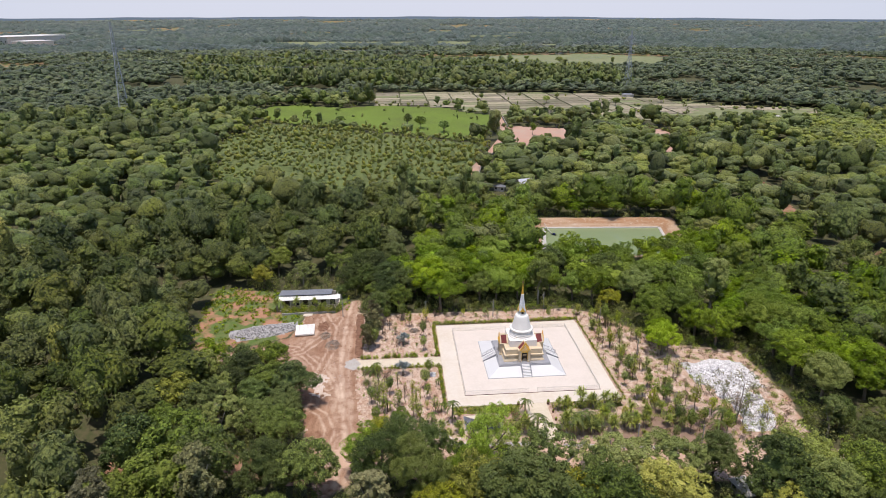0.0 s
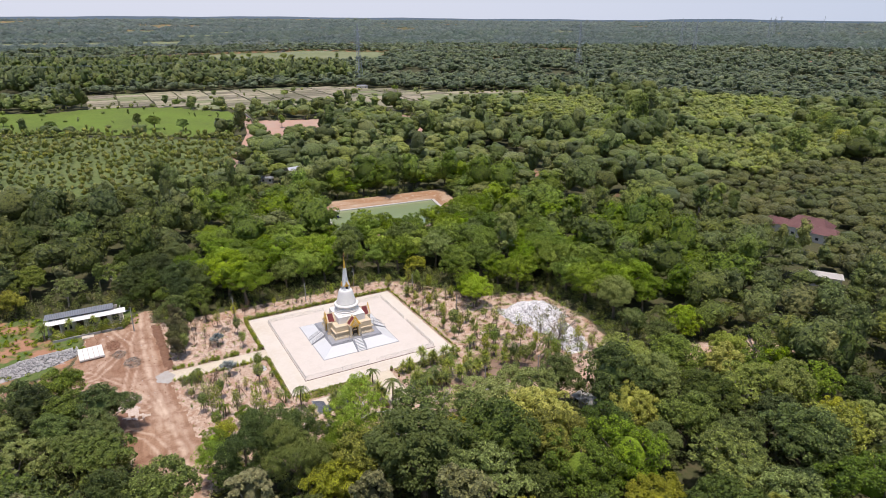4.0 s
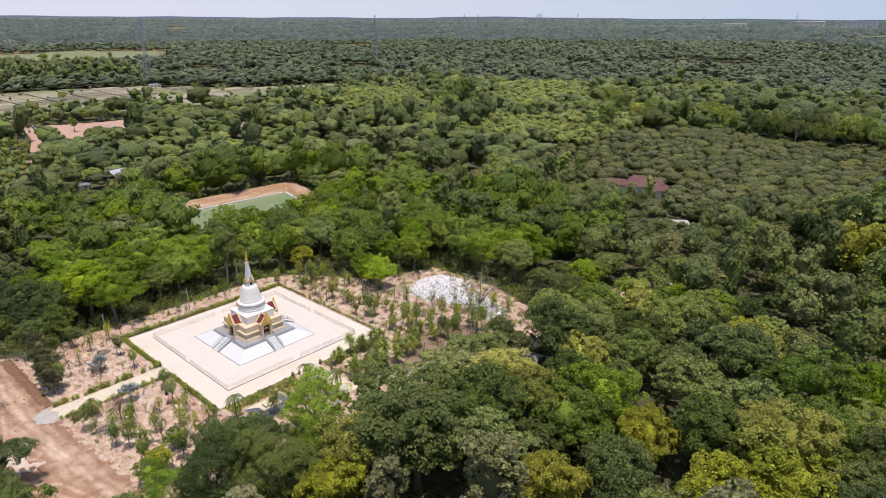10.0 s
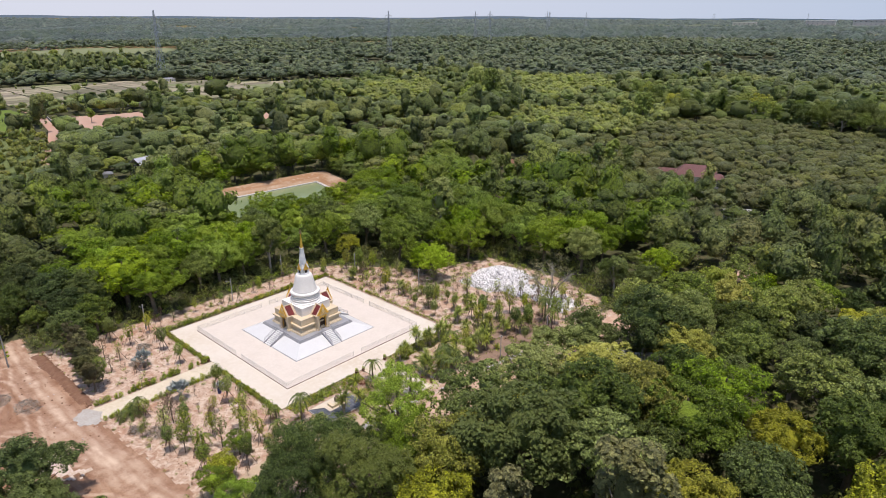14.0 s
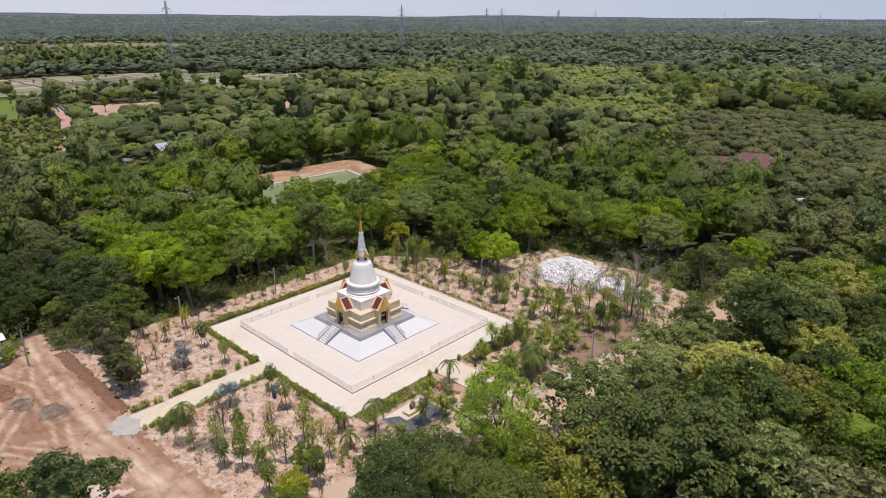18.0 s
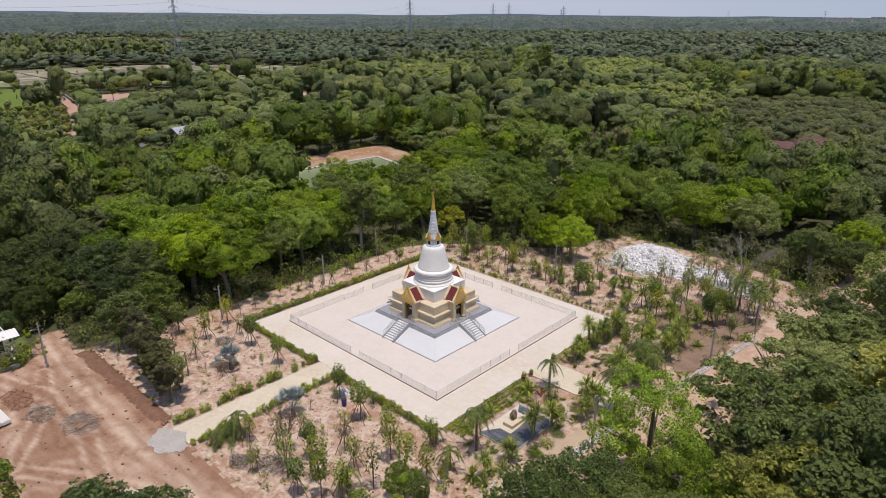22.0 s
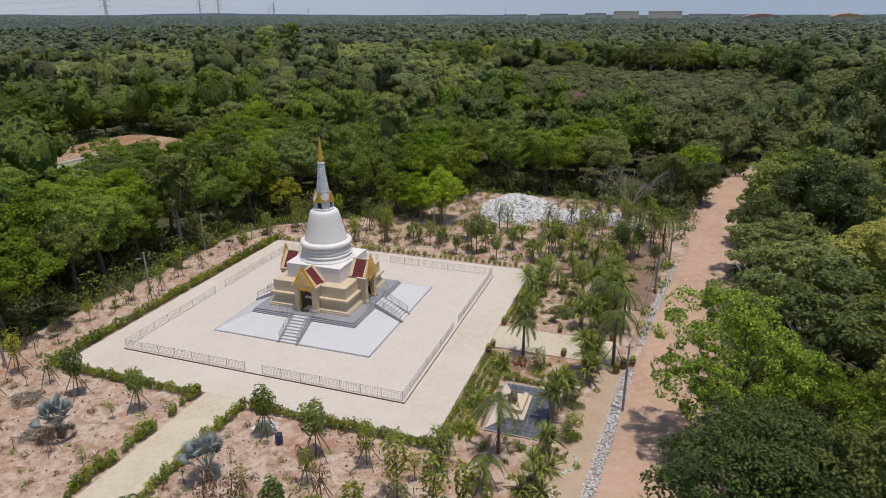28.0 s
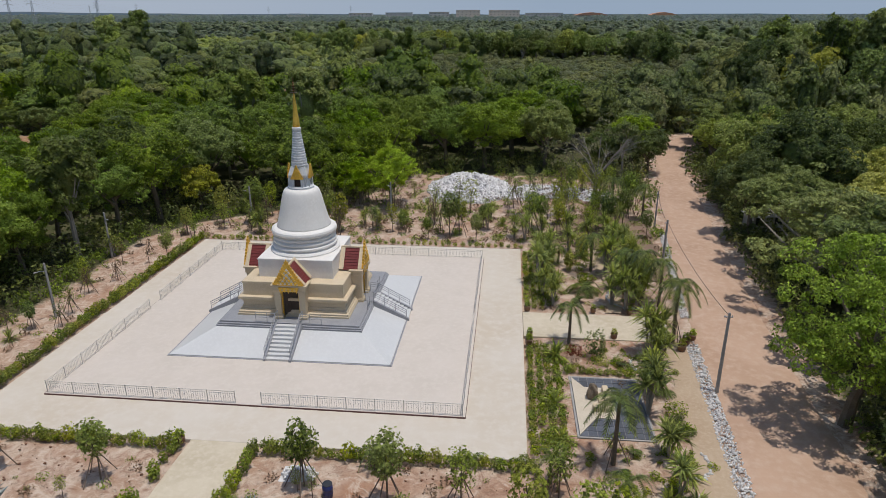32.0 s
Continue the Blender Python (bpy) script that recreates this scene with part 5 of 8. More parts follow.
def leaf_quads(P, N, size, rng, narrow=0.62):
    """Folded diamond leaves at P facing about N."""
    n = len(P)
    T = np.cross(N, rng.normal(size=(n, 3)))
    T /= np.linalg.norm(T, axis=1)[:, None] + 1e-9
    B = np.cross(N, T)
    s = size * rng.uniform(0.65, 1.35, (n, 1))
    droop = rng.uniform(0.05, 0.35, (n, 1))
    V = np.stack([P - T * s * 0.5, P + B * s * 0.5 * narrow - N * s * droop * 0.3, P + T * s * 0.5 - N * s * droop, P - B * s * 0.5 * narrow - N * s * droop * 0.3], 1)
    return V.reshape(-1, 3), np.arange(4 * n).reshape(-1, 4)


def crown_arrays(kind, seed, clumps, size, n=0, leaf=0.3, heads=0, cores=True):
    """A crown of rough leafy clumps over a few lobes, with single leaf sprays on their outer faces."""
    rng = np.random.default_rng(seed)
    L = lobes_for(kind, rng)
    if heads and heads < len(L):
        L = L[:heads] * np.array([1, 1, 1, 1.25, 1.25, 1.25])
    w = L[:, 3] * L[:, 4]
    pts, nor = np.zeros((0, 3)), np.zeros((0, 3))
    while len(pts) < clumps:
        m = 4 * clumps
        k = rng.choice(len(L), size=m, p=w / w.sum())
        d = rng.normal(size=(m, 3))
        d[:, 2] += 0.4
        d /= np.linalg.norm(d, axis=1)[:, None]
        P = L[k, :3] + L[k, 3:] * d * rng.uniform(0.66, 1.0, (m, 1))
        q = np.linalg.norm((P[:, None, :] - L[None, :, :3]) / L[None, :, 3:], axis=2).min(1)
        ok = (q > 0.6) & (P[:, 2] > 0.6)
        pts, nor = np.concatenate([pts, P[ok]]), np.concatenate([nor, d[ok]])
    pts, nor = pts[:clumps], nor[:clumps]
    flat = {"rain": 0.7, "feather": 0.55}.get(kind, 0.8)
    r = size * rng.uniform(0.6, 1.4, (clumps, 1))
    tv, tt, base = [], [], 4 * n
    if cores:
        l = L[0]
        v = ICO2[0] * (1 + 0.1 * rng.normal(size=(len(ICO2[0]), 1)))
        tv.append(l[:3] + v * l[3:] * (0.5 if kind != "feather" else 0.26))
        tt.append(ICO2[1] + base)
    V, Q = np.zeros((0, 3)), np.zeros((0, 4), int)
    if n:
        k = rng.integers(clumps, size=n)
        d = rng.normal(size=(n, 3)) + nor[k] * 0.8 + np.array([0, 0, 0.25])
        d /= np.linalg.norm(d, axis=1)[:, None]
        P = pts[k] + d * r[k] * np.array([1, 1, flat]) * rng.uniform(0.75, 1.2, (n, 1))
        N = d * 0.8 + rng.normal(size=d.shape) * 0.38 + np.array([0, 0, 0.3])
        V, Q = leaf_quads(P, N / np.linalg.norm(N, axis=1)[:, None], leaf, rng)
    return np.concatenate([V] + tv), Q, np.concatenate(tt) if tt else np.zeros((0, 3), int)


OCTA = (np.array([(1, 0, 0), (0, 1, 0), (-1, 0, 0), (0, -1, 0), (0, 0, 1), (0, 0, -1)], float), np.array([(0, 1, 4), (1, 2, 4), (2, 3, 4), (3, 0, 4), (1, 0, 5), (2, 1, 5), (3, 2, 5), (0, 3, 5)]))


def leaf_crown(kind, seed, n, leaf, heads=0, narrow=0.75, core=ICO1, body=None, fill=0.94):
    """A rounded crown of leafy heads with leaf sprays over them, for trees further off."""
    rng = np.random.default_rng(seed)
    L = lobes_for(kind, rng)
    if heads and heads < len(L):
        g = (len(L) / heads) ** 0.3
        L = L[:heads] * np.array([1, 1, 1, g, g, g])
        L[0, 3:] /= g
    w = L[:, 3] * L[:, 4]
    m = 9 * n
    k = rng.choice(len(L), size=m, p=w / w.sum())
    d = rng.normal(size=(m, 3)) + np.array([0, 0, 0.45])
    d /= np.linalg.norm(d, axis=1)[:, None]
    P = L[k, :3] + L[k, 3:] * d * rng.uniform(0.9, 1.1, (m, 1))
    q = np.linalg.norm((P[:, None, :] - L[None, :, :3]) / L[None, :, 3:], axis=2).min(1)
    ok = np.nonzero((q > 0.86) & (P[:, 2] > 0.8))[0][:n]
    N = d[ok] + rng.normal(size=(len(ok), 3)) * 0.25 + np.array([0, 0, 0.2])
    V, Q = leaf_quads(P[ok], N / np.linalg.norm(N, axis=1)[:, None], leaf, rng, narrow)
    tv, tt, base = [V], [], len(V)
    for i, l in enumerate(L):
        c = body if body is not None and i == 0 and kind != "slim" else core
        v = c[0] * (1 + (0.07 if c is body else 0.13) * rng.normal(size=(len(c[0]), 1)))
        tv.append(l[:3] + v * l[3:] * fill)
        tt.append(c[1] + base)
        base += len(v)
    return np.concatenate(tv), Q, np.concatenate(tt)


def trunk_mesh(kind, seed, material):
    rnd = random.Random(seed)
    bm = bmesh.new()
    top = {"round": 5.6, "rain": 6.6, "tall": 8.5, "feather": 6.2, "dome": 2.8, "slim": 7.0, "bare": 6.0}[kind]
    r0 = {"round": 0.24, "rain": 0.26, "tall": 0.2, "feather": 0.24, "dome": 0.2, "slim": 0.1, "bare": 0.11}[kind]
    fork = top * (0.42 if kind != "bare" else 0.35)
    lean = Vector((rnd.uniform(-0.4, 0.4), rnd.uniform(-0.4, 0.4), 0))
    tube(bm, [(0, 0, -0.4), lean * 0.3 + Vector((0, 0, fork * 0.5)), lean + Vector((0, 0, fork)), lean * 1.4 + Vector((0, 0, top))], [r0 * 1.25, r0, r0 * 0.8, r0 * 0.3], 7)
    for i in range(6 if kind != "bare" else 11):
        a, z = rnd.uniform(0, 6.28), fork * rnd.uniform(0.75, 1.3)
        out = {"rain": 3.2, "feather": 3.4, "round": 2.4, "bare": 3.4}.get(kind, 1.4) * rnd.uniform(0.6, 1.1)
        p0 = lean * (z / fork) + Vector((0, 0, z))
        p2 = p0 + Vector((out * math.cos(a), out * math.sin(a), (top - z) * rnd.uniform(0.5, 1.0)))
        p1 = p0.lerp(p2, 0.5) + Vector((0, 0, 0.3 * rnd.uniform(-1, 1.5)))
        tube(bm, [p0, p1, p2], [r0 * 0.5, r0 * 0.33, r0 * 0.1], 5)
        if kind == "bare":
            for j in range(9):
                b = a + rnd.uniform(-1.0, 1.0)
                q0 = p1.lerp(p2, rnd.uniform(0.1, 0.9))
                q2 = q0 + Vector((1.5 * math.cos(b), 1.5 * math.sin(b), rnd.uniform(0.0, 1.1)))
                tube(bm, [q0, q0.lerp(q2, 0.5) + Vector((0, 0, 0.15)), q2], [r0 * 0.18, r0 * 0.1, r0 * 0.04], 4)
    return finish(bm, "trunk", material)


def crown_mesh(kind, seed, clumps, size, n, leaf, material, cores=True):
    V, Q, T = crown_arrays(kind, seed, clumps, size, n, leaf, cores=cores)
    return np_mesh("crown", V, Q, T, material, smooth="tris")


SPECIES = {
    # name: crown kind, clumps, clump radius, leaf material, bark, label
    "mango_tree": ("round", 75, 0.72, "leaf_dark", "bark", "dense dark green broad-leaved tree"),
    "longan_tree": ("round", 80, 0.70, "leaf_deep", "bark", "full deep green broad-leaved tree with fine leaves"),
    "rain_tree": ("rain", 85, 0.72, "leaf_bright", "bark", "bright green spreading tree with layered crown"),
    "tall_tree": ("tall", 70, 0.62, "leaf_dark", "palebark", "tall slender dark green tree"),
    "acacia_tree": ("feather", 85, 0.62, "leaf_olive", "palebark", "airy olive green feathery tree"),
    "teak_tree": ("round", 70, 0.68, "leaf_yellow", "bark", "yellowish green broad-leaved tree"),
    "lime_green_tree": ("rain", 95, 0.66, "leaf_lime", "bark", "luminous lime green young tree"),
    "bronze_tree": ("tall", 60, 0.55, "leaf_bronze", "bark", "dark bronze-leaved upright young tree"),
    "grey_leaved_tree": ("tall", 60, 0.55, "leaf_grey", "palebark", "sparse grey-green thin-leaved tree"),
}
proto = {}
for name, (kind, k, size, lm, bk, label) in SPECIES.items():
    for v in range(3):
        proto[name, v] = (trunk_mesh(kind, 10 + v, M[bk]), crown_mesh(kind, 20 + 7 * v + len(name), k + 30, size * 0.78, 5200, 0.34, M[lm]), label)
# finer crowns for the trees that stand beside the road
for name in ("mango_tree", "longan_tree", "rain_tree", "acacia_tree", "teak_tree", "lime_green_tree"):
    kind, k, size, lm, bk, label = SPECIES[name]
    for v in (3, 4):
        proto[name, v] = (trunk_mesh(kind, 10 + v, M[bk]), crown_mesh(kind, 90 + 5 * v + len(name), 190, size * 0.66, 11500, 0.23, M[lm]), label)

# the finest for the few that the flight passes closely
for name in ("longan_tree", "rain_tree", "lime_green_tree"):
    kind, k, size, lm, bk, label = SPECIES[name]
    proto[name, 5] = (trunk_mesh(kind, 15, M[bk]), crown_mesh(kind, 131 + len(name), 300, size * 0.60, 26000, 0.145, M[lm], cores=False), label)


def plant_tree(name, v, x, y, s, turn, wide=1.0, z=-0.1, label=None):
    tr, cr, lb = proto[name, v]
    ob = thing(name, label or lb, "tree", pose(x, y, z, 0, 0, turn) @ Matrix.Diagonal((s * wide, s * wide, s, 1)), "trees of the grove")
    part("trunk", tr, None, ob)
    part("crown", cr, None, ob)
    return ob


# trees with places of their own
KNOWN = [
    ("lime_green_tree", 3, 1.4, 36.6, 1.12, 1.0), ("lime_green_tree", 4, -3.6, 37.6, 0.95, 1.0), ("rain_tree", 0, -8.0, 39.0, 0.95, 1.0),
    ("lime_green_tree", 5, 42.4, -13.8, 1.70, 0.88), ("longan_tree", 5, 42.2, -28.8, 1.7, 0.95), ("longan_tree", 5, 45.4, -34.5, 1.65, 0.9), ("longan_tree", 5, 50.5, -28.0, 1.8, 0.9), ("rain_tree", 5, 48.6, -18.6, 1.40, 0.85),
    ("teak_tree", 4, 55.2, -17.5, 1.75, 0.95), ("teak_tree", 3, 58.2, -24.0, 1.45, 1.0), ("acacia_tree", 3, 50.2, -4.2, 1.75, 1.15), ("acacia_tree", 4, 48.8, 7.6, 1.5, 1.2), ("acacia_tree", 3, 51.0, 17.5, 1.5, 1.1), ("longan_tree", 4, 49.0, 26.0, 1.4, 1.0), ("longan_tree", 5, 44.8, -22.0, 1.2, 0.9),
    ("longan_tree", 3, 61.8, -10.5, 2.30, 1.05), ("longan_tree", 4, 63.0, 2.5, 2.05, 1.05), ("acacia_tree", 4, 69.5, -4.0, 1.85, 1.0), ("grey_leaved_tree", 1, 77.0, -12.3, 1.75, 1.15), ("teak_tree", 3, 80.3, -4.0, 1.65, 0.85), ("teak_tree", 4, 106.0, 17.7, 1.75, 1.0), ("teak_tree", 3, 101.7, 24.5, 2.05, 1.1),
    ("mango_tree", 4, 87.6, 47.4, 1.9, 1.1), ("acacia_tree", 4, 86.5, 31.3, 1.8, 1.0), ("mango_tree", 3, 86.0, 5.0, 1.6, 1.0), ("longan_tree", 4, 57.0, 33.0, 1.9, 1.05), ("rain_tree", 5, 41.8, -37.8, 1.1, 1.0),
    ("mango_tree", 3, 53.5, 40.0, 1.7, 1.1), ("mango_tree", 4, 57.0, 50.0, 1.7, 1.1), ("mango_tree", 4, -62.0, -86.0, 1.3, 1.1), ("mango_tree", 0, -70.0, -80.0, 1.4, 1.1), ("mango_tree", 1, -56.0, -92.0, 1.3, 1.1), ("mango_tree", 3, 43.2, 61.0, 1.05, 1.0), ("tall_tree", 0, 38.0, 56.5, 1.0, 1.0), ("mango_tree", 4, 35.5, 60.0, 1.05, 1.0),
    ("mango_tree", 3, 3.0, -61.5, 1.2, 1.1), ("longan_tree", 4, 16.2, -54.6, 1.3, 1.2), ("mango_tree", 3, 24.0, -55.5, 1.1, 1.1), ("longan_tree", 4, 9.5, -66.0, 1.25, 1.1), ("mango_tree", 3, 13.5, -60.5, 1.2, 1.05), ("mango_tree", 0, 3.5, -69.0, 1.1, 1.1),
    ("mango_tree", 4, 19.5, -62.5, 1.1, 1.1), ("mango_tree", 3, 21.5, -55.0, 0.85, 1.05), ("rain_tree", 0, -2.0, -76.0, 0.9, 1.0),
    ("bronze_tree", 0, -15.0, -38.0, 0.72, 1.2), ("bronze_tree", 1, -10.2, -38.8, 0.62, 1.3), ("bronze_tree", 2, -7.6, -38.6, 0.55, 1.5), ("bronze_tree", 0, -12.6, -38.0, 0.66, 1.3), ("grey_leaved_tree", 0, -19.8, -36.2, 0.7, 1.2), ("grey_leaved_tree", 1, -13.6, -36.4, 0.55, 1.3), ("bronze_tree", 2, -19.5, -37.5, 0.85, 1.0), ("tall_tree", 1, -23.5, -36.0, 0.95, 1.0), ("mango_tree", 0, -27.5, -36.0, 1.0, 1.0), ("mango_tree", 1, -29.5, -30.0, 1.05, 1.0),
    ("longan_tree", 3, -42.6, -43.2, 0.85, 1.0), ("longan_tree", 4, -46.5, -39.5, 1.1, 1.0), ("longan_tree", 3, -48.0, -45.5, 1.05, 1.1), ("mango_tree", 4, -39.8, -38.0, 0.7, 1.0), ("longan_tree", 4, -53.0, -42.0, 1.3, 1.1), ("longan_tree", 3, -41.5, -47.6, 0.55, 1.1), ("rain_tree", 3, 25.5, -30.5, 0.5, 1.0), ("teak_tree", 4, 29.0, -35.0, 0.6, 1.0), ("rain_tree", 4, 31.5, -37.5, 0.62, 1.0),
    ("grey_leaved_tree", 0, 56.0, -36.0, 1.3, 1.1), ("lime_green_tree", 3, 67.0, -38.0, 1.1, 1.0),
]
for name, v, x, y, s, wide in KNOWN:
    if s > 0:
        plant_tree(name, v, x, y, s, (x * 37 + y * 11) % 360, wide)

bank_rng = random.Random(23)
for i in range(22):
    x, y = (-119.5, 14 + 6.6 * i) if i < 13 else (-112 + 5.6 * (i - 13), 93.5 - 1.7 * (i - 13))
    plant_tree(bank_rng.choice(("mango_tree", "mango_tree", "rain_tree", "teak_tree")), bank_rng.randrange(3), x + bank_rng.uniform(-1.5, 1), y + bank_rng.uniform(-1.5, 1.5), bank_rng.uniform(0.85, 1.2), 50 * i, 1.1)

# grove round the compound
grove_rng = np.random.default_rng(5)
taken = [(x, y) for _, _, x, y, s, _ in KNOWN if s > 0]
OPEN = [GARDEN, YARD, SHED_LAWN, POND_TOP, YARD_E, SOIL_N, SOIL_H, SOIL_S]
HOUSES = [(-148, 31, 7), (-141, 18, 6), (-140, 26, 7), (-132, 22, 4), (7, 170, 12), (12, 158, 8), (17, 148, 6), (-49, 138, 8), (-43, 129, 7), (38, 134, 9), (41, 125, 7), (52.5, 31, 4.6), (-160, 22, 6), (49, -1, 0), (-58, 2, 3)]


def open_ground(x, y, extra=1.5):
    bad = on_road(x, y, 1.6) & (y < 50) | on_road(x, y, 0.3)
    for poly in OPEN:
        bad |= edge_distance(x, y, poly) > -extra
    for hx, hy, hr in HOUSES:
        bad |= np.hypot(x - hx, y - hy) < hr
    return bad


def scatter(x0, x1, y0, y1, d, rng, jit=0.36):
    ax, ay = np.arange(x0, x1, d), np.arange(y0, y1, d * 0.87)
    X, Y = np.meshgrid(ax, ay)
    X = X + (np.arange(len(ay)) % 2)[:, None] * d * 0.5
    return (X + rng.uniform(-jit, jit, X.shape) * d).ravel(), (Y + rng.uniform(-jit, jit, Y.shape) * d).ravel()


GROVE = (-62, 92, -78, 76)
EAST = (92, 122, -44, 50)
px, py = (np.concatenate(c) for c in zip(scatter(*GROVE, 6.7, grove_rng), scatter(*EAST, 7.2, grove_rng)))
ok = ~open_ground(px, py)
count = 0
for x, y in zip(px[ok], py[ok]):
    east = x > 39 and y < 62
    if any(math.hypot(x - a, y - b) < (6.6 if east else 5.0) for a, b in taken):
        continue
    r = grove_rng.uniform()
    band = x < -28 and -46 < y < 78 or y > 33 and x < 36
    if band:
        name = "rain_tree" if r < (0.35 if y < -24 else 0.84) else "mango_tree" if r < 0.94 else "tall_tree"
        if y < -24 and name == "mango_tree":
            name = "longan_tree"
    elif x > 40:
        name = "longan_tree" if r < 0.24 else "mango_tree" if r < 0.46 else "acacia_tree" if r < 0.64 else "teak_tree" if r < 0.86 else "rain_tree" if r < 0.97 else "grey_leaved_tree"
    else:
        name = "mango_tree" if r < 0.58 else "acacia_tree" if r < 0.72 else "teak_tree" if r < 0.84 else "tall_tree" if r < 0.97 else "grey_leaved_tree"
    near = (x > 38 and -60 < y < 50 or band) and (name, 3) in proto
    s = grove_rng.uniform(0.9, 1.3) * (1.18 if band else 1.0)
    if band and not (-64 < x < -44 and 8 < y < 78):
        s *= 1.14
    if east:
        s *= 1.45
    plant_tree(name, int(grove_rng.integers(2)) + (3 if near else int(grove_rng.integers(2))), x, y, s, grove_rng.uniform(0, 360), grove_rng.uniform(0.88, 1.1))
    taken.append((x, y))
    count += 1


# shrubs and creepers under the edge of the trees
def undergrowth():
    rng = np.random.default_rng(31)
    d3 = rng.normal(size=(80, 3))
    d3 /= np.linalg.norm(d3, axis=1)[:, None]
    X, Y = scatter(-126, 62, -78, 98, 2.5, rng, 0.5)
    k = (X > -72) & (Y < 76) | (np.abs(edge_distance(X, Y, POND_TOP) + 2.5) < 2.5)
    X, Y = X[k], Y[k]
    d = np.full(X.shape, -1e9)
    for poly in OPEN:
        d = np.maximum(d, edge_distance(X, Y, poly))
    rd = -(np.abs(X - road_x(Y)) - road_half(Y) - 0.8)
    rd[(Y < -46) | (Y > 110)] = -1e9
    d = np.maximum(d, rd)
    k = (d < -0.3) & (d > -11) & (rng.uniform(size=len(X)) < 0.92)
    V, Q, tint, base = [], [], [], 0
    for x, y in zip(X[k], Y[k]):
        s, h = rng.uniform(0.9, 1.8), rng.uniform(1.2, 5.4)
        P = d3 * rng.uniform(0.6, 1.0, (80, 1)) * np.array([s, s, h * 0.5]) + np.array([x, y, h * 0.42])
        N = d3 + rng.normal(size=d3.shape) * 0.4 + np.array([0, 0, 0.4])
        v, q = leaf_quads(P, N / np.linalg.norm(N, axis=1)[:, None], 0.42, rng)
        V.append(v)
        Q.append(q + base)
        tint.append(np.full(len(v), rng.uniform()))
        base += len(v)
    me = np_mesh("undergrowth", np.concatenate(V), np.concatenate(Q), np.zeros((0, 3), int), M["wood_mixed"], tint=np.concatenate(tint))
    tagged(new("undergrowth", me), "dark green undergrowth below the edge of the trees", "undergrowth", kind="stuff")


undergrowth()


def forest_thicket():
    """Saplings and shrubs that fill the gaps between the trunks east of the road."""
    rng = np.random.default_rng(47)
    d3 = rng.normal(size=(30, 3))
    d3 /= np.linalg.norm(d3, axis=1)[:, None]
    X, Y = scatter(46, 180, -125, 150, 4.0, rng, 0.5)
    k = ~open_ground(X, Y, 1.0) & (rng.uniform(size=len(X)) < 0.9)
    V, Q, tint, base = [], [], [], 0
    for x, y in zip(X[k], Y[k]):
        s_, h = rng.uniform(1.1, 2.3), rng.uniform(1.0, 4.0)
        P = d3 * rng.uniform(0.6, 1.0, (30, 1)) * np.array([s_, s_, h * 0.5]) + np.array([x, y, h * 0.42])
        N = d3 * 0.8 + rng.normal(size=d3.shape) * 0.35 + np.array([0, 0, 0.4])
        v, q = leaf_quads(P, N / np.linalg.norm(N, axis=1)[:, None], 0.85, rng)
        V.append(v)
        Q.append(q + base)
        tint.append(np.full(len(v), rng.uniform()))
        base += len(v)
    me = np_mesh("thicket", np.concatenate(V), np.concatenate(Q), np.zeros((0, 3), int), M["wood_dark"], tint=np.concatenate(tint))
    tagged(new("thicket", me), "dark green saplings and shrubs between the trees", "undergrowth", kind="stuff")


forest_thicket()


def lawn_scrub():
    rng = np.random.default_rng(61)
    d3 = rng.normal(size=(44, 3))
    d3 /= np.linalg.norm(d3, axis=1)[:, None]
    X, Y = scatter(-56, -9, -90, -44, 1.25, rng, 0.5)
    k = (edge_distance(X, Y, SHED_LAWN) > -1.0) & (rng.uniform(size=len(X)) < np.where(X > -30, 0.3, 0.5)) & (np.hypot(X + 39, (Y + 58) * 0.45) > 5.5) & (np.hypot((X + 20.5) / 4.2, (Y + 67.5) / 9.6) > 1)
    V, Q, tint, base = [], [], [], 0
    for x, y in zip(X[k], Y[k]):
        s_, h = rng.uniform(0.3, 0.9), rng.uniform(0.25, 1.3)
        P = d3 * rng.uniform(0.5, 1.0, (44, 1)) * np.array([s_, s_, h * 0.5]) + np.array([x, y, h * 0.38])
        N = d3 + rng.normal(size=d3.shape) * 0.4 + np.array([0, 0, 0.5])
        v, q = leaf_quads(P, N / np.linalg.norm(N, axis=1)[:, None], 0.34, rng)
        V.append(v)
        Q.append(q + base)
        tint.append(np.full(len(v), rng.uniform()))
        base += len(v)
    me = np_mesh("lawn_scrub", np.concatenate(V), np.concatenate(Q), np.zeros((0, 3), int), M["leaf_shrub"])
    tagged(new("lawn_scrub", me), "overgrown weeds and low shrubs round the shed", "weeds", kind="stuff")


lawn_scrub()

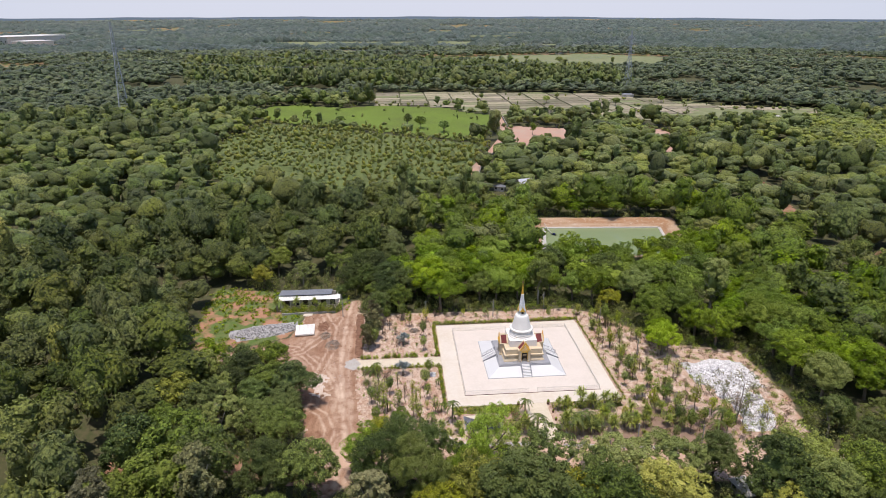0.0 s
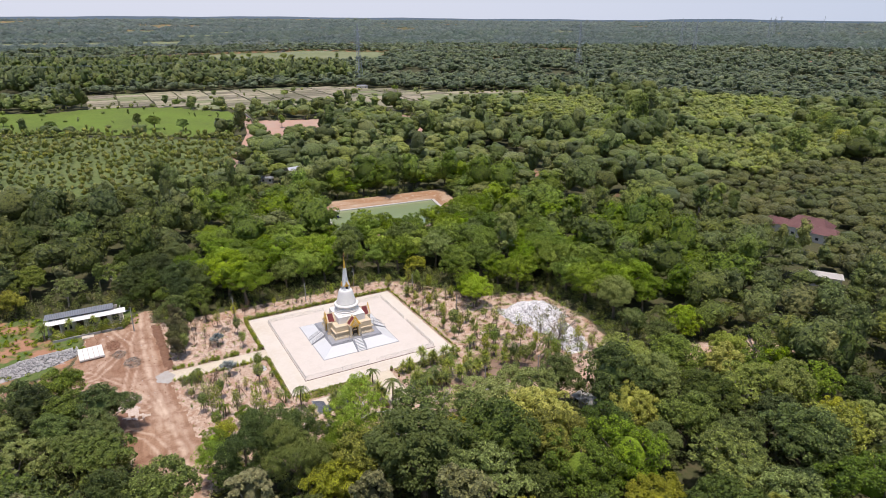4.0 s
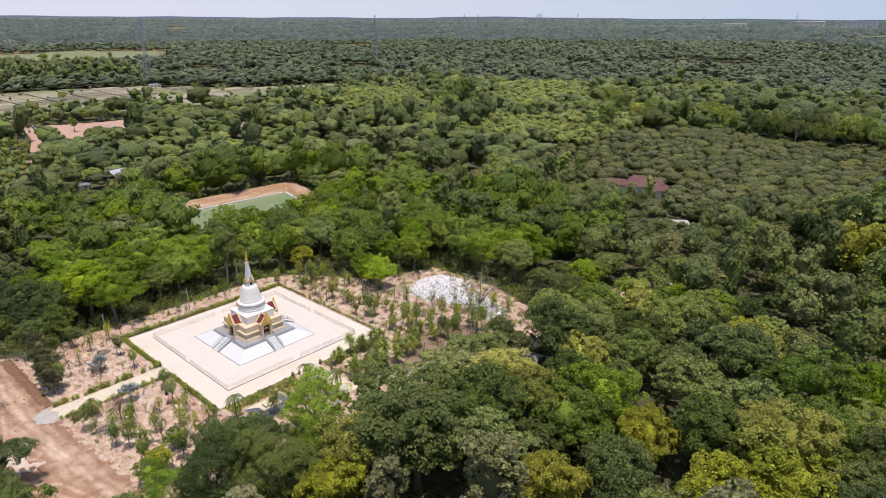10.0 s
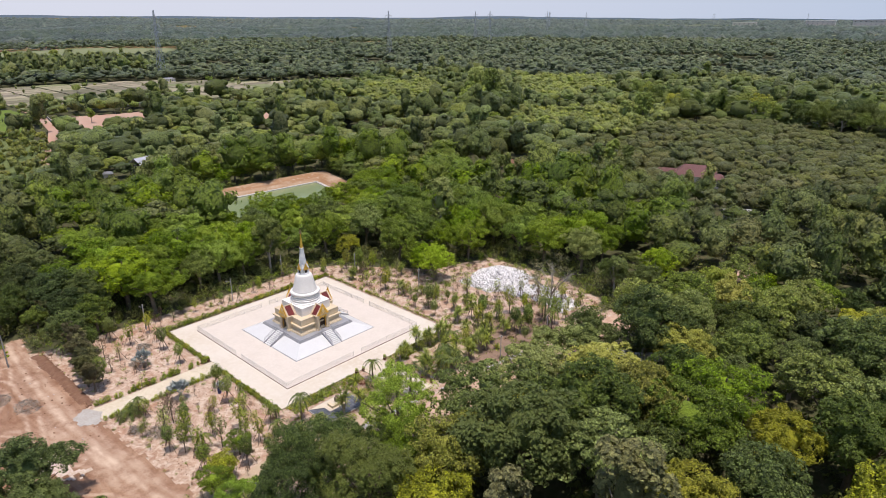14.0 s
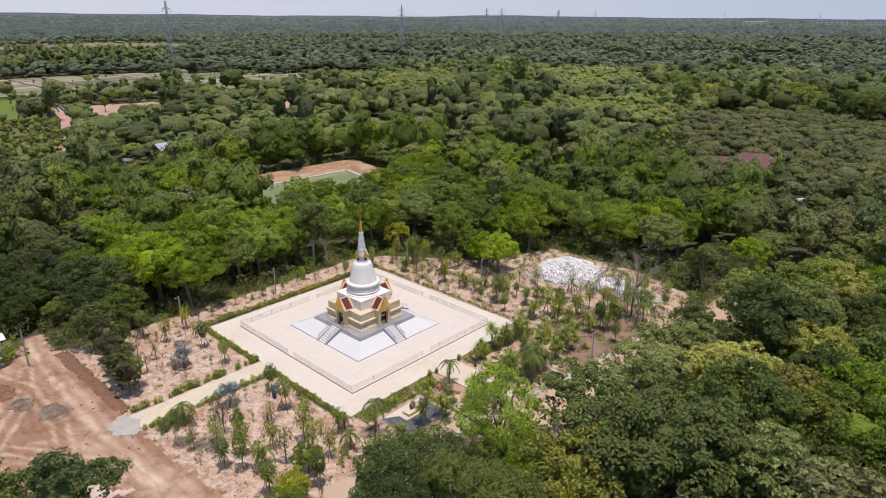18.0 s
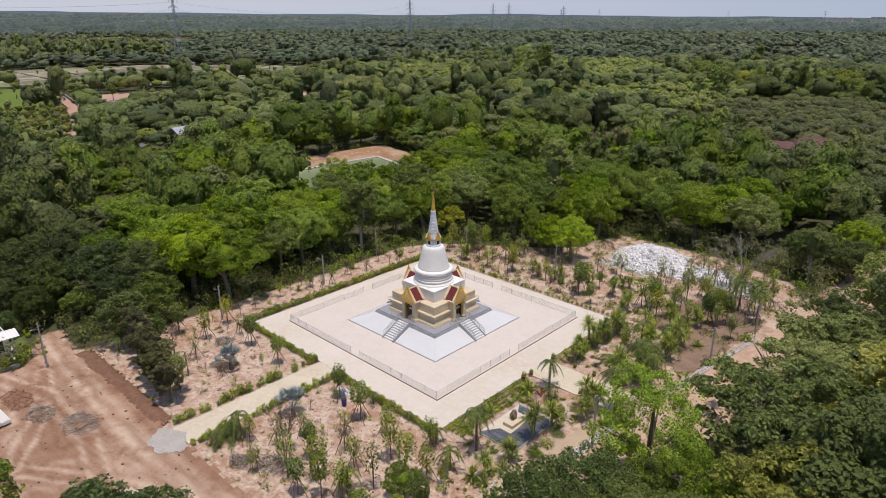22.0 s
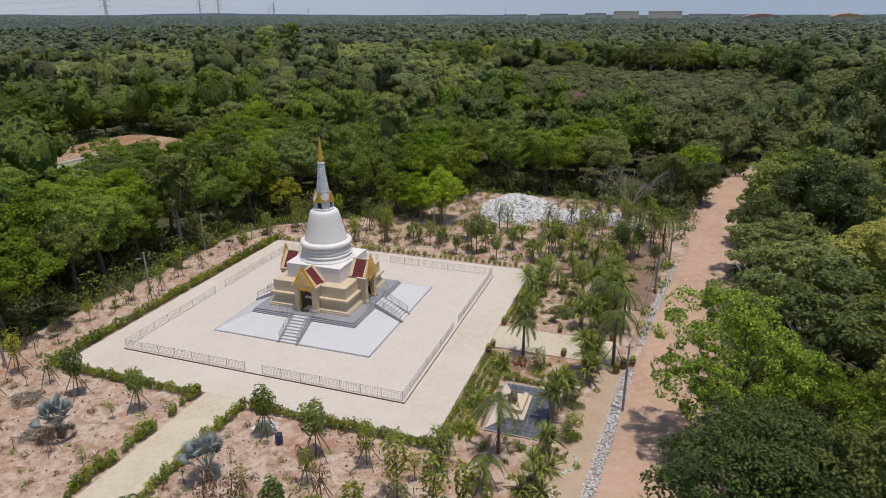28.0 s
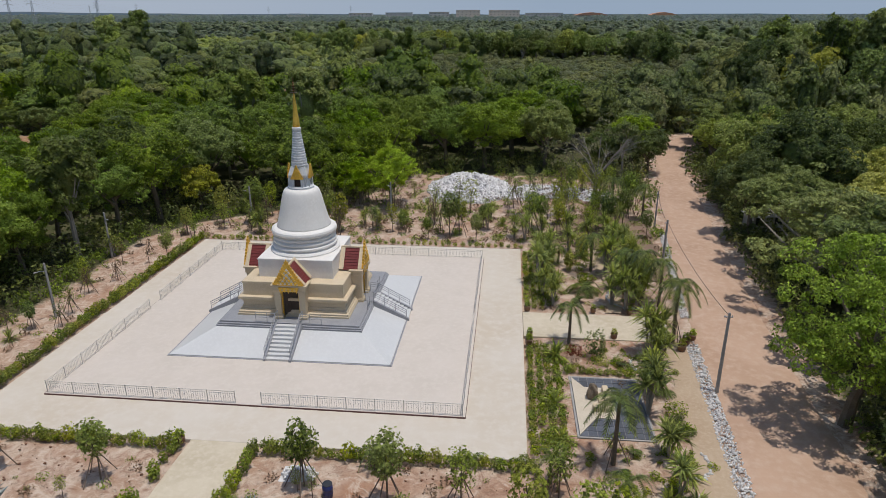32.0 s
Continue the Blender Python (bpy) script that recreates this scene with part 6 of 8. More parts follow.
# ---- woodland further off: joined, thinning in detail with distance ----
def woodland(name, label, kind, variants, xy, scale, material, rng, wide=(0.85, 1.15), zfun=ground_height, tall=(0.7, 1.5), drift=1.0):
    Vs, Qs, Ts, tints, base = [], [], [], [], 0
    pick = rng.integers(len(variants), size=len(xy))
    for k, (V, Q, T) in enumerate(variants):
        P = xy[pick == k]
        n = len(P)
        if not n:
            continue
        s = scale * rng.uniform(0.74, 1.3, n) * (1 + 0.24 * wave(P[:, 0], P[:, 1], 27, 3.0))
        w = s * rng.uniform(*wide, n)
        a = rng.uniform(0, 6.28, n)
        ca, sa = np.cos(a)[:, None], np.sin(a)[:, None]
        X = (V[None, :, 0] * ca - V[None, :, 1] * sa) * w[:, None] + P[:, :1]
        Y = (V[None, :, 0] * sa + V[None, :, 1] * ca) * w[:, None] + P[:, 1:2]
        Z = V[None, :, 2] * (s * rng.uniform(*tall, n))[:, None] + zfun(P[:, 0], P[:, 1])[:, None]
        Vs.append(np.stack([X, Y, Z], 2).reshape(-1, 3))
        o = (base + np.arange(n) * len(V))[:, None, None]
        Qs.append((Q[None] + o).reshape(-1, 4))
        Ts.append((T[None] + o).reshape(-1, 3))
        patch = 0.5 + 0.2 * wave(P[:, 0], P[:, 1], 23 * drift, 1.0) + 0.22 * wave(P[:, 0], P[:, 1], 61 * drift, 2.0) + rng.uniform(-0.36, 0.36, n)
        tints.append(np.repeat(np.clip(patch, 0, 1), len(V)))
        base += n * len(V)
    me = np_mesh(name, np.concatenate(Vs), np.concatenate(Qs), np.concatenate(Ts), material, smooth="tris", tint=np.concatenate(tints))
    return tagged(new(name, me), label, "woodland", kind="stuff")


wr = np.random.default_rng(11)
ORCHARD = [(-40, 152), (-62, 215), (-54, 297), (10, 318), (120, 335), (205, 262), (118, 205), (62, 162), (38, 145), (0, 143)]
RUBBER = [[(-255, 232), (-335, 296), (-305, 352), (-224, 290), (-186, 226)], [(-104, 204), (-142, 262), (-92, 338), (-58, 292), (-52, 226)], [(-214, 350), (-276, 455), (-205, 468), (-150, 402), (-152, 308)]]


def in_rubber(x, y):
    return inside(x, y, RUBBER[0]) | inside(x, y, RUBBER[1]) | inside(x, y, RUBBER[2])


FAR_FIELDS = []
ff = random.Random(17)
for i in range(24):
    a, d = radians(ff.uniform(-24, 118)), 700 + 2700 * ff.random() ** 1.5
    cx, cy, w, h, t = -math.sin(a) * d, math.cos(a) * d, ff.uniform(40, 110) * (0.5 + d / 1600), ff.uniform(12, 40) * (0.5 + d / 1500), ff.uniform(0, 3.1)
    FAR_FIELDS.append([(cx + u * w * math.cos(t) - v * h * math.sin(t), cy + u * w * math.sin(t) + v * h * math.cos(t)) for u, v in ((-1, -1), (1, -0.8), (0.9, 1), (-0.8, 0.9))])
    cz = float(ground_height(np.array(cx), np.array(cy))) + 1.0
    fb = bmesh.new()
    fb.faces.new([fb.verts.new((x, y, cz)) for x, y in FAR_FIELDS[-1]])
    solid("far_field", fb, M["palefield"], "pale open field far across the woods", "field", "structure")
# strips of open country further out, lying across the view
for i in range(34):
    a, d = radians(ff.uniform(-20, 112)), ff.uniform(1250, 3600)
    cx, cy, w, h = -math.sin(a) * d, math.cos(a) * d, ff.uniform(50, 190) * d / 2000, ff.uniform(16, 46) * d / 2000
    FAR_FIELDS.append([(cx + u * w * math.cos(a) - v * h * math.sin(a), cy + u * w * math.sin(a) + v * h * math.cos(a)) for u, v in ((-1, -0.7), (0.2, -1), (1, -0.4), (0.8, 0.8), (-0.6, 1))])
    fb = bmesh.new()
    fb.faces.new([fb.verts.new((x, y, float(ground_height(np.array(x), np.array(y))) + 4.0)) for x, y in FAR_FIELDS[-1]])
    solid("far_field", fb, M["palefield"], "pale open field far across the woods", "field", "structure")
FIELDS = FAR_FIELDS + [RICE, RED_A, RED_B, FARM, PALE_A, PALE_B, PALE_C, PALE_D, PALE_E, PALE_F]


def blocked(x, y, extra=1.0):
    bad = open_ground(x, y, extra)
    for poly in FIELDS:
        bad |= inside(x, y, poly)
    d = np.abs(y - np.interp(x, [p[0] for p in track[::-1]], [p[1] for p in track[::-1]]))
    return bad | ((d < 4.5) & (x < -168) & (x > -400))


def in_grove(x, y):
    return (x > GROVE[0]) & (x < GROVE[1]) & (y > GROVE[2]) & (y < GROVE[3]) | (x > EAST[0]) & (x < EAST[1]) & (y > EAST[2]) & (y < EAST[3])


def seen_side(x, y, back):
    """The half of the land that lies ahead of the flight; a nearer belt is kept behind it."""
    a = np.degrees(np.arctan2(-(x - 60), y + 50))
    near_path = (x > 40) & (x < 250) & (y > -190) & (y < 110) & (back > 0)
    return ((a > -46) & (a < 150) & (back > 0)) | ((a > -38) & (a < 128)) | (np.hypot(x - 40, y) < back) | near_path


def pts(d, r0, r1, back, rng):
    x, y = scatter(-r1, r1, -r1, r1, d, rng)
    r = np.hypot(x - 20, y + 10)
    k = (r >= r0) & (r < r1) & ~in_grove(x, y) & seen_side(x, y, back)
    x, y = x[k], y[k]
    k = ~blocked(x, y)
    return np.stack([x[k], y[k]], 1)


L1 = {k: [leaf_crown(k, 40 + i, n, lf, hd, core=OCTA, body=ICO2, fill=0.85) for i in range(5)] for k, n, lf, hd in (("round", 300, 0.50, 11), ("rain", 320, 0.50, 13), ("tall", 260, 0.48, 9), ("feather", 300, 0.50, 12), ("dome", 80, 0.60, 7), ("slim", 30, 0.7, 4))}
near_pts = pts(7.8, 0, 165, 135, wr)
u = wr.uniform(size=len(near_pts))
orch, scr = (inside(near_pts[:, 0], near_pts[:, 1], q) for q in (ORCHARD, SCRUB))
rub = in_rubber(near_pts[:, 0], near_pts[:, 1])
band = (near_pts[:, 0] < 30) & (near_pts[:, 1] > -20) & (near_pts[:, 1] < 115) & (near_pts[:, 0] > -122)
rest = ~(orch | rub | scr)
dusk = (near_pts[:, 0] < -45) & (near_pts[:, 1] < -24) | (near_pts[:, 1] < -66) & (near_pts[:, 0] < 30)
woodland("woodland", "dense mixed green woodland round the compound", "round", L1["round"], near_pts[rest & ~dusk & ~(band & (u < 0.8)) & (u < 0.66)], 1.3, M["wood_mixed"], wr)
woodland("woodland", "dense dark green woodland west of the yard", "round", L1["round"], near_pts[rest & dusk & ~(band & (u < 0.8)) & (u < 0.66)], 1.45, M["wood_dark"], wr)
woodland("woodland", "bright green spreading woodland trees", "rain", L1["rain"], near_pts[rest & band & (u < 0.8)], 1.3, M["wood_bright"], wr)
woodland("woodland", "tall dark green woodland trees", "tall", L1["tall"], near_pts[rest & ~(band & (u < 0.8)) & (u >= 0.66) & (u < 0.85)], 1.25, M["wood_mixed"], wr)
woodland("woodland", "airy olive green woodland trees", "feather", L1["feather"], near_pts[rest & (u >= 0.85)], 1.25, M["wood_mixed"], wr)
ox, oy = scatter(-70, 210, 135, 340, 6.4, wr, 0.26)
k = inside(ox, oy, ORCHARD) & ~open_ground(ox, oy)
woodland("orchard", "low rounded dull olive orchard trees in rows", "dome", L1["dome"], np.stack([ox[k], oy[k]], 1), 1.1, M["wood_orchard"], wr, (0.95, 1.2), tall=(0.9, 1.25))
PLANT = [leaf_crown("round", 60 + i, 60, 0.5, 7, 0.9, core=OCTA, body=ICO1, fill=0.96) for i in range(4)]
ox, oy = scatter(-340, -40, 160, 470, 5.2, wr, 0.3)
k = in_rubber(ox, oy)
woodland("plantation", "close yellow-green rubber plantation trees", "round", PLANT, np.stack([ox[k], oy[k]], 1), 0.95, M["wood_rubber"], wr, (0.95, 1.2), tall=(0.9, 1.05))
ox, oy = scatter(-390, -145, -155, 45, 4.8, wr, 0.3)
k = inside(ox, oy, SCRUB) & (wr.uniform(size=len(ox)) < 0.9)
woodland("young_plantation", "rows of thin young plantation trees in grass", "slim", [leaf_crown("slim", 70 + i, 26, 0.8, 2) for i in range(3)], np.stack([ox[k], oy[k]], 1), 0.72, M["wood_scrub"], wr, (0.9, 1.5))

L2 = [leaf_crown(k, 140 + i, 64, 0.55, 8, 0.9, core=ICO1, body=ICO2, fill=0.98) for i, k in enumerate(("round", "rain", "tall", "round", "round", "rain", "tall", "rain"))]
mid_pts = pts(8.8, 165, 540, 140, wr)
k = ~in_rubber(mid_pts[:, 0], mid_pts[:, 1]) & ~inside(mid_pts[:, 0], mid_pts[:, 1], ORCHARD) & ~inside(mid_pts[:, 0], mid_pts[:, 1], SCRUB)
mid_pts = mid_pts[k]
zone = wave(mid_pts[:, 0], mid_pts[:, 1], 58, 0.7) + 0.5 * wave(mid_pts[:, 0], mid_pts[:, 1], 24, 2.1) + wr.normal(0, 0.12, len(mid_pts))
lone = wr.uniform(size=len(mid_pts)) < 0.05
woodland("woodland", "mixed green woodland in the middle distance", "round", L2, mid_pts[(np.abs(zone) <= 0.42) & ~lone], 1.15, M["wood_mid"], wr, (0.95, 1.3), tall=(0.75, 1.2))
woodland("woodland", "tall dark green woodland in the middle distance", "tall", L2, mid_pts[(zone > 0.42) | lone], 1.4, M["wood_dark"], wr, (0.9, 1.3), tall=(0.8, 1.35))
woodland("woodland", "low yellow-green planted trees in the middle distance", "round", L2, mid_pts[(zone < -0.42) & ~lone], 0.95, M["wood_rubber"], wr, (1.15, 1.5), tall=(0.7, 1.0))


far_pts = np.concatenate([pts(9.2, 540, 860, 0, wr), pts(11.8, 860, 1500, 0, wr)])
shady = inside(far_pts[:, 0], far_pts[:, 1], CLOUD_SHADE)
open_far = wave(far_pts[:, 0], far_pts[:, 1], 130, 0.4) + 0.5 * wave(far_pts[:, 0], far_pts[:, 1], 40, 1.4) > -0.5
L3 = [leaf_crown(("round", "tall", "rain")[i % 3], 200 + i, 0, 1.5, 4, core=OCTA, body=ICO1, fill=1.0) for i in range(8)]
woodland("far_woodland", "green far woodland with haze put into its leaf colour", "round", L3, far_pts[open_far & ~shady], 1.1, M["wood_far"], wr, (1.35, 2.0), tall=(0.7, 1.1), drift=3.0)
woodland("far_woodland", "dense far woodland belt behind the fields, darker for a cloud's shadow", "round", L3, far_pts[shady], 1.35, M["wood_dark"], wr, (0.9, 1.4))
# towards the horizon the canopy shows as low joined swells in haze-tinted leaf colours
SWELL = [(ICO1[0] * np.array([1, 1, 0.9]) * (1 + 0.12 * np.random.default_rng(230 + i).normal(size=(12, 1))), np.zeros((0, 4), int), ICO1[1]) for i in range(4)]
LOW = [(OCTA[0] * np.array([1, 1, 0.9]), np.zeros((0, 4), int), OCTA[1])]
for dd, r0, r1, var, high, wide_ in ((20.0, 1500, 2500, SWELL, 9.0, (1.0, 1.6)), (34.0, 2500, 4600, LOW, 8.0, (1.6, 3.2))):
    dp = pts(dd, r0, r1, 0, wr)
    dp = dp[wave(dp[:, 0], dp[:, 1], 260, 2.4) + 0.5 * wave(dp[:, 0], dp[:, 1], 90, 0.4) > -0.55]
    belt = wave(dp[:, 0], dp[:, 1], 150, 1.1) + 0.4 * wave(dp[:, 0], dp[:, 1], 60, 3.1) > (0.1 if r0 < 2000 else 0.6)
    woodland("distant_woodland", "woodland towards the horizon, haze-blue in its leaf colour", "round", var, dp[~belt], high, M["wood_distant"], wr, wide_, drift=6.0)
    woodland("distant_woodland", "darker belts of far woodland in the same haze tint", "round", var, dp[belt], high * 1.3, M["wood_belt"], wr, wide_, drift=6.0)

# bushes and small trees along the edges of the fields
hx, hy = [], []
for poly in (RICE, RED_A, RED_B, PALE_B, SCRUB):
    for (x0, y0), (x1, y1) in zip(poly, poly[1:] + poly[:1]):
        n = int(math.hypot(x1 - x0, y1 - y0) / 3.2)
        t = wr.uniform(0, 1, n)
        hx.append(x0 + (x1 - x0) * t + wr.normal(0, 2.2, n))
        hy.append(y0 + (y1 - y0) * t + wr.normal(0, 2.2, n))
hedge_xy = np.stack([np.concatenate(hx), np.concatenate(hy)], 1)
woodland("hedgerow", "bushes and small trees along the field edges", "dome", L1["dome"] + L1["slim"], hedge_xy[wr.uniform(size=len(hedge_xy)) < 0.62], 0.6, M["wood_mixed"], wr)
ox, oy = scatter(-600, -290, -150, 360, 13, wr, 0.5)
k = (inside(ox, oy, RICE) | inside(ox, oy, FARM) | inside(ox, oy, SCRUB) | inside(ox, oy, RED_A) | inside(ox, oy, RED_B)) & (wr.uniform(size=len(ox)) < 0.22)
woodland("field_bush", "single bushes dotted over the open fields", "dome", L1["dome"] + L1["slim"], np.stack([ox[k], oy[k]], 1), 0.65, M["wood_mixed"], wr)

# emergent tall trees, a cream-flowered and a pink-flowered crown
for i, (x, y, sc) in enumerate(((-155, 233, 2.1), (-164, 240, 1.8), (-160, 255, 2.2), (-148, 226, 1.6), (-192, 282, 2.2), (-185, 290, 1.9), (-176, 268, 1.7), (192, 309, 2.0), (200, 296, 1.8), (-118, 205, 1.5), (-62, 268, 1.7), (-70, 262, 1.5), (-132, 131, 1.3), (-20, 128, 1.5))):
    plant_tree("tall_tree" if i % 3 else "mango_tree", i % 3, x, y, sc * (1.25 if sc > 1.65 else 1.0), 53 * i, 1.0, 0.0, "tall dark tree standing above the woodland")
# a stand of high trees behind the orchard, and one beyond the road
EDGE_ROW = [(-118, 372), (-56, 300), (-38, 319), (-5, 313), (24, 314), (54, 320), (80, 306), (90, 277), (82, 240)]
row_rng = random.Random(61)
for (x0, y0), (x1, y1) in zip(EDGE_ROW, EDGE_ROW[1:]):
    n = int(math.hypot(x1 - x0, y1 - y0) / 7.5)
    for i in range(n):
        for depth in (0, 9):
            w = (i + row_rng.uniform(-0.3, 0.3)) / n
            name = row_rng.choice(("mango_tree", "acacia_tree", "acacia_tree", "longan_tree", "tall_tree", "teak_tree"))
            sc = row_rng.uniform(1.7, 2.4) * (0.8 if name == "tall_tree" else 1.0)
            plant_tree(name, row_rng.randrange(3), x0 + (x1 - x0) * w + row_rng.uniform(-2, 2), y0 + (y1 - y0) * w + depth + row_rng.uniform(-2, 2), sc, row_rng.uniform(0, 360), 0.8, 0.0, "high tree in the stand behind the orchard")
for i, (x, y, name, sc) in enumerate(((93, 145, "tall_tree", 2.55), (99, 146, "tall_tree", 2.45), (97, 138, "acacia_tree", 3.1), (100, 128, "tall_tree", 2.6), (104, 127, "tall_tree", 2.6), (108, 122, "tall_tree", 2.65), (113, 118, "mango_tree", 3.2), (88, 136, "longan_tree", 2.5), (106, 140, "teak_tree", 2.9), (84, 150, "acacia_tree", 2.5), (115, 132, "longan_tree", 2.8), (80, 126, "longan_tree", 2.2), (92, 118, "teak_tree", 2.4), (104, 108, "mango_tree", 2.6), (122, 108, "longan_tree", 2.8), (-17, 153, "tall_tree", 1.6), (-22, 150, "tall_tree", 1.5), (-12, 155, "tall_tree", 1.35))):
    plant_tree(name, i % 3, x, y, sc, 71 * i, 0.85, 0.0, "high tree standing above the woodland")
M["leaf_cream"] = leafy("cream_blossom", C(0.34, 0.30, 0.20), C(0.46, 0.42, 0.28), C(0.30, 0.28, 0.16))
M["leaf_pink"] = leafy("faded_pink_blossom", C(0.26, 0.19, 0.18), C(0.34, 0.27, 0.25), C(0.28, 0.22, 0.2))
for nm, lm, x, y, sc, lb in (("flowering_tree", "leaf_cream", -82, -149, 1.2, "large tree crowned with cream blossom"), ("flowering_tree", "leaf_pink", -152, -33.5, 0.9, "small tree with faded pinkish blossom"), ("flowering_tree", "leaf_cream", -70, -143, 0.8, "tree with scattered cream blossom")):
    fl = thing(nm, lb, "tree", pose(x, y, 0.4) @ Matrix.Diagonal((sc, sc, sc, 1)))
    part("trunk", trunk_mesh("round", 31, M["bark"]), None, fl)
    part("crown", crown_mesh("round", 33 + int(abs(x)), 70, 0.6, 900, 0.36, M[lm]), None, fl)

# single trees in the fields
for i, (x, y, s) in enumerate(((-352, -18, 1.1), (-347, -8, 1.2), (-330, 8, 1.1), (-300, -38, 0.8), (-372, -70, 0.9), (-410, -100, 0.9), (-430, 30, 0.7), (-480, 120, 0.9), (-455, 180, 1.0), (-505, 60, 0.8), (-420, 110, 0.8), (-470, 230, 0.9), (-310, 70, 0.9), (-300, 100, 0.8), (-285, 75, 0.8), (-340, 95, 0.9), (-980, 260, 1.6), (-1000, 150, 1.2), (-940, 340, 1.3), (-1060, 220, 1.2))):
    plant_tree("mango_tree" if i % 3 else "tall_tree", i % 2, x, y, s, 47 * i, 1.1, 0.3, "lone dark green tree in the open fields")

# ---- small plants: prototypes ----
def frond(bm, base, yaw, length, rise, droop, width=0.25, pairs=9, up=0.5):
    """A feather frond: an arched rib with leaflets on both sides."""
    ca, sa = math.cos(yaw), math.sin(yaw)
    rib = []
    for i in range(pairs + 1):
        t = i / pairs
        r = length * t
        z = rise * t - droop * t * t
        rib.append(Vector((base[0] + ca * r * (1 - 0.15 * t), base[1] + sa * r * (1 - 0.15 * t), base[2] + z)))
    side = Vector((-sa, ca, 0))
    for i in range(1, pairs + 1):
        t = i / pairs
        w = width * length * (1.0 - abs(t - 0.45) * 1.1)
        d = (rib[i] - rib[i - 1])
        for s in (-1, 1):
            tip = rib[i] + side * s * w + d * 1.1 + Vector((0, 0, -0.35 * w))
            mid = rib[i - 1].lerp(rib[i], 0.5)
            vs = [bm.verts.new(v) for v in (rib[i - 1], tip, rib[i])]
            bm.faces.new(vs)


def sword_rosette(bm, base, n, length, width, rnd, flat=0.2, stiff=1.0):
    """Strap leaves in a rosette, each a folded tapering blade."""
    for i in range(n):
        a = 2.4 * i + rnd.uniform(-0.3, 0.3)
        e = rnd.uniform(flat, 1.35)
        L = length * rnd.uniform(0.75, 1.1)
        d = Vector((math.cos(a) * math.cos(e), math.sin(a) * math.cos(e), math.sin(e)))
        s = Vector((-math.sin(a), math.cos(a), 0)) * width
        b = Vector(base)
        m_ = b + d * L * 0.55
        tip = b + d * L + Vector((math.cos(a), math.sin(a), 0)) * L * 0.12 * (1 - stiff) - Vector((0, 0, L * 0.35 * (1 - stiff)))
        v = [bm.verts.new(q) for q in (b - s * 0.5, b + s * 0.5, m_ + s, tip, m_ - s)]
        bm.faces.new((v[0], v[1], v[2], v[4]))
        bm.faces.new((v[4], v[2], v[3]))


def tuft(seed, n, radius, height, leaf, material, name="leaves", base=0.1, slender=0.62):
    """A shrub body: leaves through a low ellipsoid."""
    rng = np.random.default_rng(seed)
    d = rng.normal(size=(n, 3))
    d /= np.linalg.norm(d, axis=1)[:, None]
    r = rng.uniform(0.35, 1.0, (n, 1)) ** 0.5
    P = d * r * np.array([radius, radius, height * 0.5]) * (1 + 0.18 * np.sin(d[:, :1] * 5 + seed)) + np.array([0, 0, base + height * 0.5])
    N = d + rng.normal(size=d.shape) * 0.5 + np.array([0, 0, 0.4])
    N /= np.linalg.norm(N, axis=1)[:, None]
    V, Q = leaf_quads(P, N, leaf, rng, slender)
    return np_mesh(name, V, Q, np.zeros((0, 3), int), material)


def stem_mesh(h, r, seed, n=3, spread=0.35, material=None):
    rnd = random.Random(seed)
    bm = bmesh.new()
    tube(bm, [(0, 0, -0.2), (rnd.uniform(-0.08, 0.08), rnd.uniform(-0.08, 0.08), h * 0.5), (rnd.uniform(-0.1, 0.1), rnd.uniform(-0.1, 0.1), h)], [r, r * 0.8, r * 0.4], 5)
    for i in range(n):
        a, z = rnd.uniform(0, 6.28), h * rnd.uniform(0.45, 0.8)
        tube(bm, [(0, 0, z), (spread * math.cos(a), spread * math.sin(a), z + h * 0.28)], [r * 0.5, r * 0.2], 4)
    return finish(bm, "stem", material or M["bark"])


rng_g = random.Random(9)
stem_v = [stem_mesh(2.6, 0.05, i) for i in range(3)]
sap_leaf = [tuft(200 + i, 760, 0.78, 2.3, 0.20, M["leaf_dark"], base=1.5) for i in range(3)]
sap_light = [tuft(210 + i, 460, 0.75, 2.6, 0.18, M["leaf_shrub"], base=1.1) for i in range(3)]
sap_thin = [tuft(220 + i, 230, 0.7, 2.4, 0.16, M["leaf_olive"], base=1.0) for i in range(3)]
sap_dry = [tuft(230 + i, 220, 0.6, 2.0, 0.13, M["leaf_dry"], base=1.0) for i in range(2)]
one_stake = bmesh.new()
tube(one_stake, [(1.0, 0, -0.1), (0.05, 0, 1.9)], 0.03, 5)
one_stake = finish(one_stake, "stake", M["stake"])


def sapling(x, y, s, kind, staked, z=-0.1):
    leaves, label = {"full": (sap_leaf, "young dark green tree"), "light": (sap_light, "young light green tree"), "thin": (sap_thin, "thin sparse young tree"), "dry": (sap_dry, "dry brown young tree")}[kind]
    ob = thing("young_tree", label + (" propped with wooden stakes" if staked else " in bare soil"), "tree", pose(x, y, z, 0, 0, rng_g.uniform(0, 360)) @ Matrix.Diagonal((s, s, s, 1)), "young garden trees")
    part("stem", rng_g.choice(stem_v), None, ob)
    part("leaves", rng_g.choice(leaves), None, ob)
    if staked:
        for i in range(4):
            part("stake", one_stake, None, ob, at=pose(0, 0, 0, 0, 0, 20 + 90 * i))
    return ob


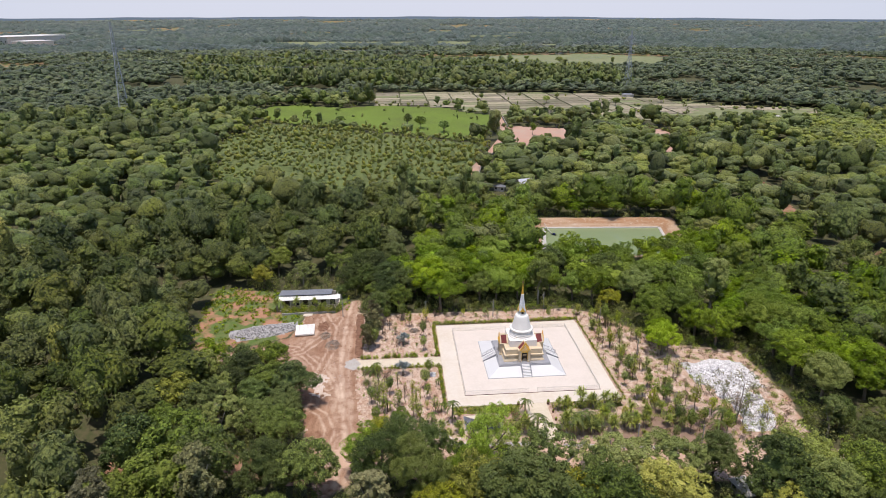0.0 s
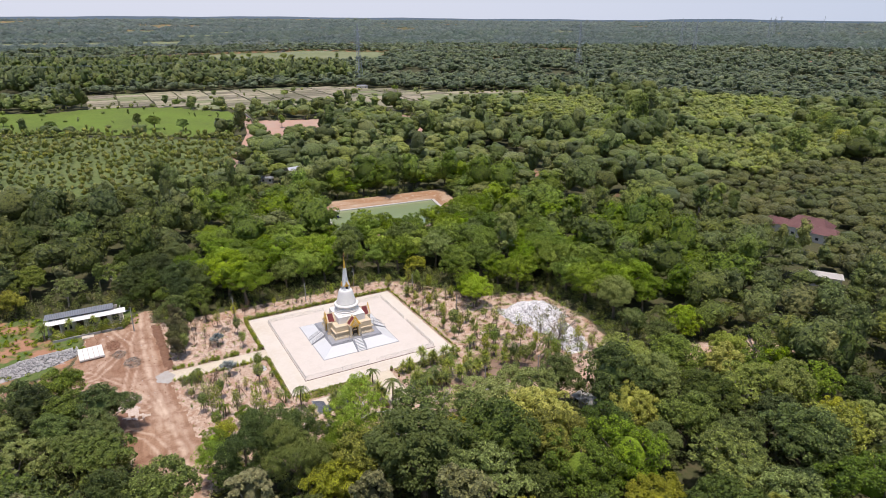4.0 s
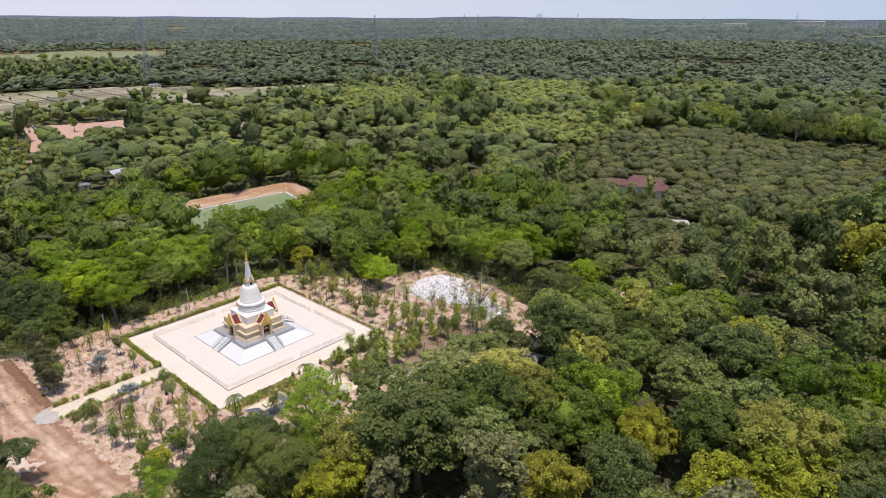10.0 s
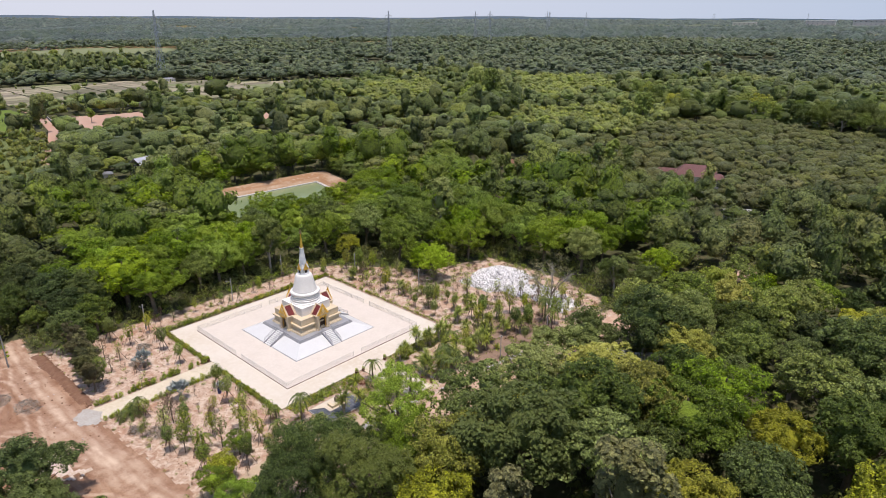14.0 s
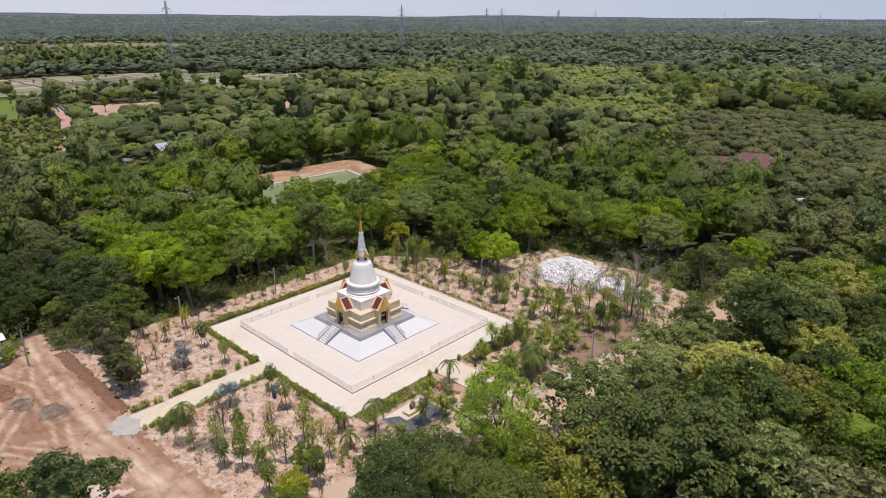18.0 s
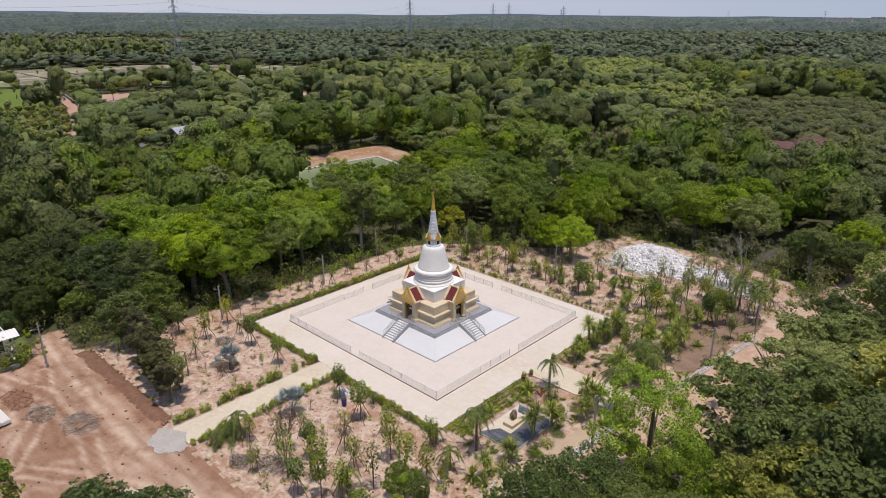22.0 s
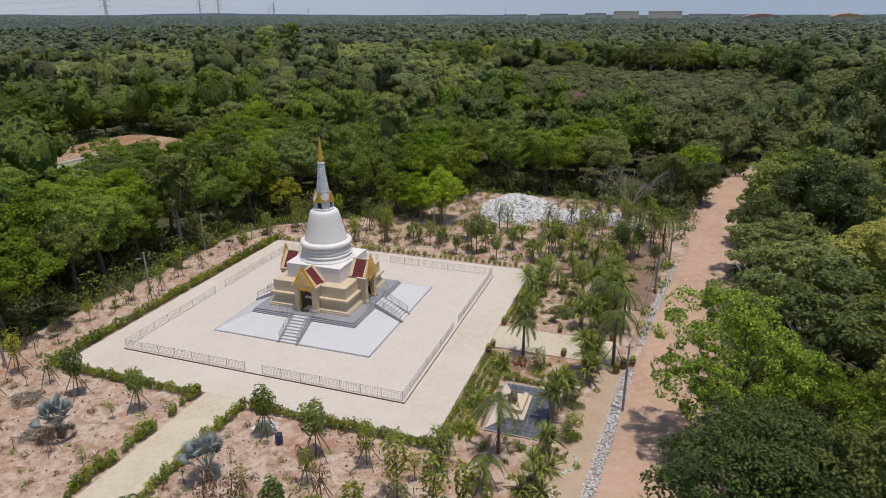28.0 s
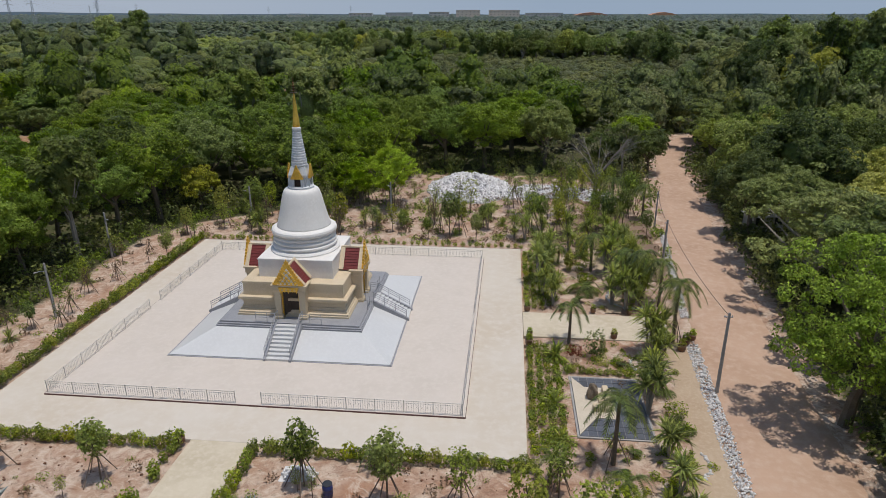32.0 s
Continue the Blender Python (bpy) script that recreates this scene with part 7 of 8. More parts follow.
for x, y, s, k in ((6.6, -23.6, 1.25, "full"), (12.0, -24.8, 1.4, "full"), (16.3, -24.4, 1.15, "light"), (22.0, -23.2, 1.2, "light"), (9.8, -31.2, 1.1, "thin"), (13.6, -33.0, 1.25, "full"), (18.5, -31.0, 1.2, "light"), (6.2, -36.0, 1.0, "light"),
                   (-6.2, -24.2, 1.15, "full"), (-13.5, -24.0, 1.3, "full"), (-15.4, -31.4, 1.2, "thin"), (-20.0, -27.5, 1.35, "light"), (-22.4, -22.8, 1.3, "light"), (-24.4, -29.5, 1.4, "full"), (-17.5, -23.5, 1.1, "thin"),
                   (25.0, -26.8, 1.2, "light"), (28.5, -31.0, 1.3, "full"), (21.0, -34.5, 1.3, "light"), (17.2, -37.2, 1.2, "full"), (11.0, -38.0, 1.0, "thin"), (25.5, -36.0, 1.3, "full"), (-8.6, -31.2, 0.9, "dry"), (9.2, -34.2, 1.25, "dry"), (15.2, -29.6, 1.3, "dry"), (13.0, -27.8, 0.9, "light")):
    sapling(x, y, s, k, True)
gr = np.random.default_rng(21)
for x, y in zip(*scatter(-30, 39, 20, 54, 3.3, gr, 0.42)):
    if edge_distance(np.array(x), np.array(y), GARDEN) < 1.2 or (-20.5 < x < 21 and y < 21.8) or math.hypot((x - 12.5) / 9.0, (y - 47) / 9.5) < 1 or on_road(np.array(x), np.array(y), 2.0) or (x > 20 and y < 24):
        continue
    before_heap = 30 < y and 0 < x < 24
    if gr.uniform() < (0.35 if before_heap else 0.78):
        sapling(x, y, gr.uniform(0.8, 1.75), "thin" if before_heap else ["light", "light", "thin", "thin", "full", "dry"][gr.integers(6)], gr.uniform() < 0.4)
for x, y in zip(*scatter(-30, -20.8, -40, 20, 3.2, gr, 0.42)):
    if edge_distance(np.array(x), np.array(y), GARDEN) > 0.8 and gr.uniform() < 0.62 and not (y < -20 and x > -28):
        sapling(x, y, gr.uniform(0.6, 1.1), ["full", "light", "thin", "dry"][gr.integers(4)], gr.uniform() < 0.3)

for x, y in zip(*scatter(-29, 33, -40, -21.5, 3.6, gr, 0.48)):
    if abs(x + 0.3) > 3.6 and gr.uniform() < 0.42 and not (x > 22 and y > -24):
        sapling(x, y, gr.uniform(0.3, 0.75), ["thin", "dry", "light", "thin"][gr.integers(4)], False)

for x, y, s, k in ((10.8, -33.6, 1.7, "dry"), (12.6, -35.6, 1.6, "thin"), (14.4, -36.4, 1.6, "thin"), (16.8, -34.4, 1.6, "light"), (19.2, -35.8, 1.5, "light"), (22.0, -31.4, 1.7, "thin"), (23.2, -28.0, 1.5, "light"), (20.0, -27.2, 1.6, "light"), (7.8, -32.8, 1.4, "dry"), (-21.5, -33.6, 1.6, "full"), (-18.6, -33.0, 1.5, "dry"), (-16.4, -35.0, 1.6, "dry"), (-12.2, -34.2, 1.3, "dry"), (-9.0, -36.8, 1.5, "full")):
    sapling(x, y, s, k, False)

# weeds and low scrub in the soil
weed = [tuft(300 + i, 60, 0.55, 0.5, 0.16, M[m], "weed", 0.0) for i, m in enumerate(("leaf_shrub", "leaf_dry", "leaf_shrub", "leaf_olive"))]
V, Q, base = [], [], 0
me_v = []
for w in weed:
    co = np.zeros(len(w.vertices) * 3, dtype=np.float32)
    w.vertices.foreach_get("co", co)
    me_v.append(co.reshape(-1, 3))
for k, (mt, label) in enumerate((("leaf_shrub", "scattered green weeds in the garden soil"), ("leaf_dry", "dry twigs and litter scattered in the soil"), ("leaf_shrub", "undergrowth along the edge of the trees"))):
    V, Q, base = [], [], 0
    X, Y = scatter(-34, 44, -44, 60, 2.3 if k < 2 else 1.6, gr, 0.5)
    d = edge_distance(X, Y, GARDEN)
    ok = (d > 0.5) & (gr.uniform(size=len(X)) < np.where(Y > 21, 0.95, 0.5 if k == 0 else 0.6)) if k < 2 else (d < 0.8) & (d > -3.5) & (gr.uniform(size=len(X)) < 0.55) & (Y > -40)
    ok &= ~((X > -20.5) & (X < 21) & (Y > -20.8) & (Y < 20.4)) & ~((np.abs(X + 0.3) < 2.6) & (Y < -20)) & ~((Y > -3.4) & (Y < 2.5) & (X > 20)) & ~on_road(X, Y, 0.3) & ~((X > 30) & (X < 35) & (Y < 3))
    for x, y in zip(X[ok], Y[ok]):
        a, s = gr.uniform(0, 6.28), gr.uniform(0.35, 1.0) * (2.0 if k == 2 else 1.7 if y > 21 else 1.0)
        c = me_v[k % 4]
        P = np.stack([(c[:, 0] * math.cos(a) - c[:, 1] * math.sin(a)) * s + x, (c[:, 0] * math.sin(a) + c[:, 1] * math.cos(a)) * s + y, c[:, 2] * s * (1 if k < 2 else 1.3) - 0.12], 1)
        V.append(P)
        Q.append(np.arange(len(P)).reshape(-1, 4) + base)
        base += len(P)
    me = np_mesh("weeds", np.concatenate(V), np.concatenate(Q), np.zeros((0, 3), int), M[mt])
    tagged(new("weeds", me), label, "weeds", kind="stuff")

# hedge shrubs along the paths and the platform
hedge_me = [tuft(320 + i, 220, 0.42, 0.80, 0.14, M["leaf_shrub"], base=0.0) for i in range(4)]
path_me = [tuft(360 + i, 230, 0.36, 1.0, 0.14, M["leaf_hedge"], base=0.0) for i in range(4)]
hedge_big = [tuft(340 + i, 260, 0.9, 1.9, 0.26, M["leaf_shrub"], base=0.0) for i in range(3)]
low_me = [tuft(330 + i, 90, 0.30, 0.42, 0.13, M["leaf_shrub"], base=0.0) for i in range(3)]


def hedge_row(x0, y0, x1, y1, d, s, mes, label, jit=0.12, skip=0.0, name="hedge_shrub", group="hedge shrubs"):
    n = int(math.hypot(x1 - x0, y1 - y0) / d)
    for i in range(n + 1):
        if rng_g.random() < skip:
            continue
        t = i / max(n, 1)
        k = s * rng_g.uniform(0.75, 1.3)
        ob = new(name, rng_g.choice(mes))
        ob.matrix_basis = pose(x0 + (x1 - x0) * t + rng_g.uniform(-jit, jit), y0 + (y1 - y0) * t + rng_g.uniform(-jit, jit), -0.14, 0, 0, rng_g.uniform(0, 360)) @ Matrix.Diagonal((k, k, k * rng_g.uniform(0.8, 1.35), 1))
        tagged(ob, label, "shrub", group)


hedge_row(2.35, -40.6, 2.35, -21.0, 0.62, 1.1, path_me, "light green upright shrub in a row beside the path", 0.16, skip=0.08)
hedge_row(-2.95, -40.6, -2.95, -21.0, 0.62, 1.1, path_me, "light green upright shrub in a row beside the path", 0.16, skip=0.08)
hedge_row(-3.4, -20.75, -19.8, -20.75, 0.55, 1.05, hedge_me, "leafy green hedge shrub along the platform")
hedge_row(3.2, -20.75, 20.4, -20.75, 0.55, 1.05, hedge_me, "leafy green hedge shrub along the platform")
hedge_row(-20.55, -20.4, -20.55, 20.2, 0.55, 1.15, hedge_me, "leafy green hedge shrub along the platform")
hedge_row(-19.8, 20.3, 20.4, 20.3, 0.8, 0.75, hedge_me, "low green hedge shrub along the platform", skip=0.1)
for xx in (20.75, 21.45, 22.15, 22.85):
    hedge_row(xx, -19.0, xx, -4.6, 0.5, 1.15, low_me, "small bedding plant in a row", 0.08, 0.06, "bedding_plant", "bedding plants")
    hedge_row(xx, 3.2, xx, 18.5, 0.62, 1.1, low_me, "small bedding plant in a row", 0.08, 0.08, "bedding_plant", "bedding plants")
hedge_row(23.6, -8.7, 29.4, -8.7, 0.5, 0.8, hedge_me, "clipped low hedge behind the slab")


# ---- palms, dracaenas, silver fan palms ----
def feather_palm_meshes(seed, h, n, L):
    rnd = random.Random(seed)
    bm = bmesh.new()
    tube(bm, [(0, 0, -0.2), (0.05, 0.03, h * 0.5), (0, 0, h)], [0.16, 0.12, 0.10], 8)
    tr = finish(bm, "trunk", M["bark"])
    out = []
    for i in range(n):
        bm = bmesh.new()
        a = 2.4 * i + rnd.uniform(-0.2, 0.2)
        lift = rnd.uniform(0.2, 1.5)
        frond(bm, (0, 0, h), a, L * rnd.uniform(0.85, 1.1), lift, lift * 0.5 + rnd.uniform(1.1, 2.0), 0.21, 20)
        out.append(finish(bm, "frond", M["leaf_palm"]))
    return tr, out


palm_v = [feather_palm_meshes(1, 3.4, 12, 1.9), feather_palm_meshes(2, 2.0, 11, 1.7), feather_palm_meshes(3, 4.4, 12, 2.2), feather_palm_meshes(4, 0.6, 14, 2.1)]


def palm(x, y, v, s=1.0, staked=False, label="feathery green palm in the garden"):
    tr, fr = palm_v[v]
    ob = thing("palm", label, "palm", pose(x, y, -0.12, 0, 0, rng_g.uniform(0, 360)) @ Matrix.Diagonal((s * 1.15, s * 1.15, s * 1.2, 1)), "garden palms")
    part("trunk", tr, None, ob)
    for f in fr:
        part("frond", f, None, ob)
    if staked:
        for i in range(3):
            part("stake", one_stake, None, ob, at=pose(0, 0, 0, 0, 0, 15 + 120 * i))


for x, y, v, s, st in ((33.2, -2.9, 2, 1.1, True), (24.2, -3.6, 0, 0.9, False), (25.7, -19.7, 2, 0.95, True), (25.7, -24.1, 1, 1.0, True), (26.6, 7.6, 3, 1.05, False), (30.6, 8.2, 0, 1.05, False), (32.2, 6.4, 2, 0.95, False), (33.6, 4.8, 2, 0.9, False), (31.6, 10.4, 1, 1.0, False), (3.6, -37.4, 3, 1.3, False), (4.4, -36.2, 1, 1.1, False), (33.4, 36.0, 2, 1.0, True), (37.2, 33.0, 2, 0.95, True), (21.6, -21.8, 1, 0.8, False), (10.6, -21.6, 1, 0.62, False), (20.5, -33.5, 1, 1.0, False), (28.0, 13.5, 0, 1.0, False), (24.5, 15.5, 1, 0.9, False), (-25.5, -38.0, 1, 0.9, False), (-33.0, -47.2, 1, 0.8, False)):
    palm(x, y, v, s, st)

yucca_v = []
for i in range(4):
    rnd = random.Random(40 + i)
    heads, bm = [], bmesh.new()
    k = 1 if i == 0 else 3
    hd = []
    for j in range(k):
        a, h = 2.1 * j + i, (0.15 if i == 0 else rnd.uniform(0.9, 2.1))
        top = (0.3 * math.cos(a) * (k > 1), 0.3 * math.sin(a) * (k > 1), h)
        tube(bm, [(0, 0, -0.15), (top[0] * 0.4, top[1] * 0.4, h * 0.5), top], [0.08, 0.065, 0.05], 6)
        b2 = bmesh.new()
        sword_rosette(b2, top, 46, 0.95, 0.05, rnd, -0.5, 0.55)
        hd.append(finish(b2, "leaf_head", M["leaf_yucca"]))
    yucca_v.append((finish(bm, "stem", M["palebark"]), hd))


def yucca(x, y, v, s=1.0, label="dracaena with pale striped strap leaves"):
    st, hd = yucca_v[v]
    ob = thing("dracaena", label, "plant", pose(x, y, -0.12, 0, 0, rng_g.uniform(0, 360)) @ Matrix.Diagonal((s * 1.35, s * 1.35, s * 1.6, 1)), "garden dracaenas")
    part("stem", st, None, ob)
    for h in hd:
        part("leaf_head", h, None, ob)


for x, y, v, s in ((22.9, -6.4, 0, 1.3), (30.6, -5.2, 1, 1.2), (31.4, -4.4, 2, 1.15), (31.3, -6.6, 3, 1.1), (29.6, -10.8, 2, 1.1), (29.0, -13.9, 1, 1.15), (29.4, -18.6, 3, 1.0), (30.0, -20.5, 0, 1.2), (29.2, -22.4, 1, 0.8), (28.4, -23.6, 0, 1.2), (29.9, -23.4, 0, 1.1), (22.4, -13.4, 0, 1.1), (22.6, -17.8, 0, 0.9), (22.0, 9.5, 1, 1.2), (22.6, 12.0, 2, 1.1), (23.2, 14.5, 1, 1.15), (22.4, 17.0, 3, 1.1), (29.0, 4.6, 2, 1.2), (30.2, 3.6, 1, 1.1), (30.8, 10.6, 3, 1.2), (29.4, 12.4, 1, 1.2), (31.8, 13.6, 2, 1.1), (30.6, 16.4, 3, 1.1), (33.6, 19.6, 0, 1.2), (26.0, 19.4, 2, 1.0), (28.4, 22.0, 1, 1.0), (31.0, 25.6, 2, 1.0), (26.4, 26.0, 3, 1.1), (33.0, 28.0, 1, 1.0), (22.0, 24.0, 0, 1.0), (-3.6, 24.6, 1, 0.9), (-26.0, 5.0, 0, 1.0), (-25.0, -8.0, 0, 0.9), (-28.0, 13.0, 1, 0.8), (8.0, 30.0, 2, 0.9), (16.0, 27.0, 1, 0.9)):
    yucca(x, y, v, s)
for i in range(12):
    yucca(-33.5 + 0.5 * math.sin(i * 2.0), -67.0 + 1.35 * i + 0.3 * math.cos(i * 3.0), (0, 1, 2, 3)[i % 4], 0.9 + 0.25 * math.sin(i * 1.7), "broad green strap-leaved plant beside the shed")
# cycads beside the footpath
cycad_me = []
for i in range(2):
    b2 = bmesh.new()
    for j in range(34):
        e = 0.15 + 1.2 * ((j * 0.618) % 1)
        frond(b2, (0, 0, 0.35), 2.4 * j, 1.25 * math.cos(e * 0.7), 1.25 * math.sin(e), 0.55, 0.11, 16)
    cycad_me.append(finish(b2, "leaf_crown", M["leaf_palm"]))
for i, (x, y, s_) in enumerate(((30.5, -11.0, 1.15), (30.7, -15.9, 1.1), (27.2, -18.6, 0.6), (28.0, -7.4, 0.6), (25.9, 5.0, 0.8))):
    ob = thing("cycad", "dark green cycad with a round crown of stiff fronds", "plant", pose(x, y, -0.12, 0, 0, 50 * i) @ Matrix.Diagonal((s_, s_, s_, 1)), "garden cycads")
    bm = bmesh.new()
    tube(bm, [(0, 0, -0.1), (0, 0, 0.45)], [0.2, 0.16], 8)
    part("trunk", bm, M["bark"], ob)
    part("leaf_crown", cycad_me[i % 2], None, ob)
# low ground cover in the beds of the east garden
bed_rng = random.Random(83)
for i in range(150):
    x, y = bed_rng.uniform(23.2, 31.4), bed_rng.choice((bed_rng.uniform(-26, -17.8), bed_rng.uniform(-8.4, -4.6), bed_rng.uniform(3.4, 19)))
    if x > 28.2 and x < 30.0 and y > 2:
        continue
    ob = new("ground_cover", bed_rng.choice(low_me))
    k = bed_rng.uniform(0.6, 1.3)
    ob.matrix_basis = pose(x, y, -0.14, 0, 0, bed_rng.uniform(0, 360)) @ Matrix.Diagonal((k, k, k * 0.7, 1))
    tagged(ob, "low green ground-cover plant in a bed", "plant", "ground cover plants")
# shrubs and a low wall before the shed
bm = bmesh.new()
box(bm, -0.12, 0.12, 0, 15.5, -0.2, 0.45, 0.02, pose(-30.6, -64.2, 0, 0, 0, 2))
solid("low_wall", bm, M["polecon"], "low grey wall before the shed's planting", "wall", "structure")
for i in range(22):
    x, y, s_ = -32.0 + 0.7 * math.sin(i * 2.3), -64.0 + 0.78 * i, 0.9 + 0.35 * math.sin(i * 1.9)
    ob = thing("shed_shrub", "leafy green shrub beside the shed's low wall", "shrub", pose(x, y, -0.12, 0, 0, 40 * i) @ Matrix.Diagonal((s_, s_, s_, 1)), "shrubs before the shed")
    part("leaves", hedge_big[i % 3], None, ob)
gy4 = random.Random(79)
for i in range(34):
    x, y = gy4.uniform(-24, 34), gy4.uniform(22.5, 36)
    if not on_road(np.array(x), np.array(y), 1.5) and edge_distance(np.array(x), np.array(y), GARDEN) > 1:
        yucca(x, y, gy4.choice((0, 1, 2, 3)), gy4.uniform(0.5, 1.0))
gy3 = random.Random(78)
for i in range(16):
    yucca(22.6 + gy3.uniform(-0.5, 0.9), 4.2 + 0.95 * i + gy3.uniform(-0.3, 0.3), gy3.choice((0, 0, 1, 2)), gy3.uniform(0.55, 0.95))
gy2 = random.Random(77)
for i in range(17):
    x, y = gy2.uniform(28.5, 32.6), gy2.uniform(3.6, 22)
    if 24.6 < x < 30.2:
        continue
    if i % 9 == 0:
        palm(x if x > 29 else 30.5, y, gy2.choice((0, 1)), gy2.uniform(0.7, 0.9))
    else:
        yucca(x, y, gy2.choice((1, 2, 3)), gy2.uniform(0.8, 1.3))


def silver_palm(x, y, s):
    rnd = random.Random(int(x * 10))
    ob = thing("silver_fan_palm", "silver-blue fan palm with stiff pleated leaves", "palm", pose(x, y, -0.12) @ Matrix.Diagonal((s * 0.95, s * 0.95, s * 1.3, 1)), "silver fan palms")
    bm = bmesh.new()
    tube(bm, [(0, 0, -0.2), (0, 0, 0.7)], [0.28, 0.2], 8)
    part("trunk", bm, M["bark"], ob)
    for i in range(13):
        a, e = 2.4 * i, rnd.uniform(0.4, 1.5)
        d = Vector((math.cos(a) * math.cos(e), math.sin(a) * math.cos(e), math.sin(e)))
        u = Vector((-math.sin(a), math.cos(a), 0))
        w = d.cross(u)
        bm = bmesh.new()
        c = Vector((0, 0, 0.6)) + d * rnd.uniform(0.9, 1.35)
        tube(bm, [(0, 0, 0.6), c], 0.03, 4)
        hub = bm.verts.new(c)
        n = 13
        rim = []
        for j in range(2 * n + 1):
            b = (j / (2 * n) - 0.5) * 2.9
            r = 0.98 if j % 2 == 0 else 0.5
            rim.append(bm.verts.new(c + (d * math.cos(b) + u * math.sin(b)) * r + w * (0.07 if j % 2 else -0.05) + w * 0.12 * b * b))
        for p0, p1 in zip(rim, rim[1:]):
            bm.faces.new((hub, p0, p1))
        part("fan_leaf", bm, M["leaf_silver"], ob)


silver_palm(-9.6, -29.4, 1.15)
silver_palm(5.6, -29.8, 1.2)
ob = thing("red_shrub", "low shrub with dark red leaves", "shrub", pose(24.4, -6.0, -0.1))
part("leaves", tuft(401, 260, 0.8, 1.0, 0.16, M["leaf_red"]), None, ob)
ob = thing("round_bush", "yellowish green rounded bush", "shrub", pose(26.2, -6.0, -0.1))
part("leaves", tuft(402, 700, 0.95, 2.6, 0.17, M["leaf_olive"]), None, ob)
for x, y, s in ((32.2, -8.2, 0.7), (30.9, -13.8, 1.5), (31.0, -16.0, 1.3), (26.6, -7.2, 1.0), (27.9, -6.6, 0.8), (23.5, 5.2, 1.0), (31.9, -19.6, 0.7), (27.5, 18.0, 1.6), (27.0, 10.4, 1.4)):
    ob = thing("clipped_bush", "low rounded green garden bush", "shrub", pose(x, y, -0.12) @ Matrix.Diagonal((s, s, s * 0.85, 1)), "garden bushes")
    part("leaves", tuft(410 + int(x * 3 + y), 340, 0.6, 0.9, 0.12, M["leaf_shrub"], base=-0.05), None, ob)
for x, y, s, h in ((27.4, 17.6, 0.8, 3.2), (25.6, 13.4, 0.7, 2.4)):
    ob = thing("conical_bush", "tall bright green conical garden bush", "shrub", pose(x, y, -0.12))
    part("leaves", tuft(460 + int(y), 900, s, h, 0.2, M["leaf_shrub"], base=0.1), None, ob)
ob = thing("feathery_bush", "tall airy grey-green bush", "shrub", pose(27.0, 12.2, -0.1))
part("leaves", tuft(431, 900, 1.3, 4.0, 0.16, M["leaf_shrub"], base=0.3), None, ob)

# bare-limbed tree by the rubble
bare = thing("bare_tree", "half-bare pale-limbed tree with sparse leaves", "tree", pose(31.2, 40.6, -0.1, 0, 0, 40) @ Matrix.Diagonal((1.55, 1.55, 1.7, 1)))
part("trunk", trunk_mesh("bare", 77, M["palebark"]), None, bare)
part("crown", crown_mesh("feather", 78, 60, 0.5, 900, 0.20, M["leaf_grey"], False), None, bare)


# ---- rubble, gravel, stones ----
def stone_mesh(seed, flat=0.7):
    rng = np.random.default_rng(seed)
    v = ICO1[0] * (1 + 0.28 * rng.normal(size=(len(ICO1[0]), 1))) * np.array([1.0, rng.uniform(0.6, 0.95), flat])
    return v


def pile(name, label, cx, cy, rx, ry, h, size, n, material, single, seed, turn=0.0, cat="rubble"):
    """A heap: an uneven mound, loose pieces over it, the outer ones as pieces of their own."""
    rng = np.random.default_rng(seed)
    top = thing(name, label, cat, pose(cx, cy, -0.1, 0, 0, turn))
    ax = np.linspace(-1.05, 1.05, 40)
    X, Y = np.meshgrid(ax, ax)
    R = np.hypot(X, Y) + 0.09 * wave(X, Y, 0.21, seed)
    hgt = lambda R_, X_, Y_: h * np.clip(1 - R_, 0, 1) ** 0.75 * (1 + 0.28 * wave(X_, Y_, 0.3, seed + 1.0))
    Z = hgt(R, X, Y) - 0.02
    q = (np.arange(39)[:, None] * 40 + np.arange(39)[None, :]).ravel()
    part("mound", np_mesh("mound", np.stack([X.ravel() * rx, Y.ravel() * ry, Z.ravel()], 1), np.stack([q, q + 1, q + 41, q + 40], 1), np.zeros((0, 3), int), material), None, top)
    shapes = [stone_mesh(seed * 10 + i) for i in range(6)]
    V, T, base = [], [], 0
    for i in range(n):
        a, r = rng.uniform(0, 6.28), math.sqrt(rng.uniform(0, 1)) * 1.02
        x, y = r * math.cos(a), r * math.sin(a)
        rr = r + 0.09 * float(wave(np.array(x), np.array(y), 0.21, seed))
        z = float(hgt(np.array(rr), np.array(x), np.array(y)))
        s = size * rng.uniform(0.5, 1.6)
        m = np.array(Euler(rng.uniform(0, 6.28, 3)).to_matrix())
        V.append((shapes[i % 6] * s) @ m.T + np.array([x * rx, y * ry, z + 0.15 * s]))
        T.append(ICO1[1] + base)
        base += len(V[-1])
    ob = part("rubble_fill", np_mesh("rubble_fill", np.concatenate(V), np.zeros((0, 4), int), np.concatenate(T), material), None, top)
    ob["kind"] = "stuff"
    mes = [np_mesh("stone", s_ * size * 1.4, np.zeros((0, 4), int), ICO1[1], material) for s_ in shapes]
    for i in range(single):
        a, r = rng.uniform(0, 6.28), rng.uniform(0.15, 1.1)
        x, y = r * math.cos(a), r * math.sin(a)
        z = float(hgt(np.array(r), np.array(x), np.array(y)))
        part("stone", mes[i % 6], None, top, at=pose(x * rx, y * ry, z + 0.12 * size, *rng.uniform(0, 360, 3)))


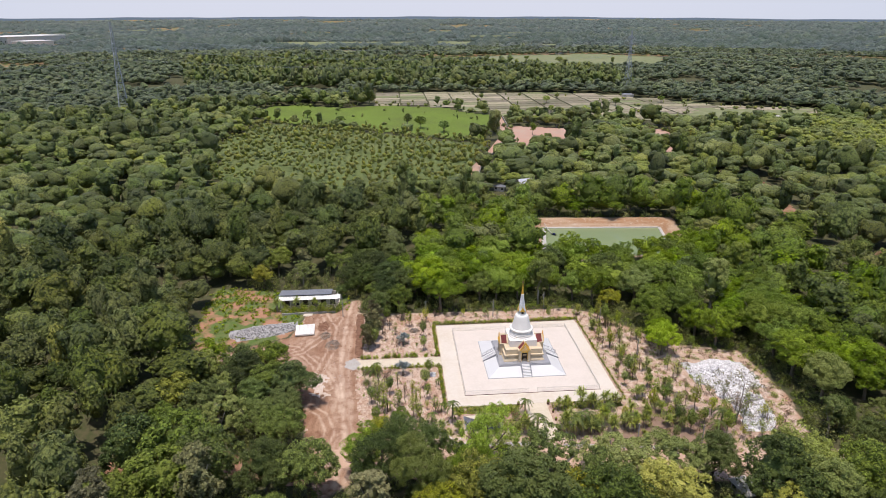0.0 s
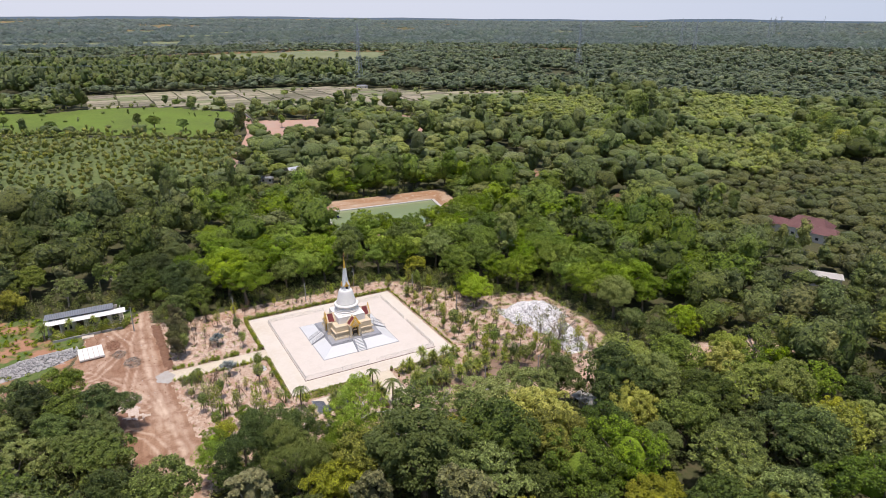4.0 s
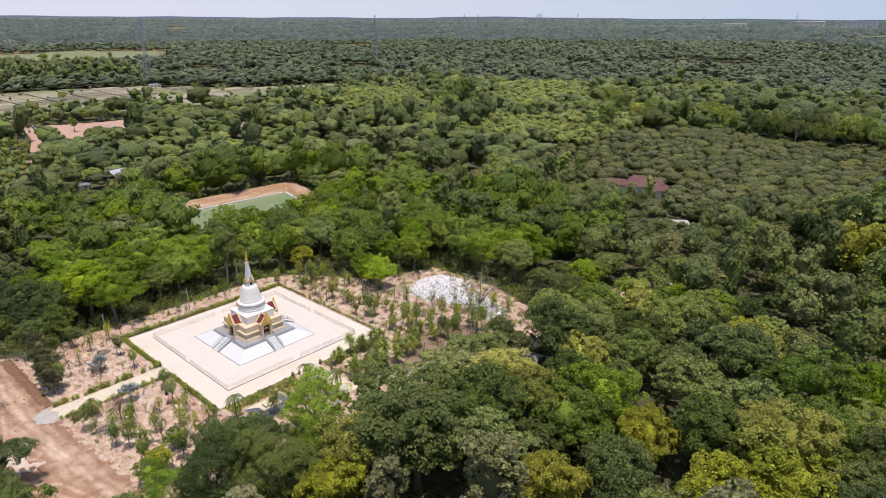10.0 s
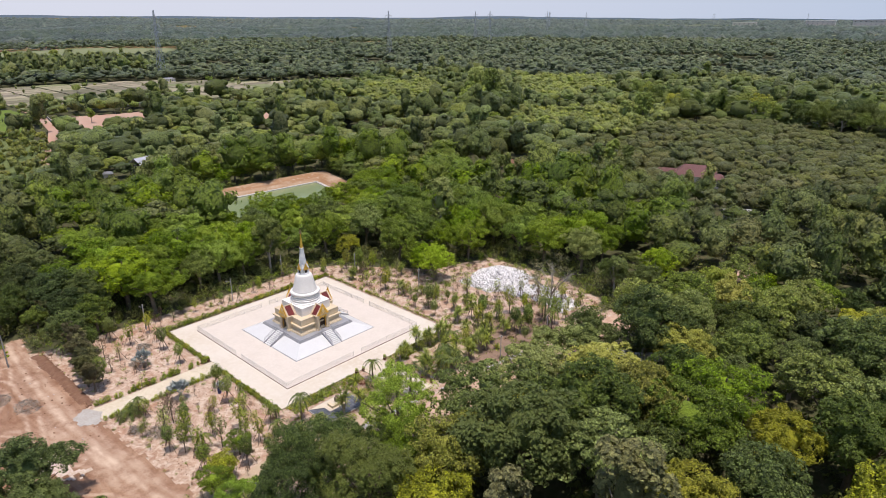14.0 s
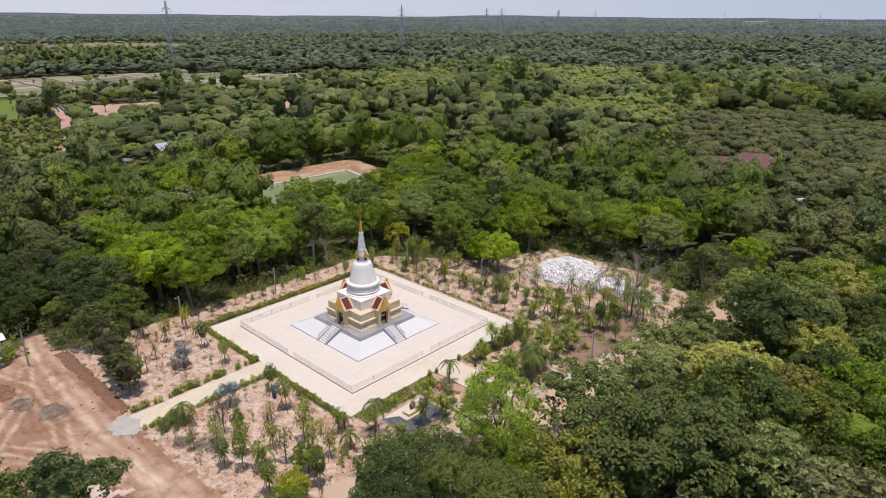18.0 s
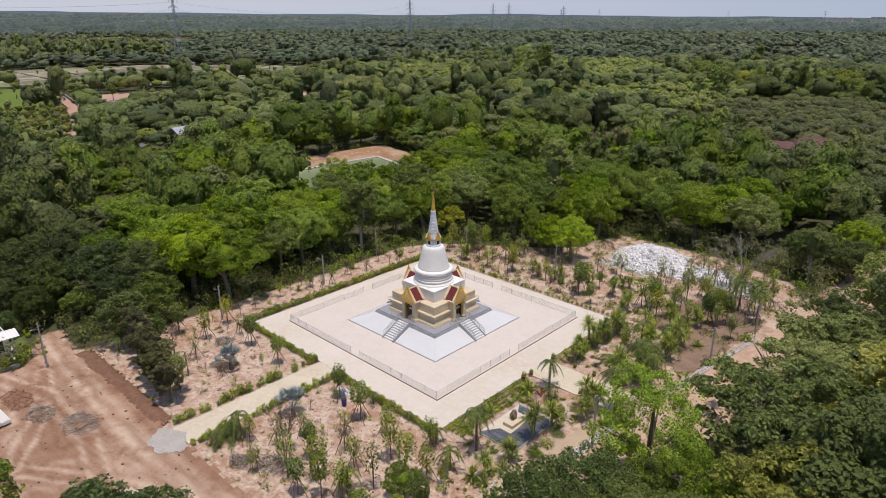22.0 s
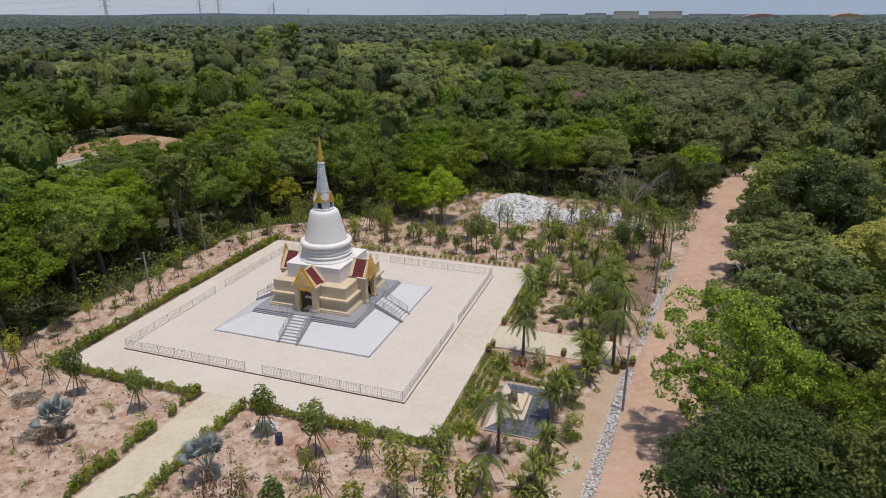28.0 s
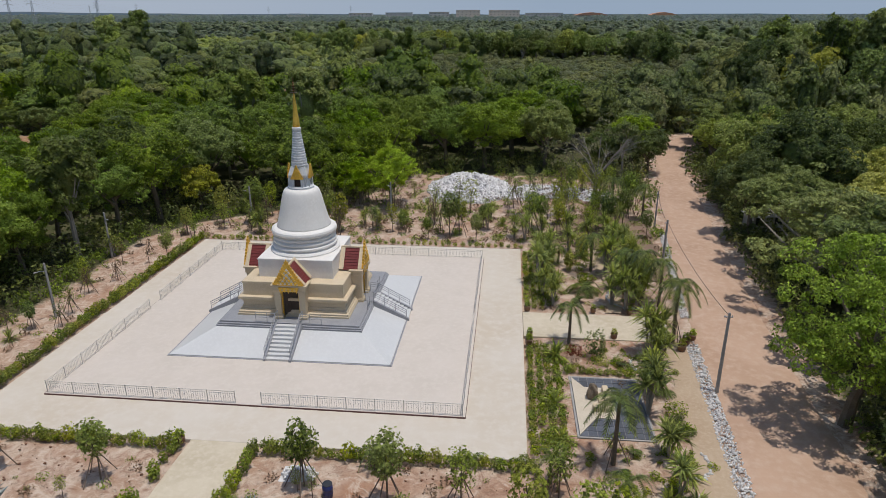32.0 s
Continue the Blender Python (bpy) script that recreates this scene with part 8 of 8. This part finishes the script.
pile("rubble_heap", "heap of broken white concrete rubble", 12.4, 47.2, 6.6, 7.4, 2.7, 0.27, 2300, M["rubble"], 120, 3)
pile("rubble_heap", "low spill of white rubble beside the heap", 20.5, 45.0, 3.6, 3.0, 0.9, 0.26, 420, M["rubble"], 40, 4, -20)
pile("rubble_heap", "thin pale rubble spread on bare ground", 26.5, 47.0, 8.0, 3.8, 0.30, 0.22, 700, M["rubble"], 30, 5, -10)
pile("gravel_heap", "heap of grey broken stone in the yard", -20.5, -67.5, 3.4, 9.0, 1.5, 0.24, 900, M["gravel"], 60, 6, 14, "gravel")
pile("stone_heap", "small heap of white stones in the garden", 6.0, -22.6, 1.1, 0.7, 0.4, 0.12, 120, M["rubble"], 20, 7)
pile("soil_heap", "low heap of reddish soil in the yard", -22.0, -51.5, 3.5, 1.8, 0.45, 0.07, 420, M["laterite"], 10, 8, 0, "soil")

# heaps of cut branches
def brush_pile(x, y, rx, ry, h, n, seed, label):
    rnd = random.Random(seed)
    bm = bmesh.new()
    for i in range(n):
        a, r, t = rnd.uniform(0, 6.28), math.sqrt(rnd.random()), rnd.uniform(0, 6.28)
        c = Vector((rx * r * math.cos(a), ry * r * math.sin(a), h * (1 - r) * rnd.random() + 0.08))
        L = rnd.uniform(0.5, 1.5)
        d = Vector((math.cos(t), math.sin(t), rnd.uniform(-0.15, 0.3))) * L * 0.5
        tube(bm, [c - d, c + Vector((0, 0, rnd.uniform(0, 0.12))), c + d], [0.03, 0.024, 0.01], 4)
    ob_ = thing("brush_pile", label, "branches", pose(x, y, -0.05))
    part("twig_tangle", bm, M["palebark"], ob_)
    part("dead_foliage", tuft(seed, 420, max(rx, ry) * 0.9, h * 1.1, 0.16, M["leaf_dry"], "dead_foliage", -0.1), None, ob_)


for bx, by, brx, bry, bh, bn, lb in ((-11.0, -48.0, 2.6, 1.8, 0.6, 150, "low heap of dry cut branches in the yard"), (-16.5, -50.5, 2.2, 1.4, 0.5, 110, "low heap of dry cut branches in the yard"), (11.5, -36.5, 2.0, 1.4, 0.6, 110, "dry branches heaped between young trees"), (-17.2, -26.2, 1.6, 1.2, 0.4, 80, "dry branches heaped between young trees"), (8.6, -38.6, 1.5, 1.0, 0.4, 70, "dry branches heaped between young trees"), (20.0, 33.0, 1.8, 1.2, 0.5, 80, "dry branches heaped between young trees"), (-12.0, -30.0, 1.0, 1.2, 0.3, 60, "dry branches heaped between young trees"), (-27.0, -14.0, 1.2, 1.6, 0.4, 60, "dry branches heaped beside the trees")):
    brush_pile(bx, by, brx, bry, bh, bn, 900 + int(bx * 3), lb)

# broken white stones along the road
edge = thing("stone_edging", "line of broken white stones along the road", "stones")
mes = [np_mesh("stone", stone_mesh(60 + i) * 0.115, np.zeros((0, 4), int), ICO1[1], M["rubble"]) for i in range(6)]
rs = random.Random(13)
for i in range(290):
    y = -38 + 36 * rs.random()
    part("stone", mes[i % 6], None, edge, at=pose(float(road_x(np.array(y))) - 3.45 - 0.75 * rs.random(), y, -0.02 + 0.1 * rs.random(), rs.uniform(0, 360), rs.uniform(0, 360), 0) @ Matrix.Diagonal((*[rs.uniform(0.6, 1.5)] * 3, 1)))
V, T, base = [], [], 0
for i in range(4600):
    y = -38 + 66 * rs.random()
    x = float(road_x(np.array(y))) - 3.3 - (1.1 if y < -3 else 0.8) * rs.random()
    if -3 < y < 2.2:
        continue
    s = rs.uniform(0.04, 0.105)
    V.append(stone_mesh(60 + i % 6) * s + np.array([x, y, 0.0]))
    T.append(ICO1[1] + base)
    base += len(V[-1])
ob = part("rubble_fill", np_mesh("rubble_fill", np.concatenate(V), np.zeros((0, 4), int), np.concatenate(T), M["rubble"]), None, edge)
ob["kind"] = "stuff"
# white stones round the planting beds
for cx, cy, r, a0, a1 in ((30.2, -19.2, 1.65, -95, 45), (29.2, -23.3, 1.45, -50, 45), (31.0, 6.0, 2.2, 120, 300), (30.2, -7.0, 1.3, 150, 290)):
    ring = thing("stone_ring", "curved row of white stones round a planting bed", "stones", group="bed edgings")
    n = int(radians(a1 - a0) * r / 0.17)
    for i in range(n):
        a, q = radians(a0 + (a1 - a0) * i / n), r + rs.uniform(-0.08, 0.08)
        part("stone", mes[i % 6], None, ring, at=pose(cx + q * math.cos(a), cy + q * math.sin(a), 0.0, rs.uniform(0, 360), rs.uniform(0, 360), 0) @ Matrix.Diagonal((*[rs.uniform(0.9, 1.6)] * 3, 1)))
# laterite clods along the garden's edge by the lane
clods = thing("clod_row", "row of dark red laterite clods beside the lane", "stones")
mes = [np_mesh("clod", stone_mesh(80 + i) * 0.13, np.zeros((0, 4), int), ICO1[1], M["laterite"]) for i in range(5)]
for i in range(290):
    t = rs.random()
    part("clod", mes[i % 5], None, clods, at=pose(-30 + 26.5 * t, -41.0 + rs.gauss(-0.1, 0.45) + 0.6 * (1 - t), 0.0, rs.uniform(0, 360), rs.uniform(0, 360), 0) @ Matrix.Diagonal((*[rs.uniform(0.5, 1.6)] * 3, 1)))

# loose clods, pebbles and twigs strewn over the yard and the garden soil
def litter(name, label, n, x0, x1, y0, y1, poly, lo, hi, material, seed):
    rnd = np.random.default_rng(seed)
    shapes = [stone_mesh(90 + i, 0.55) for i in range(5)]
    V, T, base = [], [], 0
    X, Y = rnd.uniform(x0, x1, n), rnd.uniform(y0, y1, n)
    keep = edge_distance(X, Y, poly) > 0.4
    keep &= ~((X > -20.4) & (X < 20.6) & (Y > -21)) & ~((np.abs(X + 0.3) < 2.4) & (Y > -44))
    keep &= rnd.uniform(size=n) < 0.55 + 0.6 * wave(X, Y, 4.0, seed)
    for i, (x, y) in enumerate(zip(X[keep], Y[keep])):
        v = shapes[i % 5] * rnd.uniform(lo, hi) + np.array([x, y, -0.04 if y > -41 else 0.03])
        V.append(v)
        T.append(ICO1[1] + base)
        base += len(v)
    me = np_mesh(name, np.concatenate(V), np.zeros((0, 4), int), np.concatenate(T), material)
    tagged(new(name, me), label, "stones", kind="stuff")


litter("yard_clods", "small reddish clods strewn over the yard", 420, -46, 8, -62, -41, YARD, 0.05, 0.19, M["laterite"], 31)
# a low bank of dug red earth between the lane and the garden
N_B = 90
bank_rng2 = np.random.default_rng(91)
bt = np.linspace(0, 1, N_B)
bx = -29.6 + 25.4 * bt
bv = []
for off, top in ((-1.25, -0.16), (-0.6, 0.16), (0.0, 0.34), (0.55, 0.20), (1.1, -0.16)):
    rough = bank_rng2.normal(0, 0.09, N_B) if top > 0 else np.zeros(N_B)
    fade = np.clip(np.minimum(bt, 1 - bt) * 9, 0, 1)
    bv.append(np.stack([bx + bank_rng2.normal(0, 0.08, N_B), -41.5 + 0.55 * bt + off + bank_rng2.normal(0, 0.12, N_B), (top + rough + 0.16) * fade - 0.16], 1))
q = (np.arange(4)[:, None] * N_B + np.arange(N_B - 1)[None, :]).ravel()
bank_me = np_mesh("earth_bank", np.concatenate(bv), np.stack([q, q + 1, q + N_B + 1, q + N_B], 1), np.zeros((0, 3), int), M["laterite"])
tagged(new("earth_bank", bank_me), "low bank of dug dark red earth beside the lane", "ground", kind="structure")
litter("yard_pebbles", "small pale stones strewn over the yard", 160, -40, 12, -70, -41, YARD, 0.04, 0.13, M["rubble"], 32)
litter("garden_clods", "small reddish clods in the garden soil", 1500, -29, 33, -41, -21, GARDEN, 0.03, 0.11, M["laterite"], 33)
litter("garden_clods", "small reddish clods in the garden soil", 1200, -27, 38, 21, 56, GARDEN, 0.04, 0.12, M["laterite"], 34)

# sandy footpath beside the road, winding stepping path north of the east path
bm = bmesh.new()
prev = None
for i in range(42):
    y = -39.6 + i * 0.9
    x1 = float(road_x(np.array(y))) - 4.2
    w = 2.5 + 0.5 * math.sin(i * 0.7)
    a, b = bm.verts.new((x1 - w, y, 0.0)), bm.verts.new((x1, y, 0.0))
    if prev:
        bm.faces.new((prev[0], prev[1], b, a))
    prev = (a, b)
solid("footpath", bm, M["sand"], "sandy footpath beside the stone edging", "path", "structure")
bm = bmesh.new()
prev = None
for i in range(24):
    t = i / 23
    x, y = 28.9 + 0.9 * math.sin(t * 4.2), 2.6 + 18 * t
    a, b = bm.verts.new((x - 0.75, y, 0.0)), bm.verts.new((x + 0.75, y, 0.0))
    if prev:
        bm.faces.new((prev[0], prev[1], b, a))
    prev = (a, b)
solid("garden_path", bm, M["sand"], "pale sandy garden path between palms", "path", "structure")

# ---- slab court with bench shrine ----
court = thing("paved_court", "dark slate court with a cream slab", "paving")
part("bed", boxes((23.7, 29.0, -17.2, -9.3, -0.3, -0.02)), M["polecon"], court)
tile = finish(boxes((0.0, 0.60, 0.0, 0.60, 0, 0.035), bevel=0.006), "slate_tile", M["slate"])
for i in range(8):
    for j in range(12):
        part("slate_tile", tile, None, court, at=pose(23.85 + i * 0.63, -17.05 + j * 0.63, -0.02))
bm = bmesh.new()
rim = [bm.verts.new((x, y, 0.02)) for x, y in ((23.88, -9.6), (23.88, -17.0), (25.2, -14.95), (26.7, -14.95), (26.7, -10.95), (24.75, -10.95))]
up = bmesh.ops.extrude_face_region(bm, geom=[bm.faces.new(rim)])
bmesh.ops.translate(bm, verts=[v for v in up["geom"] if isinstance(v, bmesh.types.BMVert)], vec=(0, 0, 0.06))
bmesh.ops.recalc_face_normals(bm, faces=bm.faces)
part("cream_slab", bm, M["cream"], court, "cream stone slab with slanting ends")
bench = thing("garden_bench", "low tan stone bench built in an angle", "bench", pose(0, 0, 0.08))
part("bench_arm", boxes((25.05, 26.42, -14.25, -13.75, 0, 0.46), bevel=0.03), M["tan"], bench)
part("bench_arm", boxes((26.0, 26.42, -13.747, -11.3, 0, 0.46), bevel=0.03), M["tan"], bench)
part("bench_seat", boxes((25.6, 25.997, -13.747, -11.9, 0, 0.22), bevel=0.03), M["tan"], bench)
M["boulder"] = surface("brown_boulder", C(0.20, 0.15, 0.10), C(0.13, 0.095, 0.065), C(0.27, 0.21, 0.15), 1.5, 9.0, 0.85, bump=0.7, dist=0.04)
bm = bmesh.new()
bmesh.ops.create_icosphere(bm, subdivisions=4, radius=0.6, matrix=Matrix.Diagonal((0.72, 0.85, 1.15, 1)))
for v in bm.verts:
    v.co += v.co.normalized() * (0.07 * math.sin(v.co.x * 9 + v.co.z * 5) + 0.05 * math.sin(v.co.y * 13 + 2) - 0.05)
solid("boulder", bm, M["boulder"], "upright brown boulder set on the cream slab", "stone", at=pose(25.2, -12.4, 0.62, 0, 8, 20), smooth=True)

# ---- pots, barrel, poles, cables ----
pot_me = finish(lathe([(0.14, 0), (0.24, 0.05), (0.30, 0.25), (0.27, 0.42), (0.31, 0.46), (0.31, 0.50), (0.25, 0.50), (0.25, 0.44)], 20), "pot", M["pot"], True)
pot_plant = tuft(450, 90, 0.28, 0.7, 0.16, M["leaf_shrub"], "potted_leaves", 0.4)
for x, y, s in ((-2.9, -20.4, 1.1), (20.7, -4.4, 1.1), (20.8, -2.9, 0.9), (20.7, 2.4, 1.1), (28.2, -2.6, 1.0), (33.6, -4.3, 1.2), (34.2, -3.2, 1.2), (35.0, -2.2, 1.1), (30.4, 2.5, 0.9), (27.0, 2.6, 0.9), (24.0, 2.7, 0.8), (32.6, 2.6, 0.9)):
    ob = thing("potted_plant", "brown glazed pot with a small green plant", "plant pot", pose(x, y, -0.05) @ Matrix.Diagonal((s, s, s, 1)), "garden pots")
    part("pot", pot_me, None, ob)
    part("potted_leaves", pot_plant, None, ob)
ring_me = finish(lathe([(0.50, 0), (0.55, 0.05), (0.55, 0.34), (0.47, 0.36), (0.42, 0.30), (0.40, 0.12)], 24), "ring", M["pot"])
ob = thing("concrete_ring", "low round pot beside the hedge", "plant pot", pose(-3.4, -31.3, -0.1))
part("ring", ring_me, None, ob)
barrel = thing("barrel", "dark blue plastic barrel standing open", "barrel", pose(8.3, -24.3, -0.12))
part("drum", lathe([(0.28, 0), (0.30, 0.03), (0.31, 0.28), (0.325, 0.30), (0.31, 0.33), (0.31, 0.60), (0.325, 0.62), (0.31, 0.65), (0.30, 0.90), (0.28, 0.92), (0.27, 0.90), (0.27, 0.3)], 28), M["blue"], barrel, smooth=True)
part("rim", lathe([(0.265, 0.90), (0.30, 0.90), (0.30, 0.945), (0.265, 0.945)], 28), M["shade"], barrel)

POLES = [(34.7, -10.6, 6.8), (36.6, 17.0, 5.2), (38.2, 29.7, 5.2), (2.6, 29.5, 5.6), (-15.8, 25.6, 5.6), (-24.6, -22.5, 5.6), (-24.0, -3.2, 5.6), (-27.8, -46.4, 6.8), (-28.0, 12.5, 5.6)]
for i, (x, y, h) in enumerate(POLES):
    pl = thing("utility_pole", "slim grey concrete pole with a small lamp arm", "pole", pose(x, y, -0.15, 0, 0, 40 * i), "utility poles")
    bm = bmesh.new()
    vs = []
    for z, w in ((0, 0.11), (h, 0.075)):
        vs.append([bm.verts.new((sx * w, sy * w, z)) for sx, sy in ((-1, -1), (1, -1), (1, 1), (-1, 1))])
    for k in range(4):
        bm.faces.new((vs[0][k], vs[0][(k + 1) % 4], vs[1][(k + 1) % 4], vs[1][k]))
    bm.faces.new(vs[1])
    part("post", bm, M["polecon"], pl)
    if i < 3:
        pl["label"] = "plain grey concrete pole with a short cable bracket"
        part("bracket", boxes((-0.32, 0.32, 0.08, 0.14, h - 0.42, h - 0.34), bevel=0.01), M["steel"], pl)
        for q in (-0.26, 0.0, 0.26):
            part("insulator", lathe([(0.0, h - 0.34), (0.035, h - 0.34), (0.045, h - 0.28), (0.03, h - 0.22), (0.0, h - 0.21)], 10), M["white"], pl, at=pose(q, 0.11, 0))
        continue
    bm = bmesh.new()
    tube(bm, [(0, 0, h - 0.9), (0.35, 0, h - 0.7), (0.75, 0, h - 0.65)], 0.025, 5)
    part("lamp_arm", bm, M["steel"], pl)
    part("lamp_head", boxes((0.65, 1.05, -0.09, 0.09, h - 0.72, h - 0.64), bevel=0.02), M["polecon"], pl)
cable = thing("cable", "thin dark cable sagging between roadside poles", "cable")
for a, b in ((0, 1), (1, 2)):
    bm = bmesh.new()
    A, B = Vector((*POLES[a][:2], POLES[a][2] - 0.4)), Vector((*POLES[b][:2], POLES[b][2] - 0.4))
    tube(bm, [A.lerp(B, i / 10) - Vector((0, 0, 2.4 * (i / 10) * (1 - i / 10))) for i in range(11)], 0.02, 4)
    part("span", bm, M["shade"], cable)

# stack of roofing sheets in the yard
stack = thing("sheet_stack", "stack of white metal roofing sheets in the yard", "building material", pose(-19.5, -56.2, 0.0, 0, 0, 4))
for i, (dx, dy) in enumerate(((0, 0), (0.15, -0.1), (-0.1, 0.1))):
    part("bearer", boxes((-2.6 + 2.4 * i, -2.4 + 2.4 * i, -2.5, 2.5, 0, 0.28)), M["stake"], stack)
for i in range(5):
    bm = bmesh.new()
    y0 = -2.6 + 1.04 * i
    for j in range(5):
        a = y0 + 0.2 * j
        box(bm, -3.0, 3.0, a, a + 0.12, 0.62 + 0.04 * (j % 2) + 0.015 * i, 0.66 + 0.04 * (j % 2) + 0.015 * i)
    box(bm, -3.0, 3.0, y0, y0 + 0.98, 0.28, 0.62)
    part("roof_sheet", bm, M["white"], stack)
tarp = thing("blue_tarp", "blue plastic tarp hung beneath the yard trees", "tarp", pose(16.6, -54.6, 0, 0, 0, 30))
bm = bmesh.new()
vs = [[bm.verts.new((0.25 * math.sin(i * 1.3 + j), -0.6 + 0.3 * j, 0.3 + 0.45 * i)) for j in range(5)] for i in range(6)]
for a, b in zip(vs, vs[1:]):
    for j in range(4):
        bm.faces.new((a[j], a[j + 1], b[j + 1], b[j]))
bmesh.ops.solidify(bm, geom=bm.faces[:], thickness=0.02)
part("cloth", bm, M["blue"], tarp)
part("pole", boxes((-0.03, 0.03, -0.66, -0.6, 0, 2.8)), M["stake"], tarp)

# pump raft and jetty on the pond
raft = thing("pump_raft", "small blue-grey pump raft with a plank jetty", "raft", pose(-99.5, 33.5, -2.0, 0, 0, 25))
part("deck", boxes((-1.4, 1.4, -0.9, 0.9, -0.05, 0.25), bevel=0.04), M["tin"], raft)
part("pump", boxes((-0.4, 0.5, -0.35, 0.35, 0.25, 0.9), bevel=0.06), M["blue"], raft)
bm = bmesh.new()
tube(bm, [(-1.2, 0, 0.3), (-4.5, 0.6, 1.0), (-8.0, 1.2, 2.6)], 0.12, 8)
part("pipe", bm, M["liner"], raft)
